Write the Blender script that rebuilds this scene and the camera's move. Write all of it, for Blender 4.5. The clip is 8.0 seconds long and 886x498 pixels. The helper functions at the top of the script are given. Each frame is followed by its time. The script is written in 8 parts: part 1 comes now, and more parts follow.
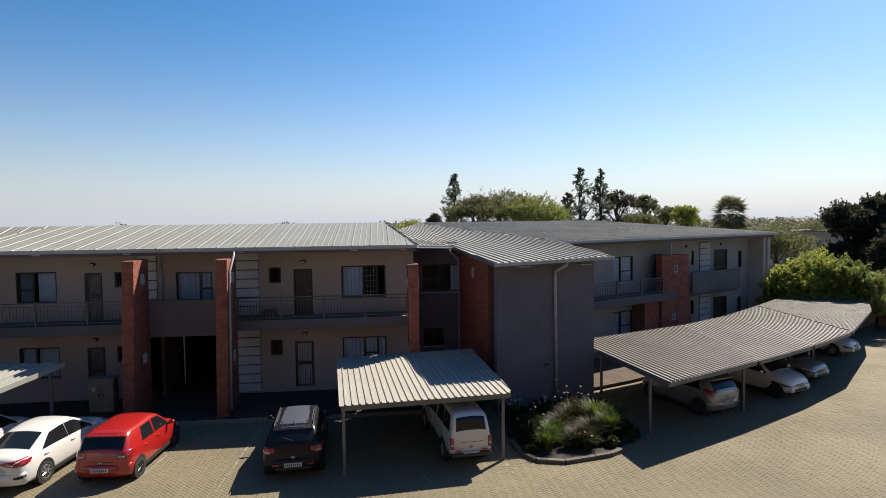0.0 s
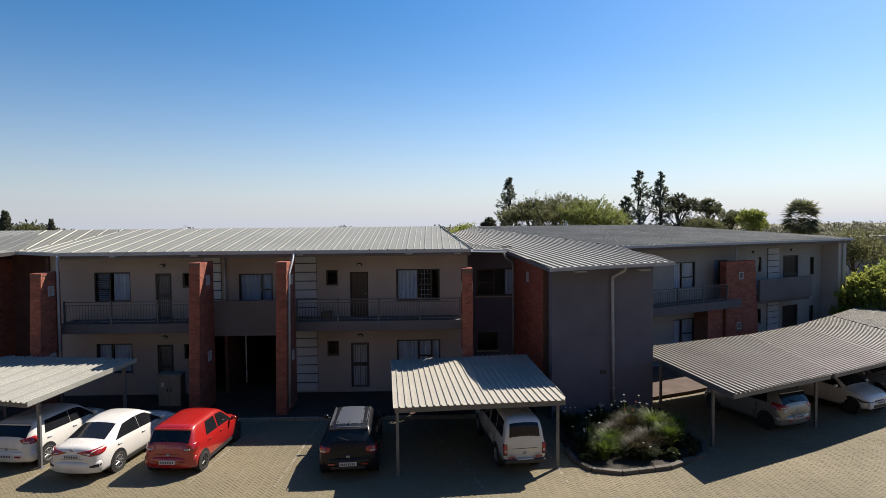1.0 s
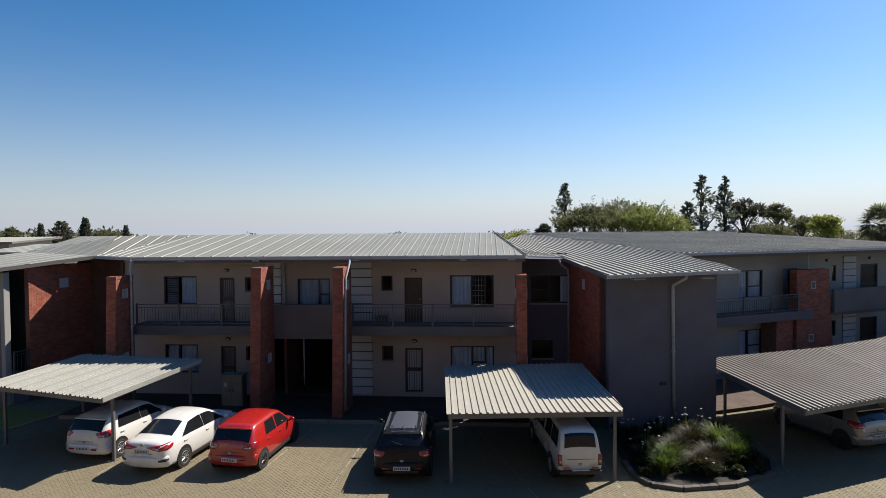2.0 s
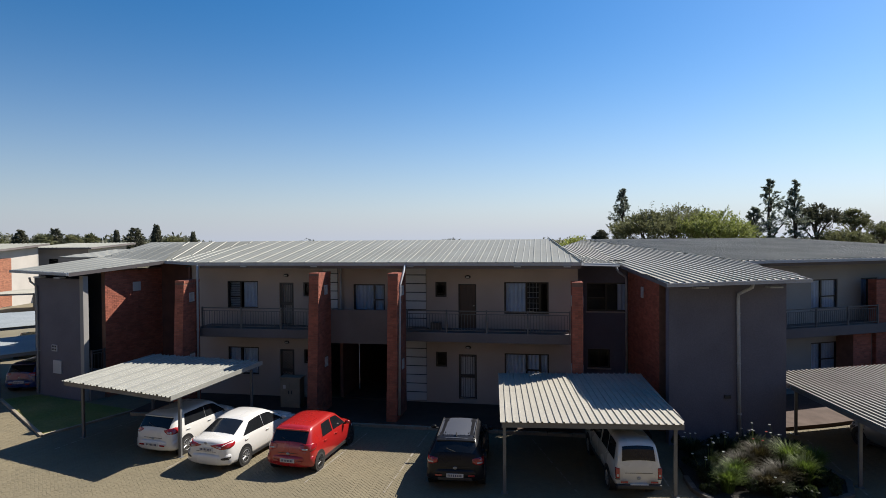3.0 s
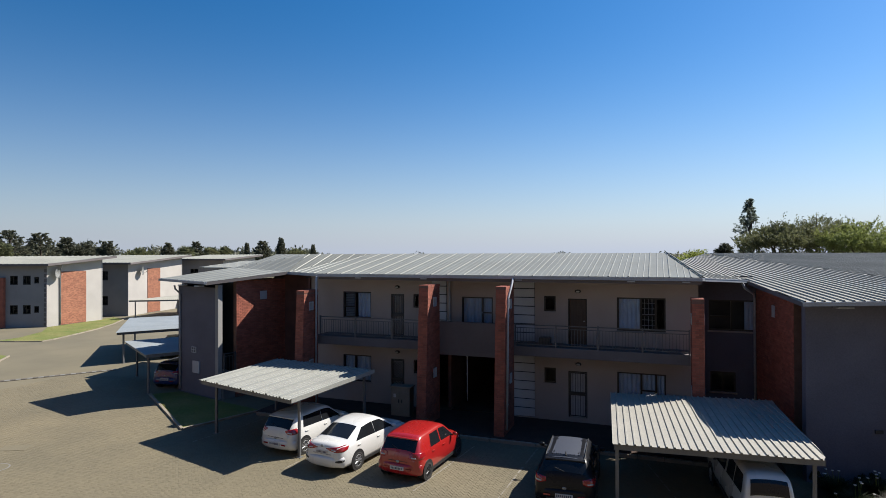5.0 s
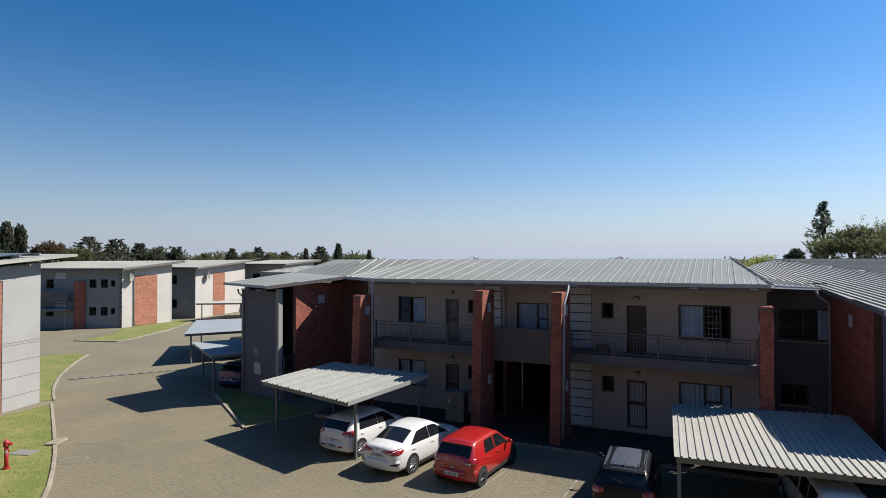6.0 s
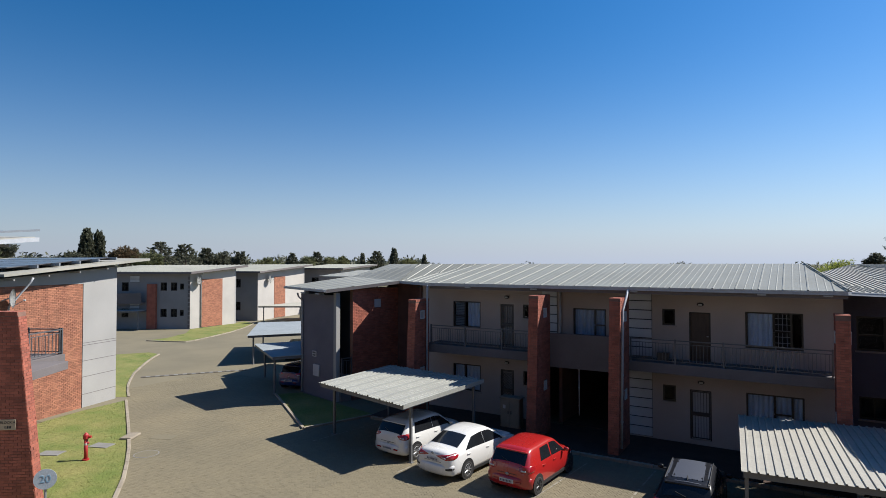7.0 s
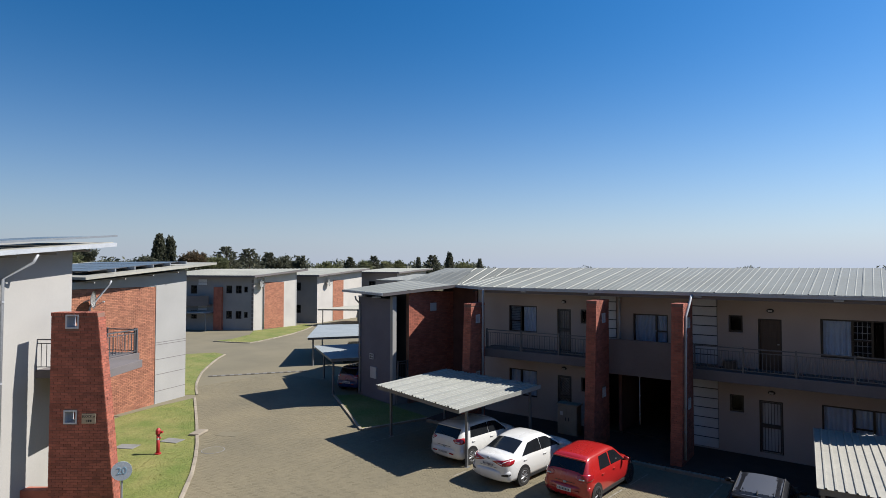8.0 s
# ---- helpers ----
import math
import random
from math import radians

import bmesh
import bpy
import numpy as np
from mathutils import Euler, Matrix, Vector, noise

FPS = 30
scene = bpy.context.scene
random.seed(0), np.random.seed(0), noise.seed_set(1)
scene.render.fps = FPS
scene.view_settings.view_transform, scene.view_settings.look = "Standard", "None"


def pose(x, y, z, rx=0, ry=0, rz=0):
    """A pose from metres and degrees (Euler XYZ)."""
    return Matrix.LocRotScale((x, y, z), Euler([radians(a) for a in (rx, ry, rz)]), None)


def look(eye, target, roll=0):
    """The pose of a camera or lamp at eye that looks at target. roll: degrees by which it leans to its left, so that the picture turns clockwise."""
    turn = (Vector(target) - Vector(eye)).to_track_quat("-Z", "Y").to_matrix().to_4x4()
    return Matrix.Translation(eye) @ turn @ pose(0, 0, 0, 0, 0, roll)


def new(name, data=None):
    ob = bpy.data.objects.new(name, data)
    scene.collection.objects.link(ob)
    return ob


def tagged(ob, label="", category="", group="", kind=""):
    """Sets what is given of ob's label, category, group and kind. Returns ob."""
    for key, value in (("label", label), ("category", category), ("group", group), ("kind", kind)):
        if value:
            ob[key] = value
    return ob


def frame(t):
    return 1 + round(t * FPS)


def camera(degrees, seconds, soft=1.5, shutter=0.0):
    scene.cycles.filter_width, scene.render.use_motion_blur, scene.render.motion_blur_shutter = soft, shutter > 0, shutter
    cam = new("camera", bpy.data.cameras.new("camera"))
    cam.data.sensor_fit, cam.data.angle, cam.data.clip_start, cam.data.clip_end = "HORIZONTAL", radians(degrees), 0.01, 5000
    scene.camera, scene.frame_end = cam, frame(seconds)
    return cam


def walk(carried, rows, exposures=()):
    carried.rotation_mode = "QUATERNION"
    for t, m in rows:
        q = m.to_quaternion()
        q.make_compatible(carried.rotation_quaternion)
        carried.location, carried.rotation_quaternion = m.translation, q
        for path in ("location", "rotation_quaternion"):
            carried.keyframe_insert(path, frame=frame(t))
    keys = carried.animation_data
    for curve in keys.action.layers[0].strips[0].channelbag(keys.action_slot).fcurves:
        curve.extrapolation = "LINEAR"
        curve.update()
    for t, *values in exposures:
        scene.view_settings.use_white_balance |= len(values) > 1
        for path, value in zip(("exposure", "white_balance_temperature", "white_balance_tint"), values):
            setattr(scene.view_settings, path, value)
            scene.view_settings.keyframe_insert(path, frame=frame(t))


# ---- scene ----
from mathutils.bvhtree import BVHTree

# ---------------------------------------------------------------- camera
cam = camera(75.15, 8.0, soft=0.7)
EYE = (0.0, 0.0, 7.45)
# seconds, yaw, pitch, roll: a slow pan to the left from one place
PATH = [
    (0.0, -6.47, -2.77, -0.67), (0.5, -3.79, -2.59, -0.59), (1.0, -1.08, -2.32, -0.54), (1.5, 1.59, -1.99, -0.52),
    (2.0, 4.29, -1.65, -0.49), (3.5, 12.31, -0.63, -0.38), (4.0, 14.96, -0.3, -0.32), (4.5, 17.67, 0.07, -0.25),
    (6.0, 25.8, 0.95, -0.13), (6.5, 28.5, 1.21, -0.1), (7.0, 31.24, 1.42, -0.04), (7.5, 34.06, 1.64, 0.02),
    (8.0, 36.75, 1.82, 0.0)]
walk(cam, [(t, look(EYE, (EYE[0] - math.sin(radians(y)) * math.cos(radians(p)), EYE[1] + math.cos(radians(y)) * math.cos(radians(p)),
                          EYE[2] + math.sin(radians(p))), r)) for t, y, p, r in PATH],
     exposures=((0.0, 1.03, 7080, 13), (1.0, 0.98, 6940, 13), (2.0, 0.93, 6780, 12), (4.0, 0.87, 6520, 11), (8.0, 0.86, 6250, 11)))

# ---------------------------------------------------------------- light
SUN_AZ, SUN_EL = 48.0, 46.0          # degrees to the right of +y, above the horizon
sun_way = Vector((math.sin(radians(SUN_AZ)) * math.cos(radians(SUN_EL)), math.cos(radians(SUN_AZ)) * math.cos(radians(SUN_EL)), math.sin(radians(SUN_EL))))
world = bpy.data.worlds.new("world")
scene.world = world
world.use_nodes = True
wn = world.node_tree
sky = wn.nodes.new("ShaderNodeTexSky")
sky.sky_type = "NISHITA"
sky.sun_disc = False
sky.sun_elevation, sky.sun_rotation = radians(SUN_EL), radians(SUN_AZ)
sky.altitude, sky.air_density, sky.dust_density, sky.ozone_density = 1500, 1.1, 1.4, 3.0
wn.nodes["Background"].inputs["Strength"].default_value = 0.065
tone = wn.nodes.new("ShaderNodeHueSaturation")
tone.inputs["Saturation"].default_value = 1.38
wn.links.new(sky.outputs["Color"], tone.inputs["Color"])
# pale dust haze low over the horizon, thinning upwards
where, split, fade, haze = (wn.nodes.new("ShaderNode" + k) for k in ("TexCoord", "SeparateXYZ", "MapRange", "Mix"))
wn.links.new(where.outputs["Generated"], split.inputs[0])
wn.links.new(split.outputs["Z"], fade.inputs["Value"])
for key, value in (("From Min", 0.0), ("From Max", 0.5), ("To Min", 1.0), ("To Max", 0.0)):
    fade.inputs[key].default_value = value
thin = wn.nodes.new("ShaderNodeMath")
thin.operation = "POWER"
thin.inputs[1].default_value = 3.6
wn.links.new(fade.outputs["Result"], thin.inputs[0])
haze.data_type = "RGBA"
wn.links.new(thin.outputs[0], haze.inputs[0])
wn.links.new(tone.outputs["Color"], haze.inputs[6])
haze.inputs[7].default_value = (4.35, 4.85, 5.75, 1)
# the dusty air is brighter towards the sun and deeper away from it
facing, glow, lit = wn.nodes.new("ShaderNodeVectorMath"), wn.nodes.new("ShaderNodeMapRange"), wn.nodes.new("ShaderNodeVectorMath")
facing.operation, lit.operation = "DOT_PRODUCT", "SCALE"
facing.inputs[1].default_value = sun_way
wn.links.new(where.outputs["Generated"], facing.inputs[0])
wn.links.new(facing.outputs["Value"], glow.inputs["Value"])
for key, value in (("From Min", -0.35), ("From Max", 1.0), ("To Min", 0.79), ("To Max", 1.24)):
    glow.inputs[key].default_value = value
wn.links.new(haze.outputs[2], lit.inputs[0])
wn.links.new(glow.outputs["Result"], lit.inputs["Scale"])
wn.links.new(lit.outputs[0], wn.nodes["Background"].inputs["Color"])
sun = bpy.data.lights.new("sun", "SUN")
sun.energy, sun.angle, sun.color = 5.0, radians(0.53), (1.0, 0.95, 0.855)
sun_ob = new("sun", sun)
sun_ob.matrix_world = look(sun_way * 100, (0, 0, 0))

# ---------------------------------------------------------------- materials
def mat(name, a, b=None, rough=0.8, metal=0.0, scale=1.5, fine=40.0, bump=0.15, dist=0.01, fleck=0.12, island=0.0, rand=0.0, coat=0.0, spec=0.5, stretch=(1, 1, 1)):
    """A surface with slow stains (a to b), fine grain, relief and, for pieces, a shade of its own."""
    m = bpy.data.materials.new(name)
    m.use_nodes = True
    nt = m.node_tree
    bs = nt.nodes["Principled BSDF"]
    b = b or tuple(v * 0.68 for v in a)
    a, b = (tuple(v * 0.68 for v in q) for q in (a, b))     # all scaled down together, to deepen shade at the raised exposure
    geo = nt.nodes.new("ShaderNodeNewGeometry")
    mp = nt.nodes.new("ShaderNodeMapping")
    mp.inputs["Scale"].default_value = stretch
    nt.links.new(geo.outputs["Position"], mp.inputs["Vector"])
    n1, n2 = nt.nodes.new("ShaderNodeTexNoise"), nt.nodes.new("ShaderNodeTexNoise")
    n1.inputs["Scale"].default_value, n1.inputs["Detail"].default_value = scale, 6
    n2.inputs["Scale"].default_value, n2.inputs["Detail"].default_value = fine, 4
    for n in (n1, n2):
        nt.links.new(mp.outputs["Vector"], n.inputs["Vector"])
    ramp = nt.nodes.new("ShaderNodeValToRGB")
    ramp.color_ramp.elements[0].position, ramp.color_ramp.elements[1].position = 0.35, 0.68
    ramp.color_ramp.elements[0].color, ramp.color_ramp.elements[1].color = (*a, 1), (*b, 1)
    nt.links.new(n1.outputs["Fac"], ramp.inputs["Fac"])
    hsv = nt.nodes.new("ShaderNodeHueSaturation")
    nt.links.new(ramp.outputs["Color"], hsv.inputs["Color"])
    mr = nt.nodes.new("ShaderNodeMapRange")
    mr.inputs["From Min"].default_value, mr.inputs["From Max"].default_value = 0.3, 0.7
    mr.inputs["To Min"].default_value, mr.inputs["To Max"].default_value = 1 - fleck, 1 + fleck
    nt.links.new(n2.outputs["Fac"], mr.inputs["Value"])
    out = mr.outputs["Result"]
    for amount, node, sock in ((island, geo, "Random Per Island"), (rand, nt.nodes.new("ShaderNodeObjectInfo"), "Random")):
        if amount:
            r = nt.nodes.new("ShaderNodeMapRange")
            r.inputs["To Min"].default_value, r.inputs["To Max"].default_value = 1 - amount, 1 + amount
            nt.links.new(node.outputs[sock], r.inputs["Value"])
            mul = nt.nodes.new("ShaderNodeMath")
            mul.operation = "MULTIPLY"
            nt.links.new(out, mul.inputs[0])
            nt.links.new(r.outputs["Result"], mul.inputs[1])
            out = mul.outputs[0]
    nt.links.new(out, hsv.inputs["Value"])
    nt.links.new(hsv.outputs["Color"], bs.inputs["Base Color"])
    rr = nt.nodes.new("ShaderNodeMapRange")
    rr.inputs["To Min"].default_value, rr.inputs["To Max"].default_value = max(rough - 0.12, 0.03), min(rough + 0.12, 1)
    nt.links.new(n1.outputs["Fac"], rr.inputs["Value"])
    nt.links.new(rr.outputs["Result"], bs.inputs["Roughness"])
    bs.inputs["Metallic"].default_value = metal
    bs.inputs["Specular IOR Level"].default_value = spec
    bs.inputs["Coat Weight"].default_value = coat
    bs.inputs["Coat Roughness"].default_value = 0.06
    if bump:
        bp = nt.nodes.new("ShaderNodeBump")
        bp.inputs["Strength"].default_value, bp.inputs["Distance"].default_value = bump, dist
        nt.links.new(n2.outputs["Fac"], bp.inputs["Height"])
        nt.links.new(bp.outputs["Normal"], bs.inputs["Normal"])
    return m


def glass(name, tint, clear=0.75):
    """A pane: clear with a sharp reflection that grows at grazing angles."""
    m = bpy.data.materials.new(name)
    m.use_nodes = True
    nt = m.node_tree
    nt.nodes.remove(nt.nodes["Principled BSDF"])
    tr, gl, mx, fr = (nt.nodes.new("ShaderNode" + k) for k in ("BsdfTransparent", "BsdfGlossy", "MixShader", "Fresnel"))
    tr.inputs["Color"].default_value = (*[clear * v for v in tint], 1)
    gl.inputs["Roughness"].default_value = 0.03
    fr.inputs["IOR"].default_value = 1.25
    weak = nt.nodes.new("ShaderNodeMath")
    weak.operation = "MULTIPLY"
    weak.inputs[1].default_value = 0.4
    nt.links.new(fr.outputs[0], weak.inputs[0])
    nt.links.new(weak.outputs[0], mx.inputs[0])
    nt.links.new(tr.outputs[0], mx.inputs[1])
    nt.links.new(gl.outputs[0], mx.inputs[2])
    nt.links.new(mx.outputs[0], nt.nodes["Material Output"].inputs["Surface"])
    return m


PLASTER = mat("plaster_light", (0.508, 0.428, 0.384), (0.449, 0.378, 0.338), 0.9, scale=0.6, fine=30, bump=0.1, fleck=0.05)
PLASTER_GREY = mat("plaster_pale_grey", (0.425, 0.415, 0.396), (0.376, 0.368, 0.352), 0.9, scale=0.5, fine=30, bump=0.1, fleck=0.05)
PLASTER_GABLE = mat("plaster_warm_grey", (0.455, 0.436, 0.408), (0.40, 0.385, 0.362), 0.9, scale=0.5, fine=30, bump=0.1, fleck=0.05)
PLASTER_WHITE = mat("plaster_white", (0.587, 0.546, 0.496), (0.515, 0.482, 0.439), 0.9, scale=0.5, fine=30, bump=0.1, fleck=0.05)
# fronts greyer than the gables; part of their shade is in this colour
PLASTER_FRONT_SHADE = mat("plaster_front_shaded", (0.33, 0.315, 0.315), (0.28, 0.27, 0.27), 0.9, scale=0.5, fine=30, bump=0.1, fleck=0.05)
PLASTER_DARK = mat("plaster_dark", (0.180, 0.174, 0.215), (0.151, 0.146, 0.181), 0.88, scale=0.7, fine=22, bump=0.35, dist=0.012, fleck=0.1)
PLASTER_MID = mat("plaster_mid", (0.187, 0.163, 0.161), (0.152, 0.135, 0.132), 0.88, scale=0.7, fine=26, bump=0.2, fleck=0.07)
BRICK = mat("brick_face", (0.432, 0.131, 0.081), (0.324, 0.100, 0.065), 0.85, scale=2.5, fine=55, bump=0.4, fleck=0.14, island=0.22, rand=0.15)
BRICK_ORANGE = mat("brick_face_orange", (0.440, 0.185, 0.105), (0.352, 0.142, 0.084), 0.85, scale=2.0, fine=55, bump=0.4, fleck=0.14, island=0.22, rand=0.15)
MORTAR = mat("mortar", (0.272, 0.150, 0.108), (0.210, 0.115, 0.085), 0.95, scale=4, fine=70, bump=0.3)
ROOF = mat("roof_sheet", (0.313, 0.310, 0.258), (0.246, 0.245, 0.207), 0.5, 0.08, scale=0.35, fine=9, bump=0.02, fleck=0.08)
ROOF_GREY = mat("roof_sheet_grey", (0.451, 0.431, 0.369), (0.350, 0.339, 0.292), 0.62, 0.0, scale=0.3, fine=8, bump=0.02, fleck=0.08, spec=0.25)
ROOF_DULL = mat("roof_sheet_dull", (0.298, 0.302, 0.273), (0.239, 0.244, 0.220), 0.55, 0.05, scale=0.3, fine=8, bump=0.02, fleck=0.08, spec=0.3)
CARPORT_SHEET = mat("carport_sheet", (0.432, 0.434, 0.393), (0.371, 0.373, 0.337), 0.5, 0.15, scale=0.5, fine=10, bump=0.02, fleck=0.07)
STEEL = mat("galvanised_steel", (0.42, 0.44, 0.46), (0.34, 0.36, 0.38), 0.45, 0.6, scale=3, fine=50, bump=0.03)
PIPE = mat("painted_pipe", (0.50, 0.52, 0.55), (0.42, 0.44, 0.47), 0.5, scale=3, fine=30, bump=0.03)
DARK_METAL = mat("dark_painted_metal", (0.045, 0.048, 0.056), (0.03, 0.032, 0.038), 0.45, 0.2, scale=4, fine=40, bump=0.05)
RAIL = mat("grey_painted_rail", (0.13, 0.133, 0.14), (0.1, 0.103, 0.11), 0.5, 0.1, scale=4, fine=40, bump=0.05)
BRONZE = mat("bronze_aluminium", (0.016, 0.015, 0.016), (0.012, 0.011, 0.012), 0.4, 0.1, scale=4, fine=40, bump=0.03)
WOOD_DARK = mat("dark_door_wood", (0.075, 0.045, 0.032), (0.05, 0.03, 0.022), 0.55, scale=2, fine=20, bump=0.15, stretch=(6, 6, 0.7))
PANEL_WHITE = mat("white_cladding", (0.618, 0.618, 0.637), (0.539, 0.539, 0.560), 0.7, scale=1, fine=30, bump=0.05, fleck=0.04)
DOOR_PALE = mat("pale_door_paint", (0.33, 0.31, 0.30), (0.27, 0.255, 0.245), 0.6, scale=2, fine=20, bump=0.08)
FABRIC = mat("curtain_fabric", (0.607, 0.653, 0.754), (0.497, 0.543, 0.644), 0.95, scale=2, fine=60, bump=0.1)
# shade of the rooms put into the colour: near-black behind the panes
UNLIT_ROOM = mat("unlit_room_tone", (0.045, 0.048, 0.056), (0.035, 0.038, 0.044), 0.9, scale=1, fine=20, bump=0.05)
PANE = glass("window_glass", (0.92, 0.96, 1.0), 1.0)
PAVER = mat("clay_paver", (0.236, 0.197, 0.120), (0.183, 0.157, 0.100), 0.9, scale=0.3, fine=30, bump=0.2, fleck=0.08, island=0.06, rand=0.06)
PAVING = mat("paving_bed", (0.222, 0.190, 0.120), (0.179, 0.156, 0.101), 0.92, scale=0.3, fine=26, bump=0.2, fleck=0.1)
EARTH = mat("dry_ground", (0.17, 0.15, 0.09), (0.10, 0.105, 0.05), 0.95, scale=0.05, fine=3, bump=0.3)
SOIL = mat("bed_soil", (0.029, 0.022, 0.016), (0.019, 0.015, 0.011), 0.95, scale=3, fine=30, bump=0.6, dist=0.03)
LAWN = mat("lawn", (0.145, 0.188, 0.030), (0.262, 0.245, 0.072), 0.95, scale=0.6, fine=14, bump=0.5, dist=0.02, fleck=0.2)
BLADE = mat("grass_blade", (0.17, 0.215, 0.04), (0.32, 0.285, 0.095), 0.8, scale=0.6, fine=4, bump=0, fleck=0.14, island=0.2)
KERB = mat("concrete_kerb", (0.378, 0.323, 0.243), (0.296, 0.250, 0.190), 0.9, scale=1.5, fine=35, bump=0.3, rand=0.1)
CONCRETE = mat("concrete", (0.272, 0.261, 0.242), (0.205, 0.197, 0.182), 0.9, scale=1.2, fine=35, bump=0.25)
LINE = mat("worn_road_paint", (0.331, 0.301, 0.252), (0.218, 0.182, 0.133), 0.85, scale=5, fine=30, bump=0.1, fleck=0.2)
RUBBER = mat("tyre_rubber", (0.022, 0.022, 0.023), (0.032, 0.031, 0.03), 0.85, scale=6, fine=60, bump=0.15)
RIM = mat("alloy_rim", (0.50, 0.51, 0.53), (0.42, 0.43, 0.45), 0.35, 0.7, scale=6, fine=50, bump=0.02)
RIM_DARK = mat("dark_rim", (0.07, 0.07, 0.075), (0.05, 0.05, 0.055), 0.4, 0.6, scale=6, fine=50, bump=0.02)
# dimmed copy of the face brick: deep shade put into the colour
BRICK_SHADED = mat("shaded_brick", (0.15, 0.062, 0.046), (0.11, 0.05, 0.038), 0.9, scale=2, fine=40, bump=0.3)
# brown paving, taken darker than its own tone to carry shade
BROWN_PAVE = mat("brown_paving_shaded", (0.076, 0.040, 0.027), (0.056, 0.031, 0.022), 0.9, scale=2, fine=30, bump=0.3)
POST = mat("grey_painted_steel", (0.20, 0.205, 0.215), (0.16, 0.165, 0.175), 0.5, 0.2, scale=3, fine=40, bump=0.03)
TRIM = mat("black_trim", (0.025, 0.025, 0.027), (0.018, 0.018, 0.02), 0.55, scale=5, fine=50, bump=0.05)
CAR_GLASS = mat("car_glass", (0.012, 0.014, 0.017), (0.016, 0.018, 0.022), 0.12, scale=2, fine=20, bump=0, coat=0.15, spec=0.35)
LAMP_RED = mat("tail_lamp_red", (0.42, 0.015, 0.02), (0.32, 0.01, 0.015), 0.2, scale=4, fine=25, bump=0.05, coat=0.7)
LAMP_CLEAR = mat("clear_lamp", (0.62, 0.62, 0.62), (0.5, 0.5, 0.5), 0.18, scale=4, fine=25, bump=0.05, coat=0.7)
PLATE = mat("plate_white", (0.72, 0.72, 0.70), (0.64, 0.64, 0.62), 0.5, scale=6, fine=40, bump=0.02)
INK = mat("plate_ink", (0.05, 0.06, 0.14), (0.04, 0.05, 0.11), 0.6, scale=6, fine=40, bump=0)
BARK = mat("bark", (0.10, 0.075, 0.055), (0.07, 0.053, 0.04), 0.95, scale=2, fine=20, bump=0.6, dist=0.03, stretch=(3, 3, 0.6))


def leaf(name, a, b):
    """Foliage: each leaf a shade of its own, some light passing through."""
    m = mat(name, a, b, 0.6, scale=0.25, fine=1.2, bump=0, fleck=0.2, island=0.45, spec=0.3)
    nt = m.node_tree
    bs = nt.nodes["Principled BSDF"]
    tl, mx = nt.nodes.new("ShaderNodeBsdfTranslucent"), nt.nodes.new("ShaderNodeMixShader")
    nt.links.new(bs.inputs["Base Color"].links[0].from_socket, tl.inputs["Color"])
    mx.inputs[0].default_value = 0.45
    nt.links.new(bs.outputs[0], mx.inputs[1])
    nt.links.new(tl.outputs[0], mx.inputs[2])
    nt.links.new(mx.outputs[0], nt.nodes["Material Output"].inputs["Surface"])
    return m


LEAF_GREEN = leaf("leaves_fresh_green", (0.256, 0.302, 0.086), (0.369, 0.406, 0.119))
LEAF_OLIVE = leaf("leaves_olive", (0.164, 0.178, 0.085), (0.232, 0.237, 0.109))
LEAF_YELLOW = leaf("leaves_yellow_green", (0.361, 0.416, 0.085), (0.491, 0.528, 0.124))
LEAF_DARK = leaf("leaves_dark", (0.070, 0.077, 0.050), (0.108, 0.113, 0.068))
LEAF_NEEDLE = leaf("needles_blue_green", (0.224, 0.261, 0.209), (0.314, 0.351, 0.261))
LEAF_FAR = leaf("leaves_far_olive", (0.13, 0.138, 0.095), (0.185, 0.185, 0.12))
LEAF_RUST = leaf("leaves_rust", (0.199, 0.108, 0.066), (0.150, 0.116, 0.066))


def paint(name, col, rough=0.28, metal=0.0):
    return mat(name, col, tuple(v * 0.93 for v in col), rough, metal, scale=1.2, fine=30, bump=0.01, fleck=0.02, coat=0.8)


PAINT_WHITE = paint("white_car_paint", (0.84, 0.83, 0.80))
PAINT_RED = paint("red_car_paint", (0.469, 0.017, 0.015))
PAINT_BLACK = mat("black_car_paint", (0.013, 0.014, 0.018), (0.017, 0.018, 0.022), 0.3, scale=2, fine=30, bump=0, spec=0.25)
PAINT_BLUE = paint("blue_car_paint", (0.015, 0.035, 0.16))
PAINT_SILVER = paint("silver_car_paint", (0.315, 0.315, 0.300), 0.3, 0.35)
PAINT_SLATE = mat("slate_grey_car_paint", (0.072, 0.082, 0.11), (0.066, 0.075, 0.1), 0.5, scale=1.2, fine=30, bump=0, fleck=0.02, spec=0.3)
PAINT_PICKUP = paint("off_white_car_paint", (0.78, 0.77, 0.73))
HYDRANT = mat("hydrant_red", (0.50, 0.03, 0.03), (0.40, 0.025, 0.025), 0.5, scale=8, fine=40, bump=0.05)
SIGN_FACE = mat("sign_face_grey", (0.50, 0.56, 0.62), (0.44, 0.50, 0.56), 0.5, scale=4, fine=30, bump=0.02)
SIGN_INK = mat("sign_ink_blue", (0.288, 0.459, 0.588), (0.234, 0.391, 0.518), 0.6, scale=4, fine=30, bump=0)
PLAQUE = mat("plaque_beige", (0.50, 0.40, 0.27), (0.44, 0.35, 0.24), 0.7, scale=5, fine=30, bump=0.05)
BLACK_INK = mat("black_ink", (0.02, 0.02, 0.02), (0.03, 0.03, 0.03), 0.7, bump=0)
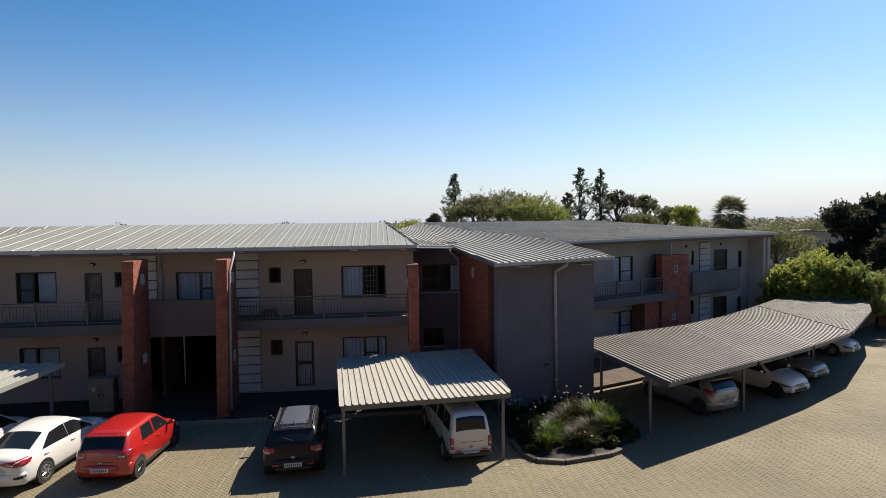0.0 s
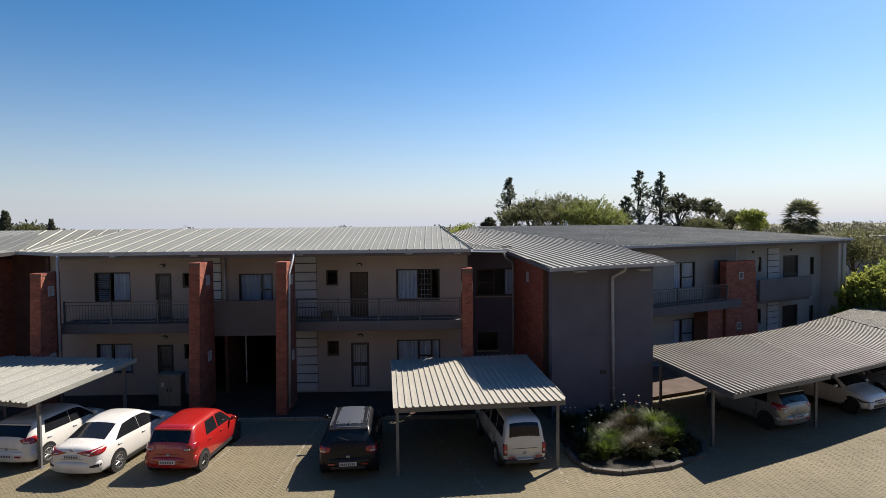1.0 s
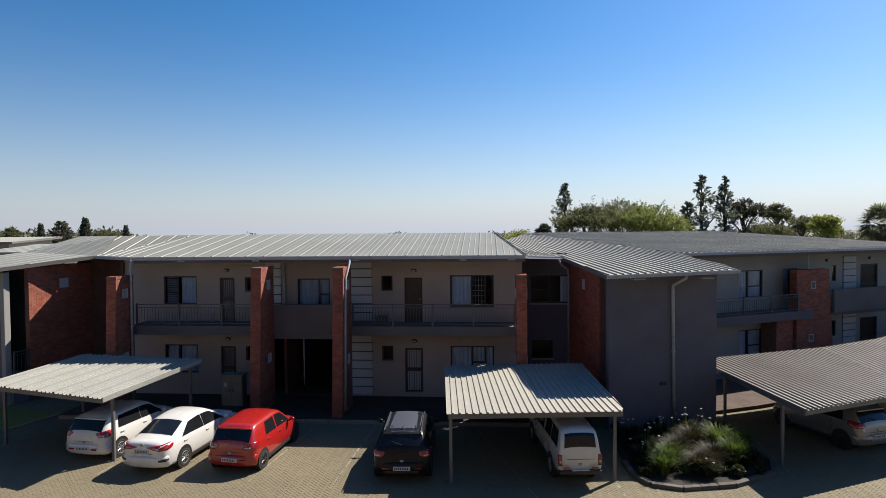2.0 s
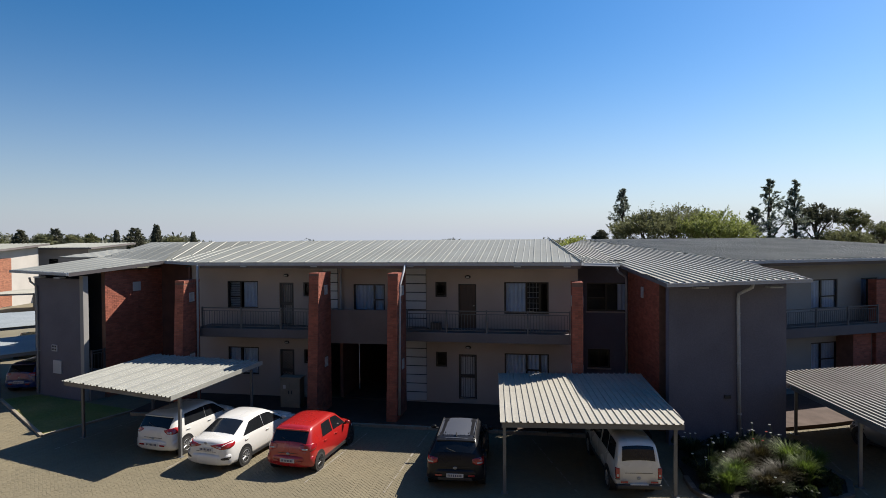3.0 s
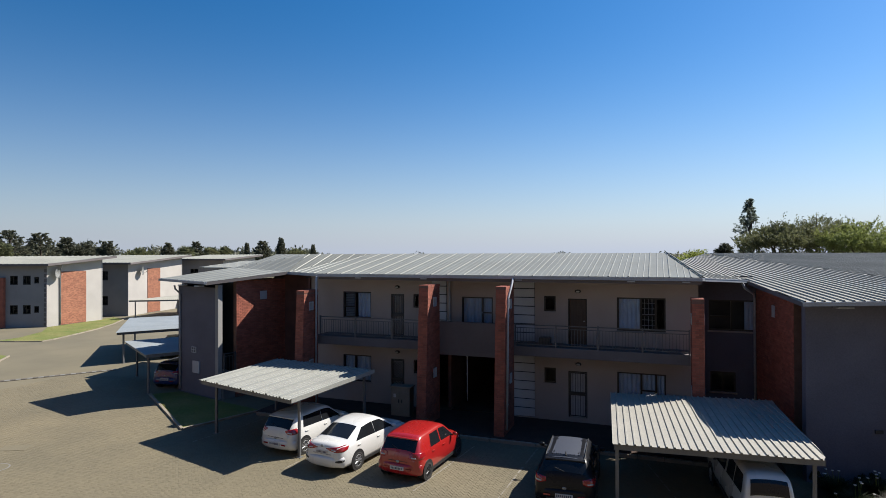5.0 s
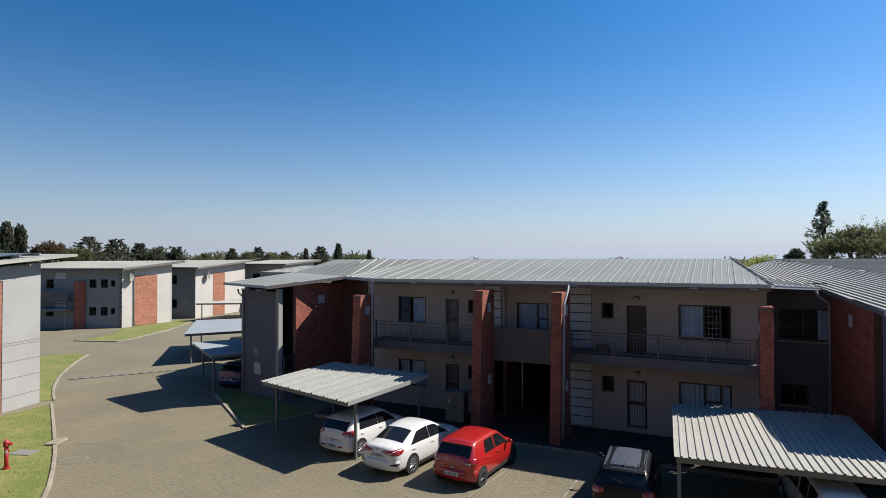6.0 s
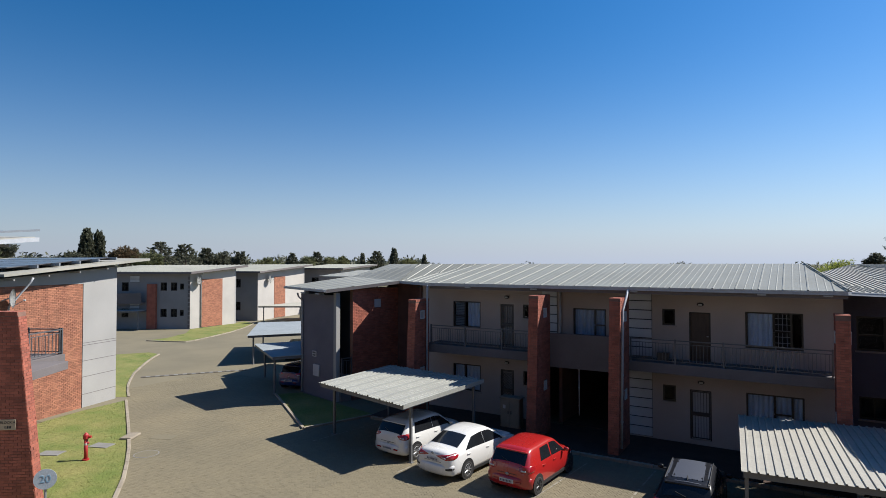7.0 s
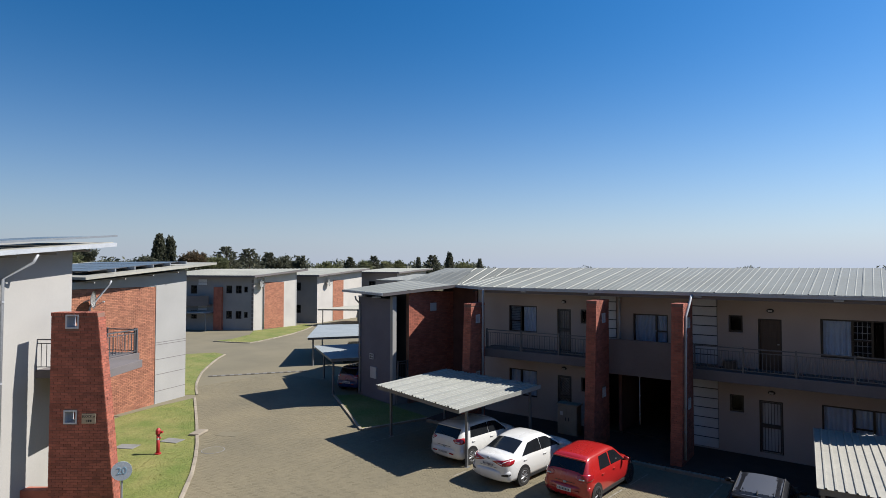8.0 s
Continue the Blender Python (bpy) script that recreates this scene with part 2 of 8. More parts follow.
SOLAR = mat("solar_cell", (0.06, 0.055, 0.06), (0.08, 0.075, 0.08), 0.45, 0.0, scale=2, fine=12, bump=0, coat=0.6)
CABINET = mat("beige_cabinet", (0.34, 0.30, 0.235), (0.28, 0.245, 0.195), 0.65, scale=2, fine=30, bump=0.06)
DISH = mat("dish_grey", (0.58, 0.58, 0.56), (0.5, 0.5, 0.48), 0.6, scale=4, fine=30, bump=0.03)


# ---------------------------------------------------------------- mesh helpers
def world_of(ob):
    m = ob.matrix_basis.copy()
    while ob.parent:
        ob = ob.parent
        m = ob.matrix_basis @ m
    return m


def part(name, bm, material, parent=None, label="", m=None, smooth=False):
    """Links a bmesh, given in world coordinates (after m), as one mesh under its parent."""
    if m is not None:
        bm.transform(m)
    if parent is not None:
        bm.transform(world_of(parent).inverted())
    bmesh.ops.recalc_face_normals(bm, faces=bm.faces)
    me = bpy.data.meshes.new(name)
    bm.to_mesh(me)
    bm.free()
    me.materials.append(material)
    if smooth:
        me.shade_smooth()
    ob = new(name, me)
    ob.parent = parent
    if label:
        ob["label"] = label
    return ob


def shared(name, me, parent, loc, rz=0.0):
    """Another object on a mesh that is already there, placed in its parent's frame."""
    ob = new(name, me)
    ob.parent = parent
    ob.matrix_basis = pose(*loc, 0, 0, rz)
    return ob


def thing(name, loc, label, category, group="", kind="", rz=0.0):
    ob = new(name)
    ob.matrix_basis = pose(*loc, 0, 0, rz)
    ob.empty_display_size = 0.3
    return tagged(ob, label, category, group, kind)


def box(bm, x0, y0, z0, x1, y1, z1, bevel=0.0):
    r = bmesh.ops.create_cube(bm, size=1, matrix=Matrix.Translation(((x0 + x1) / 2, (y0 + y1) / 2, (z0 + z1) / 2)) @ Matrix.Diagonal((abs(x1 - x0), abs(y1 - y0), abs(z1 - z0), 1)))
    if bevel:
        edges = list({e for v in r["verts"] for e in v.link_edges})
        bmesh.ops.bevel(bm, geom=edges, offset=bevel, segments=2, affect="EDGES", profile=0.6)
    return bm


def boxed(*a, bevel=0.0):
    return box(bmesh.new(), *a, bevel=bevel)


def prism(pts, z0, z1, bm=None):
    """An upright block over a plan outline; z0 and z1 may be given for each corner."""
    bm = bm or bmesh.new()
    n = len(pts)
    z0 = z0 if isinstance(z0, (list, tuple)) else [z0] * n
    z1 = z1 if isinstance(z1, (list, tuple)) else [z1] * n
    lo = [bm.verts.new((p[0], p[1], z)) for p, z in zip(pts, z0)]
    hi = [bm.verts.new((p[0], p[1], z)) for p, z in zip(pts, z1)]
    bm.faces.new(hi)
    bm.faces.new(lo[::-1])
    for i in range(n):
        j = (i + 1) % n
        bm.faces.new((lo[i], lo[j], hi[j], hi[i]))
    return bm


def tube(points, radius, sides=8, bm=None, taper=None):
    """A pipe along points; taper gives a radius at each point."""
    bm = bm or bmesh.new()
    pts = [Vector(p) for p in points]
    rings = []
    for i, p in enumerate(pts):
        d = (pts[min(i + 1, len(pts) - 1)] - pts[max(i - 1, 0)]).normalized()
        u = d.orthogonal().normalized() if abs(d.z) < 0.95 else Vector((1, 0, 0))
        u = (u - d * u.dot(d)).normalized()
        if i and rings:
            u = (last - d * last.dot(d)).normalized()
        last = u
        v = d.cross(u)
        r = taper[i] if taper else radius
        rings.append([bm.verts.new(p + u * (r * math.cos(a)) + v * (r * math.sin(a))) for a in (2 * math.pi * k / sides for k in range(sides))])
    for a, b in zip(rings, rings[1:]):
        for k in range(sides):
            bm.faces.new((a[k], a[(k + 1) % sides], b[(k + 1) % sides], b[k]))
    bm.faces.new(rings[0][::-1])
    bm.faces.new(rings[-1])
    return bm


def from_arrays(name, verts, faces, material, parent=None, label=""):
    """A large joined mesh straight from arrays, in world coordinates."""
    me = bpy.data.meshes.new(name)
    v = np.asarray(verts, float)
    if parent is not None:
        v = v - np.array(world_of(parent).translation)
    me.from_pydata(v.tolist(), [], faces.tolist() if hasattr(faces, "tolist") else faces)
    me.materials.append(material)
    ob = new(name, me)
    ob.parent = parent
    if label:
        ob["label"] = label
    return ob


def wall_bm(x0, x1, z0, z1, openings=(), th=0.25, y=0.0):
    """A wall in the xz plane, front at y, with openings (x0, x1, z0, z1) cut right through."""
    xs = sorted({x0, x1, *[min(max(v, x0), x1) for o in openings for v in o[:2]]})
    zs = sorted({z0, z1, *[min(max(v, z0), z1) for o in openings for v in o[2:4]]})
    solid = {}
    for i in range(len(xs) - 1):
        for k in range(len(zs) - 1):
            cx, cz = (xs[i] + xs[i + 1]) / 2, (zs[k] + zs[k + 1]) / 2
            solid[i, k] = not any(o[0] < cx < o[1] and o[2] < cz < o[3] for o in openings)
    bm = bmesh.new()
    vs = {}

    def v(i, j, k):
        if (i, j, k) not in vs:
            vs[i, j, k] = bm.verts.new((xs[i], y + th * j, zs[k]))
        return vs[i, j, k]
    for (i, k), s in solid.items():
        if not s:
            continue
        bm.faces.new((v(i, 0, k), v(i + 1, 0, k), v(i + 1, 0, k + 1), v(i, 0, k + 1)))
        bm.faces.new((v(i, 1, k), v(i, 1, k + 1), v(i + 1, 1, k + 1), v(i + 1, 1, k)))
        if not solid.get((i - 1, k)):
            bm.faces.new((v(i, 0, k), v(i, 0, k + 1), v(i, 1, k + 1), v(i, 1, k)))
        if not solid.get((i + 1, k)):
            bm.faces.new((v(i + 1, 0, k), v(i + 1, 1, k), v(i + 1, 1, k + 1), v(i + 1, 0, k + 1)))
        if not solid.get((i, k - 1)):
            bm.faces.new((v(i, 0, k), v(i, 1, k), v(i + 1, 1, k), v(i + 1, 0, k)))
        if not solid.get((i, k + 1)):
            bm.faces.new((v(i, 0, k + 1), v(i + 1, 0, k + 1), v(i + 1, 1, k + 1), v(i, 1, k + 1)))
    return bm


SEAMED = ((0, 0), (0.3, 0), (0.315, 0.35), (0.345, 0.35), (0.36, 0), (0.63, 0), (0.645, 0.35), (0.675, 0.35), (0.69, 0), (0.9, 0), (0.92, 1), (0.97, 1), (0.99, 0))


def ribbed(corners, along, pitch=0.28, rib=0.035, thick=0.012, base=None, form=((0, 0), (0.7, 0), (0.77, 1), (0.9, 1), (0.97, 0))):
    """Ribbed roof sheet over a convex plan outline of (x, y, z) corners in one plane; ribs run along the plan direction given."""
    c = [Vector(p) for p in corners]
    nrm = Vector((0, 0, 0))
    for i in range(len(c)):
        nrm += c[i].cross(c[(i + 1) % len(c)])
    nrm.normalize()
    if nrm.z < 0:
        nrm = -nrm
    mid = sum(c, Vector()) / len(c)
    d = Vector((along[0], along[1], 0)).normalized()
    u = Vector((d.y, -d.x, 0))
    uv = [((p - mid).dot(u), (p - mid).dot(d)) for p in c]
    lo, hi = min(p[0] for p in uv), max(p[0] for p in uv)

    def span(t):
        vals = []
        for i in range(len(uv)):
            (a, b), (e, f) = uv[i], uv[(i + 1) % len(uv)]
            if abs(e - a) > 1e-9 and min(a, e) - 1e-9 <= t <= max(a, e) + 1e-9:
                vals.append(b + (f - b) * (t - a) / (e - a))
        return (min(vals), max(vals)) if vals else None
    marks = []
    k = math.floor(lo / pitch)
    while k * pitch < hi:
        for off, h in form:
            marks.append(((k + off) * pitch, h * rib))
        k += 1
    marks = [(lo + 1e-4, 0)] + [q for q in marks if lo + 1e-3 < q[0] < hi - 1e-3] + [(hi - 1e-4, 0)]
    bm = bmesh.new()
    cols = []
    for t, h in marks:
        s = span(t)
        if not s:
            continue
        ends = []
        for w in s:
            p = mid + u * t + d * w
            z = mid.z - (nrm.x * (p.x - mid.x) + nrm.y * (p.y - mid.y)) / nrm.z + h
            ends.append((bm.verts.new((p.x, p.y, z)), bm.verts.new((p.x, p.y, z - thick))))
        cols.append(ends)
    for a, b in zip(cols, cols[1:]):
        (a0, a1), (b0, b1) = a, b
        for q in ((a0[0], b0[0], b1[0], a1[0]), (a0[1], a1[1], b1[1], b0[1]), (a0[0], a0[1], b0[1], b0[0]), (a1[0], b1[0], b1[1], a1[1])):
            bm.faces.new(q)
    for e in (cols[0], cols[-1]):
        bm.faces.new((e[0][0], e[1][0], e[1][1], e[0][1]))
    return bm


BRICK_L, BRICK_H, JOINT = 0.222, 0.073, 0.011


def brick_mesh(length=BRICK_L, depth=0.012):
    bm = bmesh.new()
    box(bm, 0, -depth, 0, length, 0.004, BRICK_H)
    me = bpy.data.meshes.new("brick")
    bm.to_mesh(me)
    bm.free()
    me.materials.append(BRICK)
    return me


def brick_spots(left, right, z0, z1, holes=(), shift=0.0):
    """Course by course: (u, z, length) of each brick between left(z) and right(z), clear of the holes."""
    out = []
    step, row, z = BRICK_L + JOINT, 0, z0
    while z + BRICK_H <= z1 + 0.02:
        a, b = left(z + 0.04), right(z + 0.04)
        u = a - (step / 2 if row % 2 else 0) - shift
        while u < b:
            p, q = max(u, a), min(u + BRICK_L, b)
            pieces = [(p, q)]
            for h in holes:
                if h[2] < z + BRICK_H and h[3] > z:
                    nxt = []
                    for e, f in pieces:
                        if e < h[0]:
                            nxt.append((e, min(f, h[0])))
                        if f > h[1]:
                            nxt.append((max(e, h[1]), f))
                    pieces = nxt
            out += [(e, z, f - e) for e, f in pieces if f - e > 0.03]
            u += step
        z += BRICK_H + JOINT
        row += 1
    return out


def brick_stuff(name, spots, origin, ang, material, parent, proud=0.012, seed=1, label=""):
    """Bricks of one face joined into one mesh; the face runs at ang degrees from +x, its front to the right of that way."""
    rng = np.random.default_rng(seed)
    s = np.array(spots)
    n = len(s)
    c, q = math.cos(radians(ang)), math.sin(radians(ang))
    d, nrm = np.array([c, q, 0]), np.array([q, -c, 0])
    jit = rng.uniform(-0.004, 0.004, n) + proud
    v = np.zeros((n, 8, 3))
    k = 0
    for du in (0, 1):
        for dn in (0, 1):
            for dz in (0, 1):
                v[:, k] = np.array(origin) + (s[:, :1] + du * s[:, 2:3]) * d + (jit[:, None] if dn else -0.004) * nrm + (s[:, 1:2] + dz * BRICK_H) * np.array([0, 0, 1])
                k += 1
    f = np.array([[2, 6, 7, 3], [0, 2, 3, 1], [4, 5, 7, 6], [1, 3, 7, 5], [0, 4, 6, 2]])
    faces = (np.arange(n)[:, None, None] * 8 + f[None]).reshape(-1, 4)
    ob = from_arrays(name, v.reshape(-1, 3), faces, material, parent, label)
    return tagged(ob, kind="stuff")


def writing(name, text, size, m, material, parent, extrude=0.003):
    """Raised letters of the built-in font as a mesh."""
    cu = bpy.data.curves.new(name, "FONT")
    cu.body, cu.size, cu.extrude, cu.align_x, cu.align_y = text, size, extrude, "CENTER", "CENTER"
    tmp = bpy.data.objects.new(name, cu)
    scene.collection.objects.link(tmp)
    me = bpy.data.meshes.new_from_object(tmp.evaluated_get(bpy.context.evaluated_depsgraph_get()))
    bpy.data.objects.remove(tmp)
    bm = bmesh.new()
    bm.from_mesh(me)
    return part(name, bm, material, parent, m=m)

# ---------------------------------------------------------------- parts of buildings
def window(parent, m, x0, x1, z0, z1, lights=((0, 0.5, 0, 1), (0.5, 1, 0, 0.42), (0.5, 1, 0.42, 1)), curtain=(), bars=False, sill=True, blind=None):
    """A window in a wall whose front is at y = 0 of m: frame, panes, curtains behind (x from, to as shares)."""
    w, h, t = x1 - x0, z1 - z0, 0.06
    fr = part("window", wall_bm(x0, x1, z0, z1, [(x0 + t, x1 - t, z0 + t, z1 - t)], 0.07, 0.045), BRONZE, parent, m=m)
    for a, b, c, d in lights:
        if a > 0:
            part("mullion", boxed(x0 + a * w - t * 0.6, 0.055, z0 + c * h + t * 0.55, x0 + a * w + t * 0.6, 0.105, z0 + d * h - t * 0.55), BRONZE, fr, m=m)
        if c > 0:
            part("transom", boxed(x0 + a * w + t * 0.65, 0.055, z0 + c * h - t * 0.5, x0 + b * w - t * 0.65, 0.105, z0 + c * h + t * 0.5), BRONZE, fr, m=m)
    for a, b, c, d in lights:
        p = part("pane", boxed(x0 + a * w + t * 0.5, 0.076, z0 + c * h + t * 0.5, x0 + b * w - t * 0.5, 0.082, z0 + d * h - t * 0.5), PANE, fr, m=m)
        p.visible_shadow = False
    if sill:
        part("sill", boxed(x0 - 0.05, -0.05, z0 - 0.07, x1 + 0.05, 0.048, z0 - 0.004, bevel=0.01), PLASTER, fr, m=m)
    for a, b in curtain:
        bm = bmesh.new()
        n = max(int((b - a) * w / 0.03), 6)
        rows = []
        for zz in (z0 + 0.02, z1 - 0.02):
            rows.append([bm.verts.new((x0 + (a + (b - a) * i / n) * w, 0.15 + 0.03 * math.sin(i * 1.1) + 0.012 * math.sin(i * 2.7), zz)) for i in range(n + 1)])
        for i in range(n):
            bm.faces.new((rows[0][i], rows[0][i + 1], rows[1][i + 1], rows[1][i]))
        part("curtain", bm, FABRIC, fr, m=m, smooth=True)
    if blind:
        bm = bmesh.new()
        a, b = blind
        n = int(h / 0.085)
        for i in range(n):
            z = z0 + 0.03 + (h - 0.06) * (i + 0.5) / n
            q = [bm.verts.new(p) for p in ((x0 + a * w, 0.14, z - 0.03), (x0 + b * w, 0.14, z - 0.03), (x0 + b * w, 0.17, z + 0.032), (x0 + a * w, 0.17, z + 0.032))]
            bm.faces.new(q)
        bmesh.ops.solidify(bm, geom=bm.faces[:], thickness=0.003)
        part("blind", bm, PANEL_WHITE, fr, m=m)
    if bars:
        bm = bmesh.new()
        for i in range(1, 6):
            z = z0 + h * i / 6
            box(bm, x0 + 0.52 * w, 0.21, z - 0.008, x0 + 0.8 * w, 0.225, z + 0.008)
        for i in range(1, 4):
            x = x0 + w * (0.5 + 0.3 * i / 4)
            box(bm, x - 0.008, 0.226, z0 + 0.05, x + 0.008, 0.24, z1 - 0.05)
        part("burglar_grille", bm, PANEL_WHITE, fr, m=m)
    return fr


def door(parent, m, x0, x1, z0, z1, gate="bars", leaf_mat=None):
    """A door in its opening with a security gate in front."""
    w = x1 - x0
    bm = bmesh.new()
    for a in ((x0, 0.03, z0, x0 + 0.05, 0.15, z1), (x1 - 0.05, 0.03, z0, x1, 0.15, z1), (x0 + 0.05, 0.03, z1 - 0.05, x1 - 0.05, 0.15, z1)):
        box(bm, *a)
    fr = part("door", bm, BRONZE, parent, m=m)
    bm = boxed(x0 + 0.055, 0.12, z0 + 0.01, x1 - 0.055, 0.165, z1 - 0.055)
    for k in range(3):
        a = z0 + 0.15 + k * (z1 - z0 - 0.25) / 3
        box(bm, x0 + 0.15, 0.108, a, x1 - 0.15, 0.118, a + (z1 - z0 - 0.25) / 3 - 0.1, bevel=0.004)
    part("door_leaf", bm, leaf_mat or WOOD_DARK, fr, m=m)
    part("door_handle", boxed(x1 - 0.16, 0.06, z0 + 1.0, x1 - 0.09, 0.1, z0 + 1.04, bevel=0.008), STEEL, fr, m=m)
    if gate:
        bm = bmesh.new()
        for a in ((x0 + 0.06, 0.035, z0 + 0.05, x0 + 0.1, 0.06, z1 - 0.06), (x1 - 0.1, 0.035, z0 + 0.05, x1 - 0.06, 0.06, z1 - 0.06), (x0 + 0.1, 0.035, z1 - 0.1, x1 - 0.1, 0.06, z1 - 0.06),
                  (x0 + 0.1, 0.035, z0 + 0.05, x1 - 0.1, 0.06, z0 + 0.09), (x0 + 0.1, 0.03, z0 + 0.95, x1 - 0.1, 0.064, z0 + 1.1)):
            box(bm, *a)
        g = part("security_gate", bm, DARK_METAL, parent, m=m)
        if gate == "bars":
            n = 6
            for i in range(1, n):
                x = x0 + 0.08 + (w - 0.16) * i / n
                part("bar", boxed(x - 0.009, 0.04, z0 + 0.091, x + 0.009, 0.056, z1 - 0.102), DARK_METAL, g, m=m)
        else:
            bm = bmesh.new()
            n = 7
            for i in range(n * 2):
                z = z0 + 0.1 + (z1 - z0 - 0.25) * i / (n * 2)
                for a, b in ((0, 1), (1, 0)):
                    for k in range(3):
                        xa, xb = x0 + 0.1 + (w - 0.2) * (k + a) / 3, x0 + 0.1 + (w - 0.2) * (k + b) / 3
                        tube([(xa, 0.046, z), (xb, 0.046, z + (z1 - z0 - 0.25) / (n * 2))], 0.009, 4, bm)
            part("lattice", bm, DARK_METAL, g, m=m)
    return fr


def wall_light(parent, m, x, z):
    bm = bmesh.new()
    bmesh.ops.create_uvsphere(bm, u_segments=12, v_segments=8, radius=0.5, matrix=pose(x, -0.03, z) @ Matrix.Diagonal((0.26, 0.14, 0.16, 1)))
    lt = part("wall_light", bm, DARK_METAL, parent, m=m, smooth=True)
    part("light_cover", boxed(x - 0.07, -0.115, z - 0.045, x + 0.07, -0.085, z + 0.03, bevel=0.012), DISH, lt, m=m)


def cladding(parent, m, x0, x1, z0, z1, n=7):
    """Proud white boards with open grooves between them."""
    part("cladding_back", boxed(x0, -0.012, z0, x1, -0.002, z1), DARK_METAL, parent, m=m)
    h = (z1 - z0) / n
    for i in range(n):
        part("cladding_panel", boxed(x0 + 0.01, -0.055, z0 + i * h + 0.022, x1 - 0.01, -0.013, z0 + (i + 1) * h - 0.022, bevel=0.004), PANEL_WHITE, parent, m=m)


def railing(parent, m, x0, x1, z0, z1, step=0.125):
    """A steel balustrade along x at y = 0 of m."""
    bm = bmesh.new()
    box(bm, x0, -0.025, z1 - 0.04, x1, 0.025, z1)
    box(bm, x0, -0.015, z1 - 0.16, x1, 0.015, z1 - 0.135)
    box(bm, x0, -0.015, z0 + 0.08, x1, 0.015, z0 + 0.105)
    r = part("railing", bm, RAIL, parent, m=m)
    n = max(round((x1 - x0) / 1.9), 1)
    for i in range(n + 1):
        x = x0 + 0.03 + (x1 - x0 - 0.06) * i / n
        part("post", boxed(x - 0.03, -0.03, z0, x + 0.03, 0.03, z1 + 0.03), RAIL, r, m=m)
    first = None
    k = int((x1 - x0) / step)
    turn = math.degrees(math.atan2(m[1][0], m[0][0]))
    for i in range(1, k):
        x = x0 + (x1 - x0) * i / k
        if first is None:
            first = part("baluster", boxed(-0.008, -0.008, z0 + 0.1, 0.008, 0.008, z1 - 0.15), RAIL, None).data
            bpy.data.objects.remove(bpy.data.objects[[o.name for o in bpy.data.objects if o.data == first][0]])
        p = world_of(r).inverted() @ m @ Vector((x, 0, 0))
        shared("baluster", first, r, p, turn)
    return r


def gutter(parent, a, b, size=0.12):
    """A box gutter with a rolled lip along an eave from a to b."""
    a, b = Vector(a), Vector(b)
    d = (b - a)
    length = d.length
    m = Matrix.Translation(a) @ d.to_track_quat("X", "Z").to_matrix().to_4x4()
    bm = bmesh.new()
    box(bm, 0, -size, -0.09, length, -size + 0.008, 0.0)
    box(bm, 0, -size, -0.098, length, 0, -0.09)
    box(bm, 0, -size - 0.012, -0.006, length, -size + 0.004, 0.014)
    box(bm, 0, -0.008, -0.09, length, 0, 0.03)
    for k in range(int(length / 1.2)):
        box(bm, k * 1.2 + 0.5, -size, 0.0, k * 1.2 + 0.53, 0, 0.008)
    return part("gutter", bm, PIPE, parent, m=m)


def downpipe(parent, points, r=0.05):
    p = part("downpipe", tube(points, r, 10), PIPE, parent, smooth=True)
    low, top = Vector(points[-1]), Vector(points[-2])
    for k in (0.2, 0.55, 0.9):
        q = low.lerp(top, k)
        bm = bmesh.new()
        bmesh.ops.create_cone(bm, cap_ends=True, segments=10, radius1=r + 0.012, radius2=r + 0.012, depth=0.05, matrix=Matrix.Translation(q))
        part("pipe_clip", bm, PIPE, p)


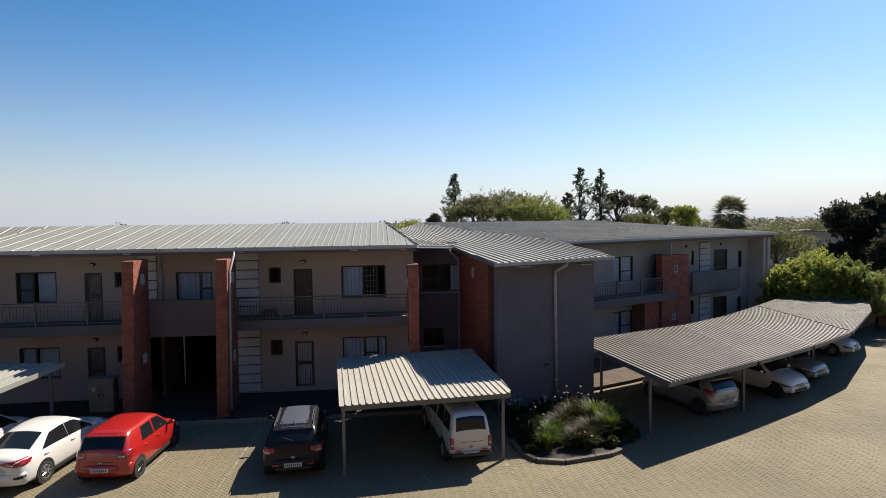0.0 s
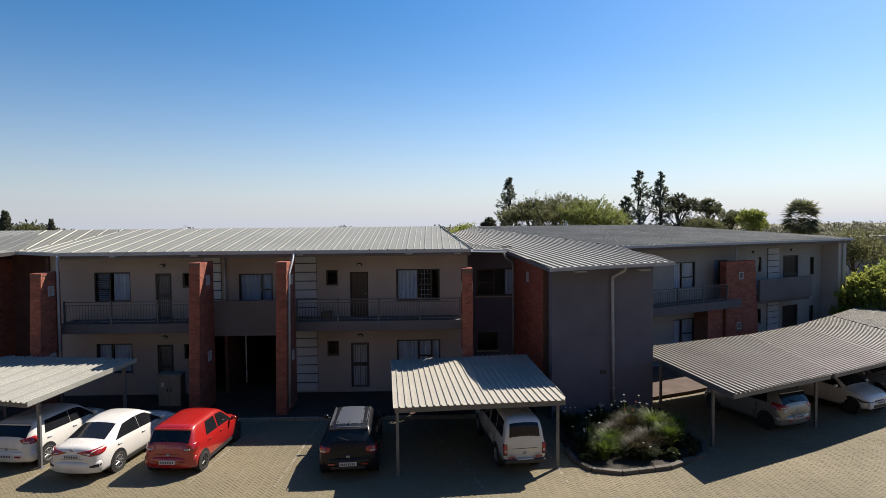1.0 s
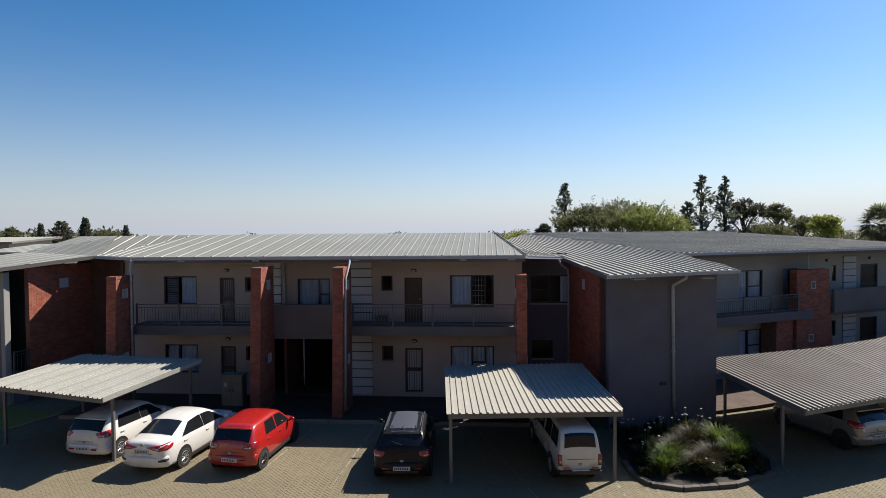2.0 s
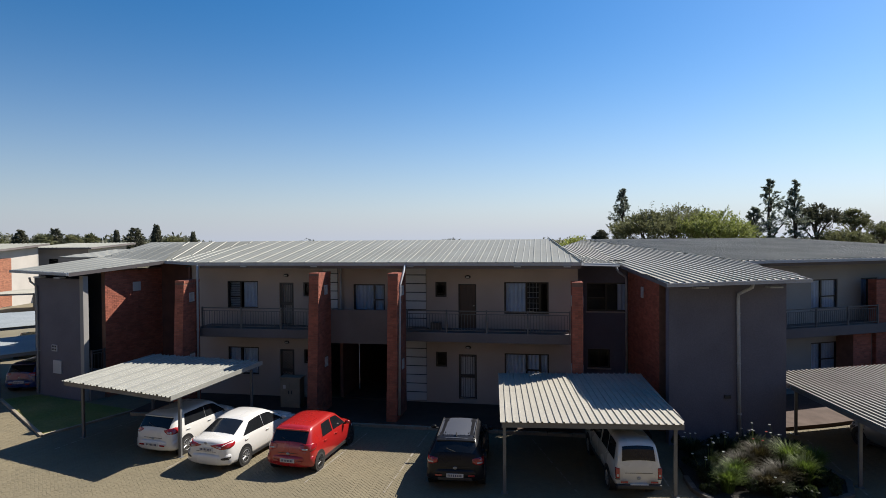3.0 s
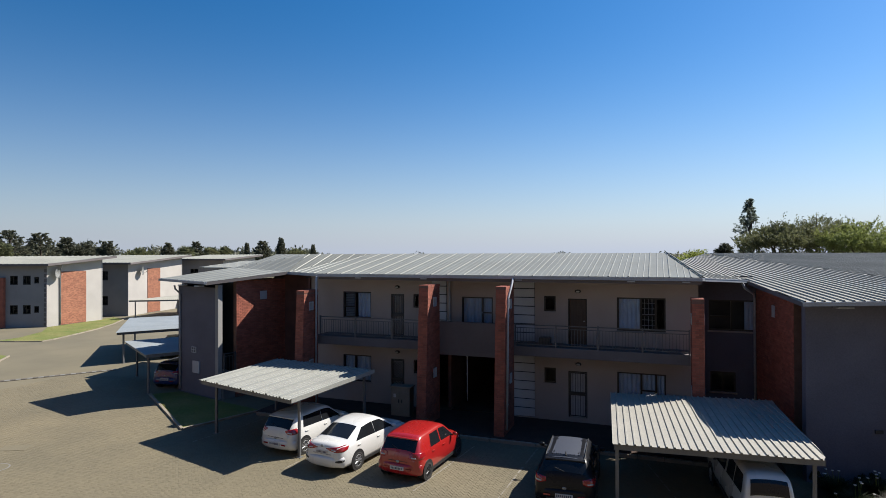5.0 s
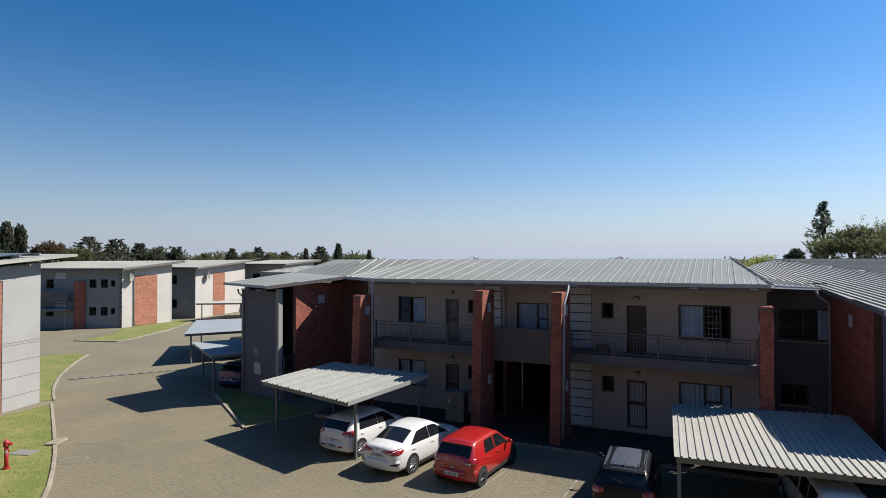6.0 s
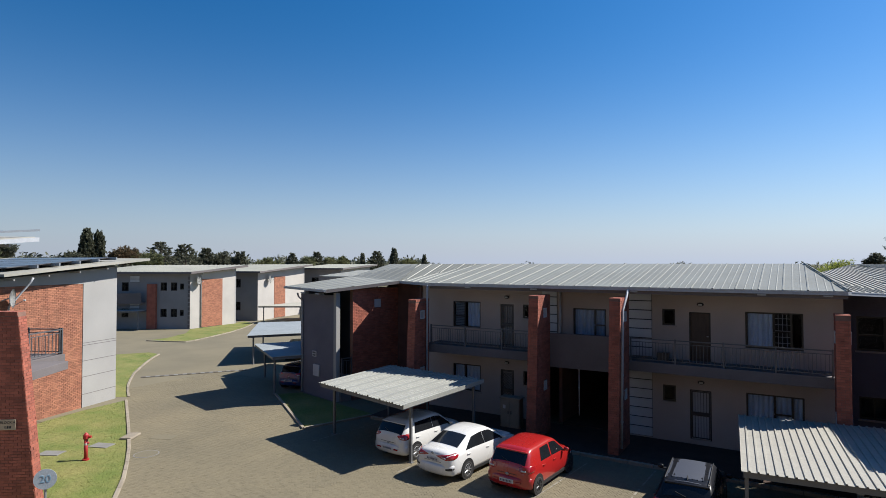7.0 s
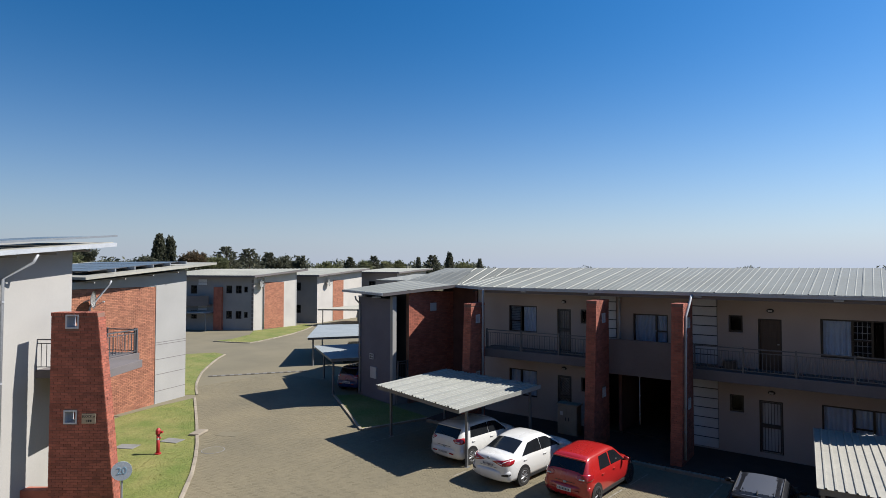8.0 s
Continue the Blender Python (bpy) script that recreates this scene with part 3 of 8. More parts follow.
def pier(parent, name, x, y, ang, top_w, base_w, th, h, holes, seed, material=None, label="", sides=(1, 0), batter="front"):
    """A battered brick pier: its long face runs at ang from (x, y); the far end of that run leans in with height."""
    material = material or BRICK
    m = pose(x, y, 0, 0, 0, ang)
    right = lambda z: base_w + (top_w - base_w) * z / h
    pts = [(0, 0), (base_w, 0), (base_w, th), (0, th)]
    # mortar core with square openings through it
    bm = bmesh.new()
    cuts = sorted({0.0, h - 0.02, *[v for o in holes for v in o[2:4]]})
    for z0, z1 in zip(cuts, cuts[1:]):
        spans = [(0.0, None)]
        for o in holes:
            if o[2] <= z0 and o[3] >= z1:
                spans = [(0.0, o[0]), (o[1], None)]
        for a, b in spans:
            b0, b1 = (b, b) if b is not None else (right(z0), right(z1))
            q = [bm.verts.new(p) for p in ((a, 0, z0), (b0, 0, z0), (b0, th, z0), (a, th, z0), (a, 0, z1), (b1, 0, z1), (b1, th, z1), (a, th, z1))]
            for f in ((0, 1, 5, 4), (1, 2, 6, 5), (2, 3, 7, 6), (3, 0, 4, 7), (4, 5, 6, 7), (3, 2, 1, 0)):
                bm.faces.new([q[i] for i in f])
    core = part(name, bm, MORTAR, parent, label, m=m)
    c, s = math.cos(radians(ang)), math.sin(radians(ang))
    spots = brick_spots(lambda z: 0.0, right, 0.005, h - 0.12, holes)
    brick_stuff("brickwork", spots, (x, y, 0), ang, material, core, seed=seed)
    back = brick_spots(lambda z: base_w - right(z), lambda z: base_w, 0.005, h - 0.12, [(base_w - o[1], base_w - o[0], o[2], o[3]) for o in holes])
    brick_stuff("brickwork", back, (x + c * base_w - s * th, y + s * base_w + c * th, 0), ang + 180, material, core, seed=seed + 1)
    # leaning end, course by course
    rows = brick_spots(lambda z: 0.0, lambda z: th, 0.005, h - 0.12)
    rng = np.random.default_rng(seed)
    for end in (1, 0):
        bm = bmesh.new()
        for u, z, ln in rows:
            e = right(z + 0.04) if end else 0.0
            out = 0.012 + rng.uniform(-0.004, 0.004)
            a, b = (e - 0.03, e + out) if end else (e - out, e + 0.03)
            box(bm, a, u, z, b, u + ln, z + BRICK_H)
        o = part("brickwork", bm, material, core, m=m)
        tagged(o, kind="stuff")
    # soldier course on top
    bm = bmesh.new()
    n = int((top_w + 0.03) / (BRICK_H + JOINT))
    for i in range(n):
        u = -0.015 + i * (top_w + 0.03) / n
        box(bm, u, -0.018, h - 0.12, u + BRICK_H, th + 0.018, h + rng.uniform(-0.004, 0.004))
    tagged(part("brickwork", bm, material, core, m=m), kind="stuff")
    for o in holes:
        bm = bmesh.new()
        t = 0.045
        for a in ((o[0], o[2], o[1], o[2] + t), (o[0], o[3] - t, o[1], o[3]), (o[0], o[2] + t, o[0] + t, o[3] - t), (o[1] - t, o[2] + t, o[1], o[3] - t)):
            box(bm, a[0], -0.03, a[1], a[2], th + 0.03, a[3])
        part("opening_frame", bm, PANEL_WHITE, core, m=m)
    return core


# ---------------------------------------------------------------- the main building
FF, FT = 3.13, 3.47        # floor to floor; first floor level
main_b = thing("apartment_building", (-6, 25.3, 0), "two-storey apartment building with grey plaster, brick piers and metal roof", "building")
MF = pose(0, 25.3, 0)
tops = []
for fl in (0, 1):
    dz = -FF * (1 - fl)
    tops += [(-4.67, -4.16, 4.88 + dz, 5.55 + dz), (-3.63, -2.83, FT + dz, 5.46 + dz), (-1.6, 0.32, 4.16 + dz, 5.56 + dz),
             (-14.74, -13.18, 4.25 + dz, 5.55 + dz), (-12.1, -11.4, FT + dz, 5.48 + dz), (-10.92, -10.4, 4.85 + dz, 5.5 + dz)]
tops += [(-8.48, -7.0, 4.2, 5.43), (-9.9, -6.15, 0.0, 2.9)]
part("front_wall", wall_bm(-16.6, 1.55, 0.0, 6.3, tops), PLASTER, main_b, "pale beige-grey plaster", m=MF)
L3 = ((0, 0.5, 0, 1), (0.5, 1, 0, 0.42), (0.5, 1, 0.42, 1))
for fl in (0, 1):
    dz = -FF * (1 - fl)
    window(main_b, MF, -4.67, -4.16, 4.88 + dz, 5.55 + dz, lights=((0, 1, 0, 1),))
    window(main_b, MF, -1.6, 0.32, 4.16 + dz, 5.56 + dz, lights=((0, 0.5, 0, 1), (0.5, 0.8, 0, 0.48), (0.5, 0.8, 0.48, 1), (0.8, 1, 0, 1)), curtain=((0.04, 0.48),) if fl else ((0.03, 0.49), (0.52, 0.97)), bars=fl == 1)
    window(main_b, MF, -14.74, -13.18, 4.25 + dz, 5.55 + dz, lights=((0, 0.42, 0, 0.42), (0, 0.42, 0.42, 1), (0.42, 1, 0, 1)), curtain=((0.5, 0.98),) if fl else ((0.05, 0.4), (0.46, 0.98)), blind=(0.05, 0.41) if fl else None)
    window(main_b, MF, -10.92, -10.4, 4.85 + dz, 5.5 + dz, lights=((0, 1, 0, 1),))
    door(main_b, MF, -3.63, -2.83, FT + dz, 5.46 + dz, gate="" if fl else "bars", leaf_mat=WOOD_DARK if fl else PANEL_WHITE)
    door(main_b, MF, -12.1, -11.4, FT + dz, 5.48 + dz, gate="bars" if fl else "lattice", leaf_mat=DOOR_PALE)
    wall_light(main_b, MF, -3.2, 5.78 + dz)
    wall_light(main_b, MF, -11.75, 5.82 + dz)
    cladding(main_b, MF, -6.0 - 0.02, -5.08, FT + 0.05 + dz if fl else 0.2, 6.25 + dz if fl else 2.95)
    if fl:
        cladding(main_b, MF, -9.95, -9.22, FT + 0.05, 6.3)
window(main_b, MF, -8.48, -7.0, 4.2, 5.43, lights=((0, 0.66, 0, 1), (0.66, 1, 0, 0.42), (0.66, 1, 0.42, 1)), curtain=((0.04, 0.64), (0.68, 0.96)))
# set-back bays beside the wings
MR = pose(0, 27.2, 0)
part("recess_wall", wall_bm(1.55, 4.2, 0.0, 6.2, [(2.07, 3.84, 4.1, 5.41), (2.12, 3.1, 1.5, 2.35)], y=0), PLASTER_DARK, main_b, "dark grey plaster", m=MR)
window(main_b, MR, 2.07, 3.84, 4.1, 5.41, lights=((0, 0.5, 0, 0.45), (0, 0.5, 0.45, 1), (0.5, 1, 0, 1)), curtain=((0.78, 0.97),))
window(main_b, MR, 2.12, 3.1, 1.5, 2.35, lights=((0, 0.5, 0, 1), (0.5, 1, 0, 1)))
part("spandrel", boxed(1.8, -0.02, 2.7, 4.0, -0.003, 4.02), PLASTER_DARK, main_b, m=MR)
part("recess_return", boxed(1.3, 25.56, 0, 1.54, 27.19, 6.4), PLASTER, main_b)
# left bay takes the dimmed brick, its shade being in the colour
part("recess_wall", wall_bm(-20.4, -16.61, 0.0, 6.4, (), y=0), BRICK_SHADED, main_b, m=pose(0, 27.4, 0))
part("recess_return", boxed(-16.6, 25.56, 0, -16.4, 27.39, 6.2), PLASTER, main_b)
part("brick_return", boxed(-16.74, 25.2, 0, -16.61, 27.38, 6.2), BRICK_SHADED, main_b)
# inner floors and rear walls keep the rooms dark; near-black tone paints in shade
part("inner_floor", boxed(-17.3, 25.56, 3.1, 1.29, 34, 3.3), UNLIT_ROOM, main_b)
part("inner_floor", boxed(1.291, 27.5, 3.1, 3.9, 34, 3.3), UNLIT_ROOM, main_b)
part("inner_ceiling", boxed(-17.1, 25.56, 6.16, 1.29, 33.95, 6.24), UNLIT_ROOM, main_b)
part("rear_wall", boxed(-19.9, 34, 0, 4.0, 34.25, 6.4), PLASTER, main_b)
part("inner_wall", boxed(-17.3, 28.2, 0.02, -9.26, 28.35, 6.4), UNLIT_ROOM, main_b)
part("inner_wall", boxed(-9.25, 28.2, 3.31, -6.2, 28.35, 6.4), UNLIT_ROOM, main_b)
part("inner_wall", boxed(-6.19, 28.2, 0.02, 3.9, 28.35, 6.4), UNLIT_ROOM, main_b)
# passage walls in dimmed brick, painted dark for the shade inside
part("passage_back", boxed(-9.09, 33.6, 0.15, -6.36, 33.8, 3.08), BRICK_SHADED, main_b)
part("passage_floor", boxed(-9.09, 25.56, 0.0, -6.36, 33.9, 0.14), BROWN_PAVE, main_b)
part("end_wall", boxed(4.01, 27.5, 0, 4.25, 34, 6.3), PLASTER, main_b)
part("end_wall", boxed(-20.2, 27.5, 0, -19.95, 34, 6.5), PLASTER, main_b)
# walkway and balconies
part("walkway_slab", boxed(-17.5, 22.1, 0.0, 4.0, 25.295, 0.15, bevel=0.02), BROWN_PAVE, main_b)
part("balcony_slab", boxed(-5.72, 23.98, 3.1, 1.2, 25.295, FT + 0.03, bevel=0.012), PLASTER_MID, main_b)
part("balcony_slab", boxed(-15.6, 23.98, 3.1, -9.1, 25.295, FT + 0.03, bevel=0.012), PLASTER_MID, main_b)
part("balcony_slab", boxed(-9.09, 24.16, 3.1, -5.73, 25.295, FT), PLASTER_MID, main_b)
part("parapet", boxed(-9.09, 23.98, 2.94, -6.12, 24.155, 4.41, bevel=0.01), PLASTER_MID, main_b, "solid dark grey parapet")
railing(main_b, pose(0, 24.05, 0), -5.7, 1.18, FT + 0.03, 4.43)
railing(main_b, pose(0, 24.05, 0), -15.3, -9.5, FT + 0.03, 4.43)
part("stair_wall", boxed(-6.35, 25.56, 0.15, -6.2, 33.9, 3.09), BRICK_SHADED, main_b)
part("stair_wall", boxed(-9.25, 25.56, 0.15, -9.1, 33.9, 3.09), BRICK_SHADED, main_b)
downpipe(main_b, [(-7.9, 24.3, 3.08), (-7.9, 24.3, 0.9)], 0.025)
bx = part("balcony_crate", boxed(-4.75, 24.5, FT + 0.035, -4.3, 24.9, FT + 0.36, bevel=0.02), DARK_METAL)
tagged(bx, "dark plastic crate standing on the balcony", "crate")
# brick piers
SQ = lambda a, b: ((a, a + 0.36, b, b + 0.4),)
for k, (x, top, base, y0, h) in enumerate(((-9.5, 1.35, 1.75, 24.0, 6.08), (-6.13, 1.35, 1.75, 24.0, 6.08), (1.2, 0.85, 0.95, 23.95, 5.72), (-15.75, 1.15, 1.45, 23.95, 5.72))):
    pier(main_b, "brick_pier", x, y0, -90, top, base, 0.4, h, SQ(0.42, h - 0.95) + SQ(0.42, 2.05), 10 + 3 * k, label="battered red face-brick pier with square openings")
downpipe(main_b, [(-5.66, 23.65, 6.36), (-5.66, 23.5, 6.2), (-5.68, 22.86, 5.62), (-5.68, 22.84, 5.4), (-5.68, 22.55, 0.35)])
downpipe(main_b, [(-15.25, 23.7, 6.36), (-15.25, 23.66, 6.1), (-15.25, 23.62, 0.3)])
downpipe(main_b, [(3.3, 26.6, 6.15), (3.4, 26.7, 5.95), (3.75, 26.85, 5.7), (3.78, 26.9, 5.5), (3.78, 26.9, 0.2)])
downpipe(main_b, [(-9.05, 25.22, 6.28), (-9.05, 25.22, 3.6)], 0.045)
# soffit brackets under the eave
for x in (-13.2, -9.9, -5.6, -1.1, 0.9):
    part("eave_bracket", boxed(x, 23.72, 6.28, x + 0.28, 23.86, 6.335, bevel=0.01), PIPE, main_b)

# roof of the middle: ribs fall to the front eave, both ends cut back towards the wings
part("roof", ribbed([(-15.2, 23.75, 6.49), (1.6, 23.75, 6.49), (0.4, 29.5, 7.42), (-15.2, 29.5, 7.42)], (0, 1), 0.76, rib=0.022, form=SEAMED), ROOF, main_b, "silver-grey ribbed metal roof sheet")
part("roof", ribbed([(-15.2, 23.75, 6.49), (-15.2, 29.5, 7.42), (-18.95, 26.65, 6.46)], (0, 1), 0.76, rib=0.022, form=SEAMED), ROOF, main_b)
part("roof", ribbed([(-15.2, 29.5, 7.42), (-19.6, 29.5, 7.4), (-18.95, 26.65, 6.46)], (0, 1), 0.76, rib=0.022, form=SEAMED), ROOF, main_b)
# strip added under the valley to stop sunlight leaking between the sheets
part("valley_flashing", prism([(-18.8, 26.72), (-19.42, 29.45), (-19.8, 29.45), (-19.2, 26.64)], [6.43, 7.32, 7.32, 6.41], [6.455, 7.345, 7.345, 6.435]), ROOF_DULL, main_b)
part("roof", prism([(-19.6, 29.52), (-4.0, 29.52), (-4.0, 35), (-20, 35)], [7.3, 7.3, 6.5, 6.5], [7.36, 7.38, 6.55, 6.55]), ROOF_GREY, main_b)
gutter(main_b, (-15.2, 23.78, 6.45), (1.6, 23.78, 6.45))
gutter(main_b, (-18.9, 26.65, 6.42), (-15.2, 23.78, 6.45))
gutter(main_b, (1.6, 23.78, 6.45), (3.45, 27.0, 6.26))
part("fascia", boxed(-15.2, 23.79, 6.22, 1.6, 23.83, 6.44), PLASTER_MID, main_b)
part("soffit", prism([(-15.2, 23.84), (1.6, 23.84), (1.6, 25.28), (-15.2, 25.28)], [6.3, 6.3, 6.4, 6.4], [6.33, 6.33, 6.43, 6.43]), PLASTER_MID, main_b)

# ---- right-hand wing, set a little askew
WR = pose(4.5, 21.6, 0, 0, 0, 9.7)
part("wing_wall", wall_bm(0.0, 4.2, 0.0, 5.78, th=0.3), PLASTER_DARK, main_b, "rough dark blue-grey plaster wall", m=WR)
part("wing_wall", boxed(3.9, 0.31, 0, 4.2, 6.0, 5.85), PLASTER_DARK, main_b, m=WR)
# near-black backing added so the gap beside the brick looks deeply shaded
part("wing_back", boxed(0.62, 1.2, 0, 3.9, 1.4, 5.9), UNLIT_ROOM, main_b, m=WR)
part("brick_wall", boxed(0.26, 1.6, 0, 0.5, 5.4, 5.95), MORTAR, main_b, "red face-brick side wall", m=WR)
w0 = WR @ Vector((0.26, 5.35, 0))
brick_stuff("brickwork", brick_spots(lambda z: 0.0, lambda z: 3.74, 0.16, 5.9, ((1.75, 2.05, 4.95, 5.4),)), tuple(w0), 9.7 - 90, BRICK, main_b, seed=41)
part("air_vent", boxed(0.225, 3.3, 4.95, 0.265, 3.6, 5.4, bevel=0.01), PANEL_WHITE, main_b, m=WR)
dp = [WR @ Vector(v) for v in ((2.75, -0.5, 5.85), (2.74, -0.46, 5.7), (2.44, -0.08, 5.42), (2.44, -0.07, 5.25), (2.5, -0.07, 0.1))]
downpipe(main_b, dp, 0.06)
part("tap_box", boxed(1.98, -0.06, 1.68, 2.2, -0.002, 1.8, bevel=0.01), DARK_METAL, main_b, m=WR)
for u in (0.75, 3.35):
    part("eave_bracket", boxed(u, -0.5, 5.66, u + 0.45, -0.15, 5.72, bevel=0.01), PIPE, main_b, m=WR)


def tilt_z(x, y):
    """Height of the right-hand wing's roof plane."""
    return 5.88 + 0.0233 * (x - 4.25) + 0.0638 * (y - 20.75)


def up(*pts):
    return [(x, y, tilt_z(x, y)) for x, y in pts]


RIB = (-0.155, 0.988)
V0, V1, R0, R1 = (1.6, 23.75, 6.49), (3.5, 27.1), (4.25, 20.75), (9.05, 21.35)
CC, FAR = (8.65, 27.3), (3.0, 43.5)
part("roof", ribbed(up(V1, R0, R1, CC, FAR), RIB, 0.27, rib=0.045), ROOF_GREY, main_b, "grey ribbed metal roof sheet")
part("roof", ribbed([V0, (*V1, tilt_z(*V1)), (0.4, 29.5, 6.84)], RIB, 0.27, rib=0.04), ROOF_GREY, main_b)
part("roof", ribbed([(*V1, tilt_z(*V1)), (*FAR, tilt_z(*FAR)), (0.4, 29.5, 6.84)], RIB, 0.27, rib=0.04), ROOF_GREY, main_b)
gutter(main_b, (*R0, tilt_z(*R0) - 0.03), (*R1, tilt_z(*R1) - 0.03), 0.1)
part("barge_board", prism([V1, R0, (R0[0] + 0.05, R0[1] + 0.02), (V1[0] + 0.05, V1[1] + 0.02)], [tilt_z(*V1) - 0.16, tilt_z(*R0) - 0.15, tilt_z(*R0) - 0.15, tilt_z(*V1) - 0.16], [tilt_z(*V1) - 0.015, tilt_z(*R0) - 0.015, tilt_z(*R0) - 0.015, tilt_z(*V1) - 0.015]), PLASTER_MID, main_b)
part("barge_board", prism([R1, CC, (CC[0] - 0.05, CC[1]), (R1[0] - 0.05, R1[1])], [tilt_z(*R1) - 0.13, 6.25, 6.25, tilt_z(*R1) - 0.13], [tilt_z(*R1) - 0.015, 6.38, 6.38, tilt_z(*R1) - 0.015]), PLASTER_MID, main_b)
part("valley_flashing", tube([(V0[0], V0[1], V0[2] + 0.05), (0.42, 29.4, 7.45)], 0.03, 6), ROOF, main_b)

# ---- left-hand wing
WL = pose(-24.48, 24.5, 0, 0, 0, -14.7)
part("wing_wall", wall_bm(-0.1, 3.35, 0.0, 5.7, th=0.3), PLASTER_DARK, main_b, "rough dark blue-grey plaster wall", m=WL)
part("wing_wall", boxed(-0.1, 0.31, 0, 0.2, 7.5, 5.9), PLASTER_DARK, main_b, m=WL)
part("wing_column", boxed(3.352, -0.04, 0, 3.6, 0.22, 5.86, bevel=0.015), PLASTER_GREY, main_b, "pale grey plaster column", m=WL)
part("wing_back", boxed(0.3, 1.2, 0, 3.3, 1.35, 5.9), UNLIT_ROOM, main_b, m=WL)
BL = pose(-20.46, 24.58, 0, 0, 0, 75.3)
part("brick_wall", boxed(-0.25, 0.0, 0, 3.6, 0.24, 6.1), MORTAR, main_b, "red face-brick side wall", m=BL)
brick_stuff("brickwork", brick_spots(lambda z: -0.24, lambda z: 3.55, 0.16, 6.05, ((1.22, 1.66, 4.98, 5.43),)), (-20.46, 24.58, 0), 75.3, BRICK, main_b, seed=47)
part("air_vent", boxed(1.22, -0.03, 4.98, 1.66, 0.02, 5.43, bevel=0.01), PANEL_WHITE, main_b, m=BL)
railing(main_b, BL @ pose(-0.95, 0.05, 0, 0, 0, 0), 0.0, 0.68, 1.35, 2.35, 0.14)
part("stair_flight", boxed(-0.95, 0.1, 0, -0.27, 1.4, 1.34), CONCRETE, main_b, m=BL)
downpipe(main_b, [WL @ Vector(v) for v in ((0.1, -0.35, 5.75), (0.1, -0.3, 5.55), (0.16, -0.07, 5.3), (0.16, -0.06, 0.1))], 0.05)
part("meter_box", boxed(1.22, -0.05, 2.2, 1.62, -0.002, 2.52, bevel=0.01), PANEL_WHITE, main_b, m=WL)
for a in (1.27, 1.45):
    for b in (2.25, 2.39):
        part("meter_window", boxed(a, -0.056, b, a + 0.12, -0.051, b + 0.09), TRIM, main_b, m=WL)
part("meter_box", boxed(1.34, -0.07, 1.15, 1.94, -0.002, 1.78, bevel=0.01), PANEL_WHITE, main_b, m=WL)
LA, LB, LC = (-25.3, 23.97, 6.13), (-21.1, 22.85, 6.05), (-18.98, 26.6, 6.47)
part("roof", ribbed([LA, LB, LC, (-24.0, 28.3, 6.6)], (0.254, 0.967), 0.76, rib=0.016, form=SEAMED), ROOF_DULL, main_b)
part("roof", ribbed([(-19.0, 26.62, 6.47), (-19.6, 29.5, 7.4), (-24.0, 28.32, 6.6)], (0.254, 0.967), 0.76, rib=0.016, form=SEAMED), ROOF_DULL, main_b)
part("roof", ribbed([(-19.6, 29.5, 7.4), (-23.4, 31.6, 7.4), (-24.0, 28.32, 6.6)], (0.254, 0.967), 0.76, rib=0.016, form=SEAMED), ROOF_DULL, main_b)
# rear wing behind
part("roof", ribbed([(-27.7, 29.3, 6.6), (-23.9, 29.0, 6.58), (-21.5, 35.5, 7.0), (-28.4, 34.6, 6.92)], (0.1, 1), 0.76, rib=0.016, form=SEAMED), ROOF_DULL, main_b)
part("roof_edge", tube([(-23.9, 29.0, 6.55), (-27.2, 29.26, 6.55), (-27.6, 29.45, 6.56), (-27.74, 29.9, 6.58), (-28.4, 34.6, 6.88)], 0.05, 6), ROOF_GREY, main_b)
part("rear_wall", prism([(-27.0, 30.3), (-23.6, 30.0), (-23.6, 30.25), (-27.0, 30.55)], 0, 6.4), PLASTER_DARK, main_b)
part("rear_wall", prism([(-27.0, 30.56), (-26.75, 30.56), (-27.3, 34.3), (-27.55, 34.3)], 0, 6.55), PLASTER_DARK, main_b)
gutter(main_b, (LA[0], LA[1], LA[2] - 0.03), (LB[0], LB[1], LB[2] - 0.03), 0.1)
part("barge_board", prism([LB[:2], LC[:2], (LC[0] - 0.06, LC[1] + 0.02), (LB[0] - 0.06, LB[1] + 0.02)], [5.88, 6.30, 6.30, 5.88], [6.035, 6.455, 6.455, 6.035]), PLASTER_MID, main_b)
for u in (1.1, 2.6):
    part("eave_bracket", boxed(u, -0.75, 5.78, u + 0.45, -0.45, 5.84, bevel=0.01), PIPE, main_b, m=WL)

# ---------------------------------------------------------------- the block beyond the right-hand wing
RA = 26.2
nb = Vector((-math.sin(radians(RA)), math.cos(radians(RA)), 0))
db = Vector((math.cos(radians(RA)), math.sin(radians(RA)), 0))
RO = Vector((8.65, 27.3, 0))
right_b = thing("apartment_building", RO + nb * 1.3, "shaded two-storey apartment block with metal roof behind carport", "building")
MW = Matrix.Translation(RO + nb * 1.3) @ Matrix.Rotation(radians(RA), 4, "Z")
MB = Matrix.Translation(RO + nb * 0.1) @ Matrix.Rotation(radians(RA), 4, "Z")
ro = []
for dz in (0, -FF):
    ro += [(5.6, 7.3, 3.86 + dz, 5.33 + dz), (8.85, 10.0, 3.86 + dz, 5.33 + dz), (12.75, 13.1, 4.5 + dz, 5.4 + dz), (15.2, 16.75, 3.2 + dz, 5.4 + dz), (18.0, 18.45, 4.1 + dz, 5.22 + dz)]
part("front_wall", wall_bm(0.0, 19.3, -0.1, 6.3, ro), PLASTER_GREY, right_b, "pale grey plaster", m=MW)
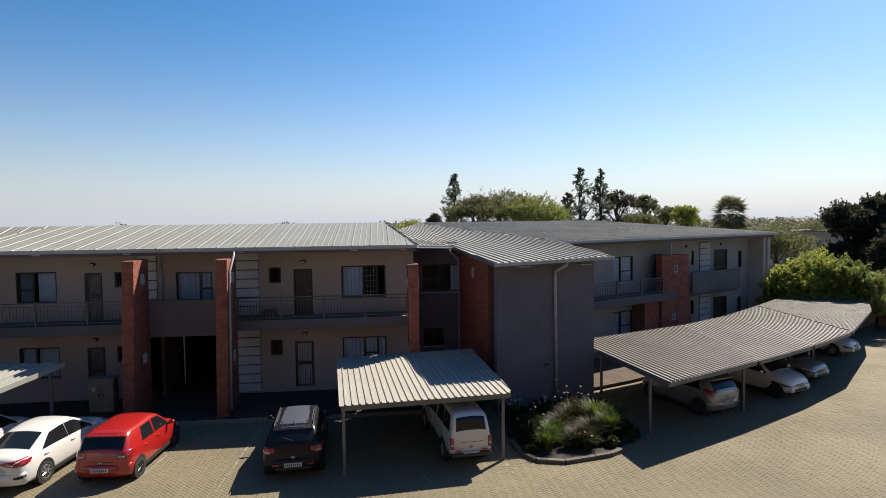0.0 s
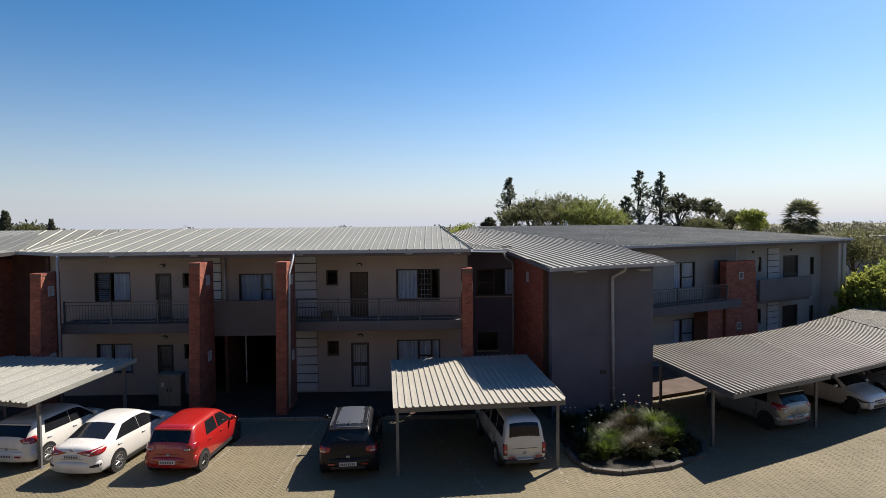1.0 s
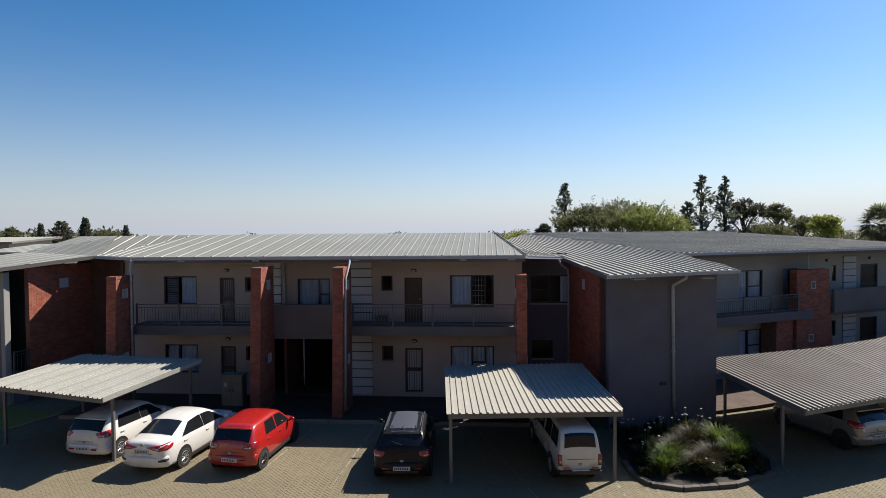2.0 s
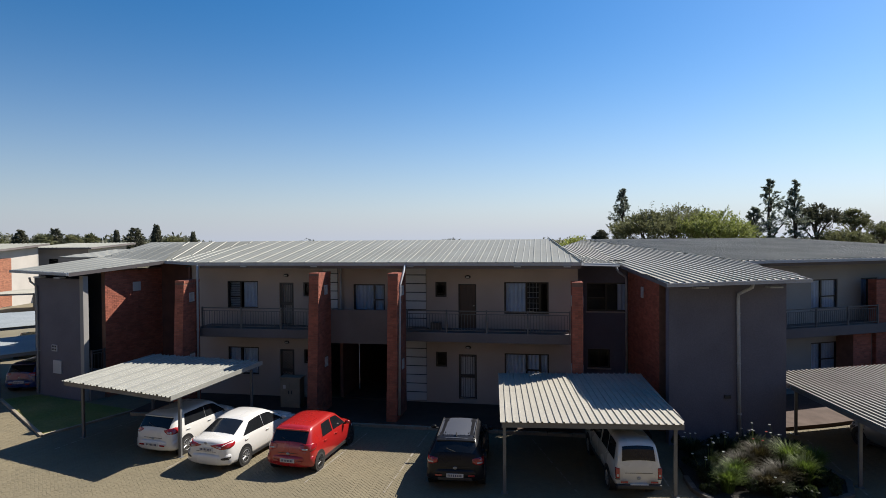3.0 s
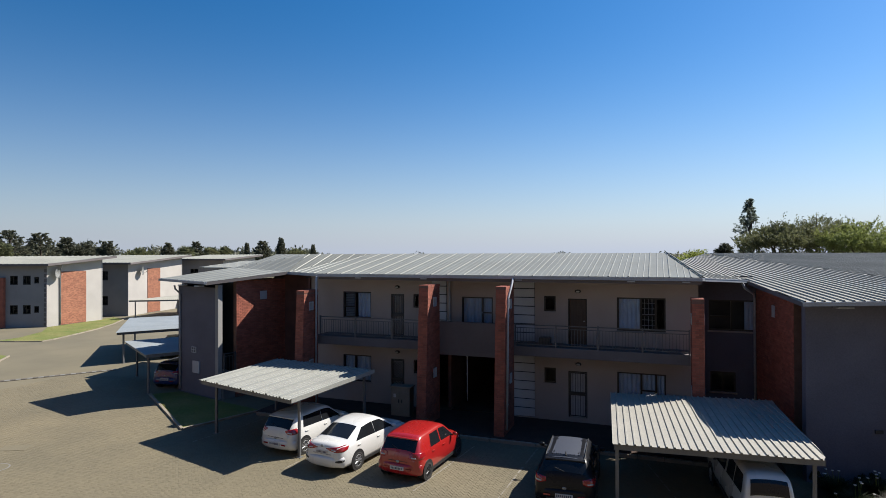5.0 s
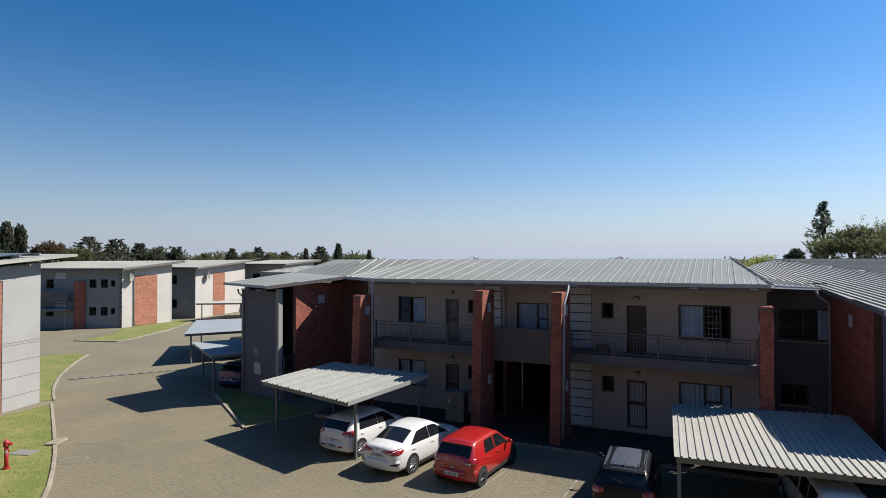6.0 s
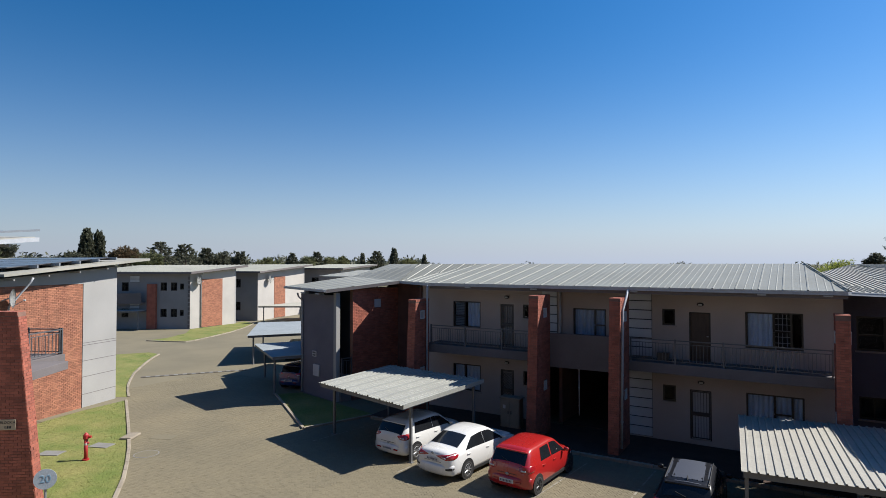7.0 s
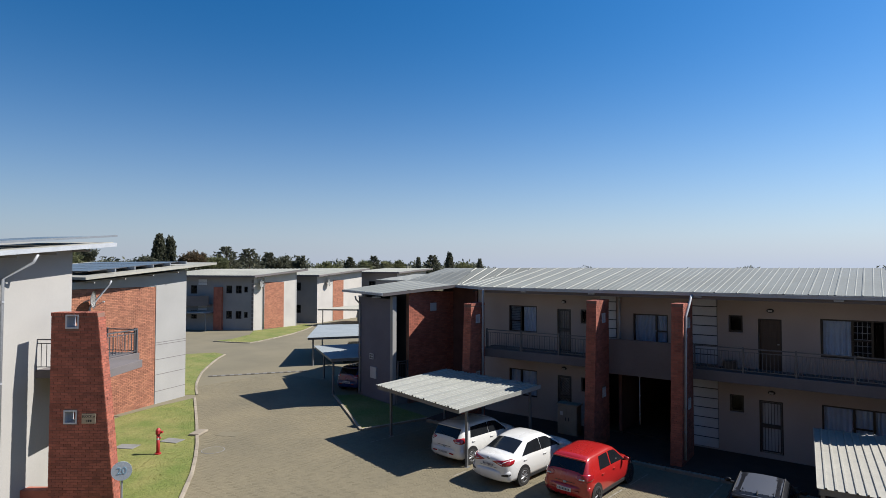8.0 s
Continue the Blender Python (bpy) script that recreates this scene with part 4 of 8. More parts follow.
for k, dz in enumerate((0, -FF)):
    window(right_b, MW, 5.6, 7.3, 3.86 + dz, 5.33 + dz, lights=((0, 0.4, 0, 1), (0.4, 1, 0, 0.42), (0.4, 1, 0.42, 1)), curtain=((0.02, 0.38), (0.5, 0.98)))
    window(right_b, MW, 8.85, 10.0, 3.86 + dz, 5.33 + dz, curtain=((0.02, 0.45),))
    window(right_b, MW, 12.75, 13.1, 4.5 + dz, 5.4 + dz, lights=((0, 1, 0, 1),))
    window(right_b, MW, 18.0, 18.45, 4.1 + dz, 5.22 + dz, lights=((0, 1, 0, 1),))
    door(right_b, MW, 15.2, 16.75, 3.2 + dz, 5.4 + dz, gate="lattice")
    cladding(right_b, MW, 13.65, 14.75, 3.25 + dz, 5.9 + dz)
    wall_light(right_b, MW, 12.3, 5.7 + dz)
    wall_light(right_b, MW, 16.0, 5.75 + dz)
part("inner_wall", boxed(0.3, 3.0, 0, 19.0, 3.15, 6.2), UNLIT_ROOM, right_b, m=MW)
part("inner_floor", boxed(0.1, 0.26, 2.85, 19.2, 8.9, 3.05), UNLIT_ROOM, right_b, m=MW)
part("rear_wall", boxed(0.0, 9.0, -0.1, 19.3, 9.25, 6.3), PLASTER_GREY, right_b, m=MW)
part("end_wall", boxed(19.05, 0.26, -0.1, 19.3, 8.99, 6.3), PLASTER_GREY, right_b, m=MW)
# column whitened to carry the light on this end of the block
part("corner_column", boxed(19.31, -1.0, -0.1, 20.2, 0.6, 6.2, bevel=0.02), PLASTER_WHITE, right_b, m=MW)
part("walkway_slab", boxed(0.0, 0.0, -0.1, 19.3, 1.19, 0.05), CONCRETE, right_b, m=MB)
part("balcony_slab", boxed(0.6, 0.0, 2.75, 9.6, 1.19, 3.2, bevel=0.012), PLASTER_MID, right_b, m=MB)
part("balcony_slab", boxed(11.2, 0.16, 2.78, 16.2, 1.19, 3.1), PLASTER_MID, right_b, m=MB)
part("parapet", boxed(11.2, 0.0, 2.95, 16.2, 0.155, 4.2, bevel=0.01), PLASTER_MID, right_b, "solid grey parapet", m=MB)
railing(right_b, MB @ pose(0, 0.06, 0), 0.7, 8.5, 3.2, 4.1)
pp = MB @ Vector((8.5, 0.15, 0))
pier(right_b, "brick_pier", pp.x, pp.y, RA, 2.45, 2.9, 0.4, 5.32, SQ(1.05, 4.3) + SQ(0.9, 1.5), 71, label="battered red face-brick pier with square openings")
p2 = MB @ Vector((8.3, 1.0, 0))
brick_stuff("brickwork", brick_spots(lambda z: 0.0, lambda z: 1.15, 0.0, 2.7), tuple(MB @ Vector((7.2, 0.3, 0))), RA, BRICK, right_b, seed=75)
part("brick_return", boxed(7.2, 0.3, -0.1, 8.45, 1.19, 2.74), MORTAR, right_b, m=MB)
RE = (26.9, 36.3)
part("roof", ribbed([(*CC, 6.4), (*RE, 6.42), (19.6, 51.1, 7.33), (3.0, 43.5, 7.34)], (-0.4415, 0.897), 0.35, rib=0.045), ROOF_GREY, right_b, "grey ribbed metal roof sheet")
gutter(right_b, (*CC, 6.36), (*RE, 6.38))
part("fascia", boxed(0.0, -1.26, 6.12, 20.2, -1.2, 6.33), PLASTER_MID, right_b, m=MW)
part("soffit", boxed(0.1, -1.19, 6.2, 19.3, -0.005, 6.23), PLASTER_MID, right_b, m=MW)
downpipe(right_b, [MB @ Vector(v) for v in ((9.1, 0.0, 6.2), (9.15, 0.03, 5.9), (9.18, 0.05, 5.36))])
downpipe(right_b, [MW @ Vector(v) for v in ((19.7, -1.1, 6.15), (19.7, -1.06, 5.9), (19.7, -1.05, 0.0))])

# ---------------------------------------------------------------- the block across the lawn (gable end and stair)
near_b = thing("apartment_building", (-30.5, 14, 0), "sunlit pale grey and orange brick apartment block with solar panels", "building")
AW = pose(-31.35, 15.85, 0, 0, 0, 106.5)
AN = Matrix.Rotation(radians(106.5), 3, "Z")

part("gable_wall", prism([(AW @ Vector((a, b, 0)))[:2] for a, b in ((0.0, 0.0), (2.15, 0.0), (2.15, 9.0), (0.0, 9.0))], 0.0, [7.1, 7.3, 7.3, 7.1]), PLASTER_GREY, near_b, "sunlit pale grey plaster with grooves")
for z in (0.7, 1.6, 2.42, 3.22, 3.34):
    part("wall_groove", boxed(0.005, -0.004, z - 0.012, 2.148, 0.01, z + 0.012), PLASTER_MID, near_b, m=AW)
part("brick_panel", prism([(AW @ Vector((a, b, 0)))[:2] for a, b in ((-4.9, 0.04), (-0.004, 0.04), (-0.004, 5.0), (-4.9, 5.0))], 0.0, 6.4), MORTAR, near_b, "orange face-brick panel")
o = AW @ Vector((0, 0.04, 0))
brick_stuff("brickwork", brick_spots(lambda z: -4.9, lambda z: -0.02, 0.02, 6.38), tuple(o), 106.5, BRICK_ORANGE, near_b, proud=0.014, seed=91)
part("gable_wall", prism([(AW @ Vector((a, b, 0)))[:2] for a, b in ((-4.9, 0.0), (-0.004, 0.0), (-0.004, 5.0), (-4.9, 5.0))], 6.41, [6.72, 7.1, 7.1, 6.72]), PLASTER_GREY, near_b)
part("roof", prism([(AW @ Vector((a, b, 0)))[:2] for a, b in ((-4.75, -0.75), (3.75, -0.75), (3.75, 9.5), (-4.75, 9.5))], [6.86, 7.62, 7.7, 6.95], [6.98, 7.74, 7.82, 7.07]), ROOF_GREY, near_b)
for k in range(5):
    for j in range(3):
        a, b = -3.9 + 1.15 * k, 0.2 + 2.2 * j
        z = lambda u: 7.16 + 0.0894 * (u + 4.75)
        part("solar_panel", prism([(AW @ Vector((u, v, 0)))[:2] for u, v in ((a, b), (a + 1.05, b), (a + 1.05, b + 2.1), (a, b + 2.1))], [z(a), z(a + 1.05), z(a + 1.05), z(a)], [z(a) + 0.04, z(a + 1.05) + 0.04, z(a + 1.05) + 0.04, z(a) + 0.04]), SOLAR, near_b, "dark solar panel")
    part("mounting_rail", prism([(AW @ Vector((u, v, 0)))[:2] for u, v in ((a + 1.06, -0.3), (a + 1.13, -0.3), (a + 1.13, 6.8), (a + 1.06, 6.8))], [z(a + 1.06) - 0.1] * 4, [z(a + 1.06) + 0.05] * 4), STEEL, near_b)
for k in range(5):
    a = -4.2 + 1.7 * k
    part("eave_bracket", boxed(a, -0.6, 6.66 + 0.089 * (a + 4.5), a + 0.06, -0.002, 6.72 + 0.089 * (a + 4.5)), PLASTER_GREY, near_b, m=AW)
downpipe(near_b, [AW @ Vector(v) for v in ((-3.35, -0.7, 6.8), (-3.4, -0.62, 6.6), (-4.0, -0.1, 5.5), (-4.0, -0.08, 5.1), (-4.02, -0.07, 0.2))], 0.045)


def dish(parent, m, r=0.42):
    """A satellite dish on its arm, facing -y of m."""
    bm = bmesh.new()
    rings = []
    for i in range(6):
        a = r * i / 5
        rings.append([bm.verts.new((a * math.cos(t) * 0.9, -0.45 + 0.45 * (1 - (a / r) ** 2) * 0.3, a * math.sin(t))) for t in (2 * math.pi * k / 20 for k in range(20))] if i else [bm.verts.new((0, -0.315, 0))])
    for i in range(5):
        for k in range(20):
            if i == 0:
                bm.faces.new((rings[0][0], rings[1][k], rings[1][(k + 1) % 20]))
            else:
                bm.faces.new((rings[i][k], rings[i + 1][k], rings[i + 1][(k + 1) % 20], rings[i][(k + 1) % 20]))
    bmesh.ops.solidify(bm, geom=bm.faces[:], thickness=0.012)
    d = part("satellite_dish", bm, DISH, parent, "pale grey satellite dish", m=m, smooth=True)
    part("dish_arm", tube([(0, -0.3, 0), (0, -0.15, -0.05), (0, 0.0, -0.12)], 0.025, 8), STEEL, d, m=m)
    part("feed_arm", tube([(0, -0.4, -r * 0.9), (0, -0.85, -0.1)], 0.014, 6), STEEL, d, m=m)
    part("receiver", boxed(-0.04, -0.92, -0.13, 0.04, -0.82, -0.06, bevel=0.012), DISH, d, m=m)


dish(near_b, AW @ pose(-4.35, -0.1, 5.9, 0, 0, 35))

# the taller stair end nearer by, with its balcony and battered pier
NW = pose(-21.6, 6.76, 0, 0, 0, 120)
stair_b = thing("stair_block", (-22, 8, 0), "pale grey plaster stair block with brick pier and balcony", "building")
part("gable_wall", prism([(NW @ Vector((a, b, 0)))[:2] for a, b in ((-6.0, 0.0), (1.93, 0.0), (1.93, 5.0), (-6.0, 5.0))], 0.0, [7.5, 8.23, 8.23, 7.5]), PLASTER_GABLE, stair_b, "sunlit off-white plaster")
part("roof", prism([(NW @ Vector((a, b, 0)))[:2] for a, b in ((-6.5, -0.75), (3.0, -0.75), (3.0, 6.0), (-6.5, 6.0))], [7.42, 8.28, 8.34, 7.48], [7.52, 8.38, 8.44, 7.58]), ROOF_GREY, stair_b)
part("gutter", prism([(NW @ Vector((a, b, 0)))[:2] for a, b in ((-6.5, -0.86), (3.05, -0.86), (3.05, -0.76), (-6.5, -0.76))], [7.36, 8.22, 8.22, 7.36], [7.5, 8.36, 8.36, 7.5]), PIPE, stair_b)
for k in range(4):
    a = -2.6 + 1.5 * k
    part("eave_bracket", boxed(a, -0.7, 7.5 + 0.09 * (a + 3.6), a + 0.06, -0.002, 7.57 + 0.09 * (a + 3.6)), PLASTER_GREY, stair_b, m=NW)
for k in range(3):
    a = -2.3 + 1.55 * k
    z = lambda u: 7.72 + 0.0905 * (u + 6.5)
    part("solar_panel", prism([(NW @ Vector((u, v, 0)))[:2] for u, v in ((a, -0.5), (a + 1.45, -0.5), (a + 1.45, 1.4), (a, 1.4))], [z(a), z(a + 1.45), z(a + 1.45), z(a)], [z(a) + 0.04, z(a + 1.45) + 0.04, z(a + 1.45) + 0.04, z(a) + 0.04]), SOLAR, stair_b, "dark solar panel")
part("mounting_rail", prism([(NW @ Vector((u, v, 0)))[:2] for u, v in ((-2.5, -0.62), (3.4, -0.62), (3.4, -0.56), (-2.5, -0.56))], [z(-2.5) - 0.02, z(3.4) - 0.02, z(3.4) - 0.02, z(-2.5) - 0.02], [z(-2.5) + 0.05, z(3.4) + 0.05, z(3.4) + 0.05, z(-2.5) + 0.05]), STEEL, stair_b)
downpipe(stair_b, [NW @ Vector(v) for v in ((-0.45, -0.8, 7.85), (-0.5, -0.7, 7.6), (-0.95, -0.1, 7.1), (-0.95, -0.08, 0.1))], 0.045)
# pier square to the drive
PA = 36.65
pd = Vector((math.cos(radians(PA)), math.sin(radians(PA)), 0))
pq = Vector((-20.75, 7.2, 0))
NEAR_PIER = pier(stair_b, "brick_pier", pq.x, pq.y, PA, 1.44, 2.08, 0.38, 6.03, ((0.45, 0.87, 5.52, 5.96 - 0.0), (0.45, 0.87, 2.55, 2.98)), 101, label="battered dark red face-brick pier with square openings")
BF = Matrix.Translation(pq + Vector((0.15 * math.sin(radians(PA)), -0.15 * math.cos(radians(PA)), 0)) * -1) @ Matrix.Rotation(radians(PA), 4, "Z")
part("balcony_slab", boxed(-1.2, 0.45, 3.85, 1.45, 2.6, 4.12, bevel=0.012), PLASTER_MID, stair_b, m=BF)
railing(stair_b, BF @ pose(0, 0.5, 0), -1.1, -0.06, 4.12, 5.12, 0.16)
BS = Matrix.Translation((-22.5, 9.32, 0)) @ Matrix.Rotation(radians(117), 4, "Z")
part("balcony_slab", boxed(0.0, 0.0, 3.72, 2.16, 1.5, 4.05, bevel=0.012), PLASTER_MID, stair_b, "blue-grey balcony edge", m=BS)
railing(stair_b, BS @ pose(0, 0.06, 0), 0.1, 2.08, 4.05, 5.0, 0.16)
railing(stair_b, BS @ pose(2.1, 0.1, 0, 0, 0, 90), 0.05, 1.35, 4.05, 5.0, 0.16)
part("inner_pier", boxed(0.35, 0.3, 0, 0.75, 1.4, 3.71), BRICK, stair_b, m=BS)
part("planter_wall", boxed(-1.0, -0.05, 0, -0.02, 0.3, 0.45, bevel=0.01), BRICK, stair_b, m=BF)
pl = part("block_plaque", boxed(1.03, -0.045, 2.57, 1.47, -0.02, 2.88, bevel=0.006), PLAQUE, stair_b, "beige block name plaque", m=Matrix.Translation(pq) @ Matrix.Rotation(radians(PA), 4, "Z"))
PM = Matrix.Translation(pq) @ Matrix.Rotation(radians(PA), 4, "Z")
writing("plaque_text", "BLOCK A", 0.1, PM @ pose(1.25, -0.047, 2.79, 90, 0, 0), BLACK_INK, pl)
for k, w in ((-0.07, 0.02), (0.0, 0.05), (0.07, 0.045)):
    part("plaque_bar", boxed(1.25 + k - w / 2, -0.05, 2.62, 1.25 + k + w / 2, -0.046, 2.69), BLACK_INK, pl, m=PM)

# ---------------------------------------------------------------- farther blocks
def far_block(fx, fy, ang_front, len_front, ang_side, len_side, h0, h1, seed, brick_from, brick_to, with_windows):
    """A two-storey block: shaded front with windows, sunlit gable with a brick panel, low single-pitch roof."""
    b = thing("apartment_building", (fx, fy, 0), "distant two-storey apartment block with orange brick gable panel", "building", "far apartment blocks")
    df = Vector((math.cos(radians(ang_front)), math.sin(radians(ang_front)), 0))
    ds = Vector((math.cos(radians(ang_side)), math.sin(radians(ang_side)), 0))
    corner = Vector((fx, fy, 0))
    left = corner - df * len_front
    back = corner + ds * len_side
    FM = Matrix.Translation(left) @ Matrix.Rotation(radians(ang_front), 4, "Z")
    SM = Matrix.Translation(corner) @ Matrix.Rotation(radians(ang_side), 4, "Z")
    op = []
    for dz in (0, -3.0):
        for a, c, z0, z1 in with_windows:
            op.append((a, c, z0 + dz, z1 + dz))
    part("front_wall", wall_bm(0, len_front, 0, h0, op), PLASTER_FRONT_SHADE, b, "mid-grey plaster darkened for its shade", m=FM)
    for dz in (0, -3.0):
        for a, c, z0, z1 in with_windows:
            window(b, FM, a, c, z0 + dz, z1 + dz, lights=((0, 0.4, 0, 1), (0.4, 1, 0, 0.5), (0.4, 1, 0.5, 1)) if c - a > 0.5 else ((0, 1, 0, 1),), sill=False)
    part("inner_wall", boxed(0.3, 1.5, 0, len_front - 0.3, 1.6, h0 - 0.1), UNLIT_ROOM, b, m=FM)
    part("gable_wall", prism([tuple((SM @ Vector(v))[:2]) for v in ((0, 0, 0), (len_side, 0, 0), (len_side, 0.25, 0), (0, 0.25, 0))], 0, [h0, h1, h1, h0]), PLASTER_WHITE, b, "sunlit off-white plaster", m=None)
    pb = part("brick_panel", boxed(brick_from, -0.03, 0.05, brick_to, -0.002, 5.65), MORTAR, b, "orange face-brick panel", m=SM)
    brick_stuff("brickwork", brick_spots(lambda z: brick_from, lambda z: brick_to, 0.06, 5.6), tuple(SM @ Vector((0, -0.03, 0))), ang_side, BRICK_ORANGE, pb, seed=seed)
    rc = [left - df * 0.6, corner + df * 0.9 - ds * 0.9, back + df * 0.9 + ds * 1.0, left + ds * len_side - df * 0.6]
    rc[0] = rc[0] - ds * 0.8
    rz = [h0 + 0.05, h0 + 0.05, h1 + 0.2, h1 + 0.2]
    part("roof", ribbed([(*p[:2], z + 0.1) for p, z in zip(rc, rz)], ds[:2], 0.5), ROOF, b, "silver-grey ribbed metal roof")
    part("roof_edge", prism([p[:2] for p in rc], [z - 0.14 for z in rz], [z + 0.08 for z in rz]), PLASTER_MID, b)
    part("rear_wall", prism([tuple(p[:2]) for p in (back, back + ds * 0.2, left + ds * (len_side + 0.2), left + ds * len_side)], 0, h1), PLASTER_GREY, b)
    part("side_wall", prism([tuple(p[:2]) for p in (left, left + ds * len_side, left + ds * len_side + df * 0.2, left + df * 0.2)], 0, h0), PLASTER_GREY, b)
    return b, FM, SM


f1, f1m, f1s = far_block(-58.65, 41.2, 28.65, 11.5, 93.0, 6.4, 6.35, 6.95, 121, 1.5, 4.5, ((5.04 + 3, 5.78 + 3, 4.35, 5.28), (6.25 + 3, 6.98 + 3, 4.35, 5.28), (7.31 + 3, 7.76 + 3, 4.48, 5.16), (3.5, 4.3, 4.3, 5.3)))
dish(f1, f1s @ pose(0.7, -0.05, 5.5, 0, 0, 20), 0.55)
pf = f1m @ Vector((6.35, -0.35, 0))
part("brick_pier", boxed(6.65, -0.4, 0, 7.65, -0.004, 5.1, bevel=0.01), BRICK, f1, m=f1m)
part("parapet", boxed(0.2, -1.0, 2.9, 6.29, -0.85, 4.1), PLASTER_MID, f1, "solid grey parapet", m=f1m)
part("balcony_slab", boxed(0.2, -0.84, 2.9, 6.29, -0.004, 3.1), PLASTER_MID, f1, m=f1m)
for z in (5.5, 2.5):
    cladding(f1, f1m, 4.5, 5.6, z - 0.2, z + 0.55, 2)
for k in range(12):
    part("corner_block", boxed(11.25, -0.06, 0.1 + 0.5 * k, 11.5, -0.003, 0.45 + 0.5 * k, bevel=0.01), PLASTER_MID, f1, m=f1m)
downpipe(f1, [f1s @ Vector(v) for v in ((1.25, -0.6, 6.5), (1.3, -0.5, 6.3), (1.4, -0.08, 5.8), (1.42, -0.07, 0.1))], 0.07)
f2, f2m, f2s = far_block(-59.55, 51.67, 18.0, 8.5, 103.0, 11.0, 6.3, 7.0, 131, 3.6, 6.2, ((4.6, 6.0, 4.3, 5.4),))
window(f2, f2s @ pose(0, -0.06, 0), 4.4, 5.4, 4.4, 5.5, sill=False)
window(f2, f2s @ pose(0, -0.06, 0), 4.4, 5.4, 1.6, 2.7, sill=False)
dish(f2, f2s @ pose(1.9, -0.05, 5.4, 0, 0, 20), 0.55)
f3, f3m, f3s = far_block(-58.0, 66.0, 12.0, 7.0, 100.0, 9.0, 6.6, 7.0, 141, 2.0, 4.0, ((2.0, 3.2, 4.3, 5.3),))

# ---------------------------------------------------------------- carports
def carport(label, corners, along, posts, z=2.15, group="carports", mat_sheet=None, fascia=(), pitch=0.205, rib=0.036, form=((0, 0), (0.66, 0), (0.72, 1), (0.9, 1), (0.96, 0))):
    """A flat ribbed carport roof on steel posts and beams."""
    c = [Vector((x, y, zz)) for x, y, zz in corners]
    mid = sum(c, Vector()) / len(c)
    cp = thing("carport", (mid.x, mid.y, 0), label, "carport", group)
    part("roof_sheet", ribbed(corners, along, pitch, rib=rib, form=form), mat_sheet or CARPORT_SHEET, cp)
    n = len(c)
    for i in range(n):
        a, b = c[i], c[(i + 1) % n]
        d = (b - a).normalized()
        inn = (mid - (a + b) / 2)
        inn = (inn - d * inn.dot(d)).normalized()
        q = [a + inn * 0.06 + d * 0.06, b + inn * 0.06 - d * 0.06, b + inn * 0.12 - d * 0.12, a + inn * 0.12 + d * 0.12]
        part("beam", prism([p[:2] for p in q], [p.z - 0.17 for p in q], [p.z - 0.02 for p in q]), POST, cp)
    for i in fascia:
        a, b = c[i], c[(i + 1) % n]
        d = (b - a).normalized()
        out = Vector((d.y, -d.x, 0))
        if out.dot(mid - a) > 0:
            out = -out
        q = [a, b, b + out * 0.03, a + out * 0.03]
        part("fascia", prism([p[:2] for p in q], [p.z - 0.11 for p in q], [p.z + 0.05 for p in q]), CARPORT_SHEET, cp)
    for k in range(1, 4):
        a, b = c[0].lerp(c[3], k / 4), c[1].lerp(c[2], k / 4)
        d = (b - a).normalized()
        s = Vector((-d.y, d.x, 0)) * 0.03
        q = [a + d * 0.2 - s, b - d * 0.2 - s, b - d * 0.2 + s, a + d * 0.2 + s]
        part("purlin", prism([p[:2] for p in q], [p.z - 0.1 for p in q], [p.z - 0.02 for p in q]), POST, cp)
    for x, y in posts:
        zt = min(p.z for p in c)
        po = part("post", boxed(x - 0.045, y - 0.045, 0.0, x + 0.045, y + 0.045, zt - 0.03), POST, cp)
        part("base_plate", boxed(x - 0.1, y - 0.1, 0.0, x + 0.1, y + 0.1, 0.015), POST, po)
    return cp


SHEET_A = mat("carport_sheet_dull", (0.487, 0.465, 0.405), (0.409, 0.392, 0.342), 0.55, 0.1, scale=0.5, fine=10, bump=0.02, fleck=0.08)
SHEET_COOL = mat("carport_sheet_cool", (0.43, 0.47, 0.49), (0.36, 0.40, 0.42), 0.5, 0.1, scale=0.5, fine=10, bump=0.02, fleck=0.06)
SHEET_B = mat("carport_sheet_grey", (0.229, 0.221, 0.194), (0.180, 0.172, 0.154), 0.5, 0.15, scale=0.4, fine=9, bump=0.02, fleck=0.08)
Z = 2.15
carport("pale ribbed metal carport roof on grey steel posts", [(-1.19, 16.6, Z), (4.06, 17.12, Z), (3.8, 23.35, Z), (-1.7, 22.66, Z)], (-0.08, 1), [(-1.08, 16.85), (3.78, 17.3), (-1.5, 22.2), (3.6, 22.5)], fascia=(), mat_sheet=SHEET_A)
LAPPED = [(0.25 * k + u * 0.25, h * (1.0 if k < 3 else 1.5)) for k in range(4) for u, h in (((0, 0), (0.66, 0), (0.72, 1), (0.9, 1), (0.96, 0)) if k < 3 else ((0, 0), (0.36, 0), (0.44, 1), (0.9, 1), (0.98, 0)))]
carport("pale ribbed metal carport roof over white hatchback", [(-17.6, 18.62, 2.29), (-12.1, 17.15, 2.29), (-11.2, 21.75, 2.52), (-16.75, 22.6, 2.52)], (0.2, 1), [(-12.3, 17.95), (-17.2, 19.2), (-11.7, 21.8), (-16.7, 22.5)], fascia=(1,), pitch=0.76, form=LAPPED)
CB = [((9.25, 17.4), (8.62, 24.1)), ((13.95, 19.6), (14.9, 26.7)), ((17.8, 21.6), (18.6, 28.9)), ((21.55, 23.85), (22.4, 31.8)), ((27.26, 28.95), (24.9, 33.8)), ((30.35, 32.46), (27.54, 36.35))]
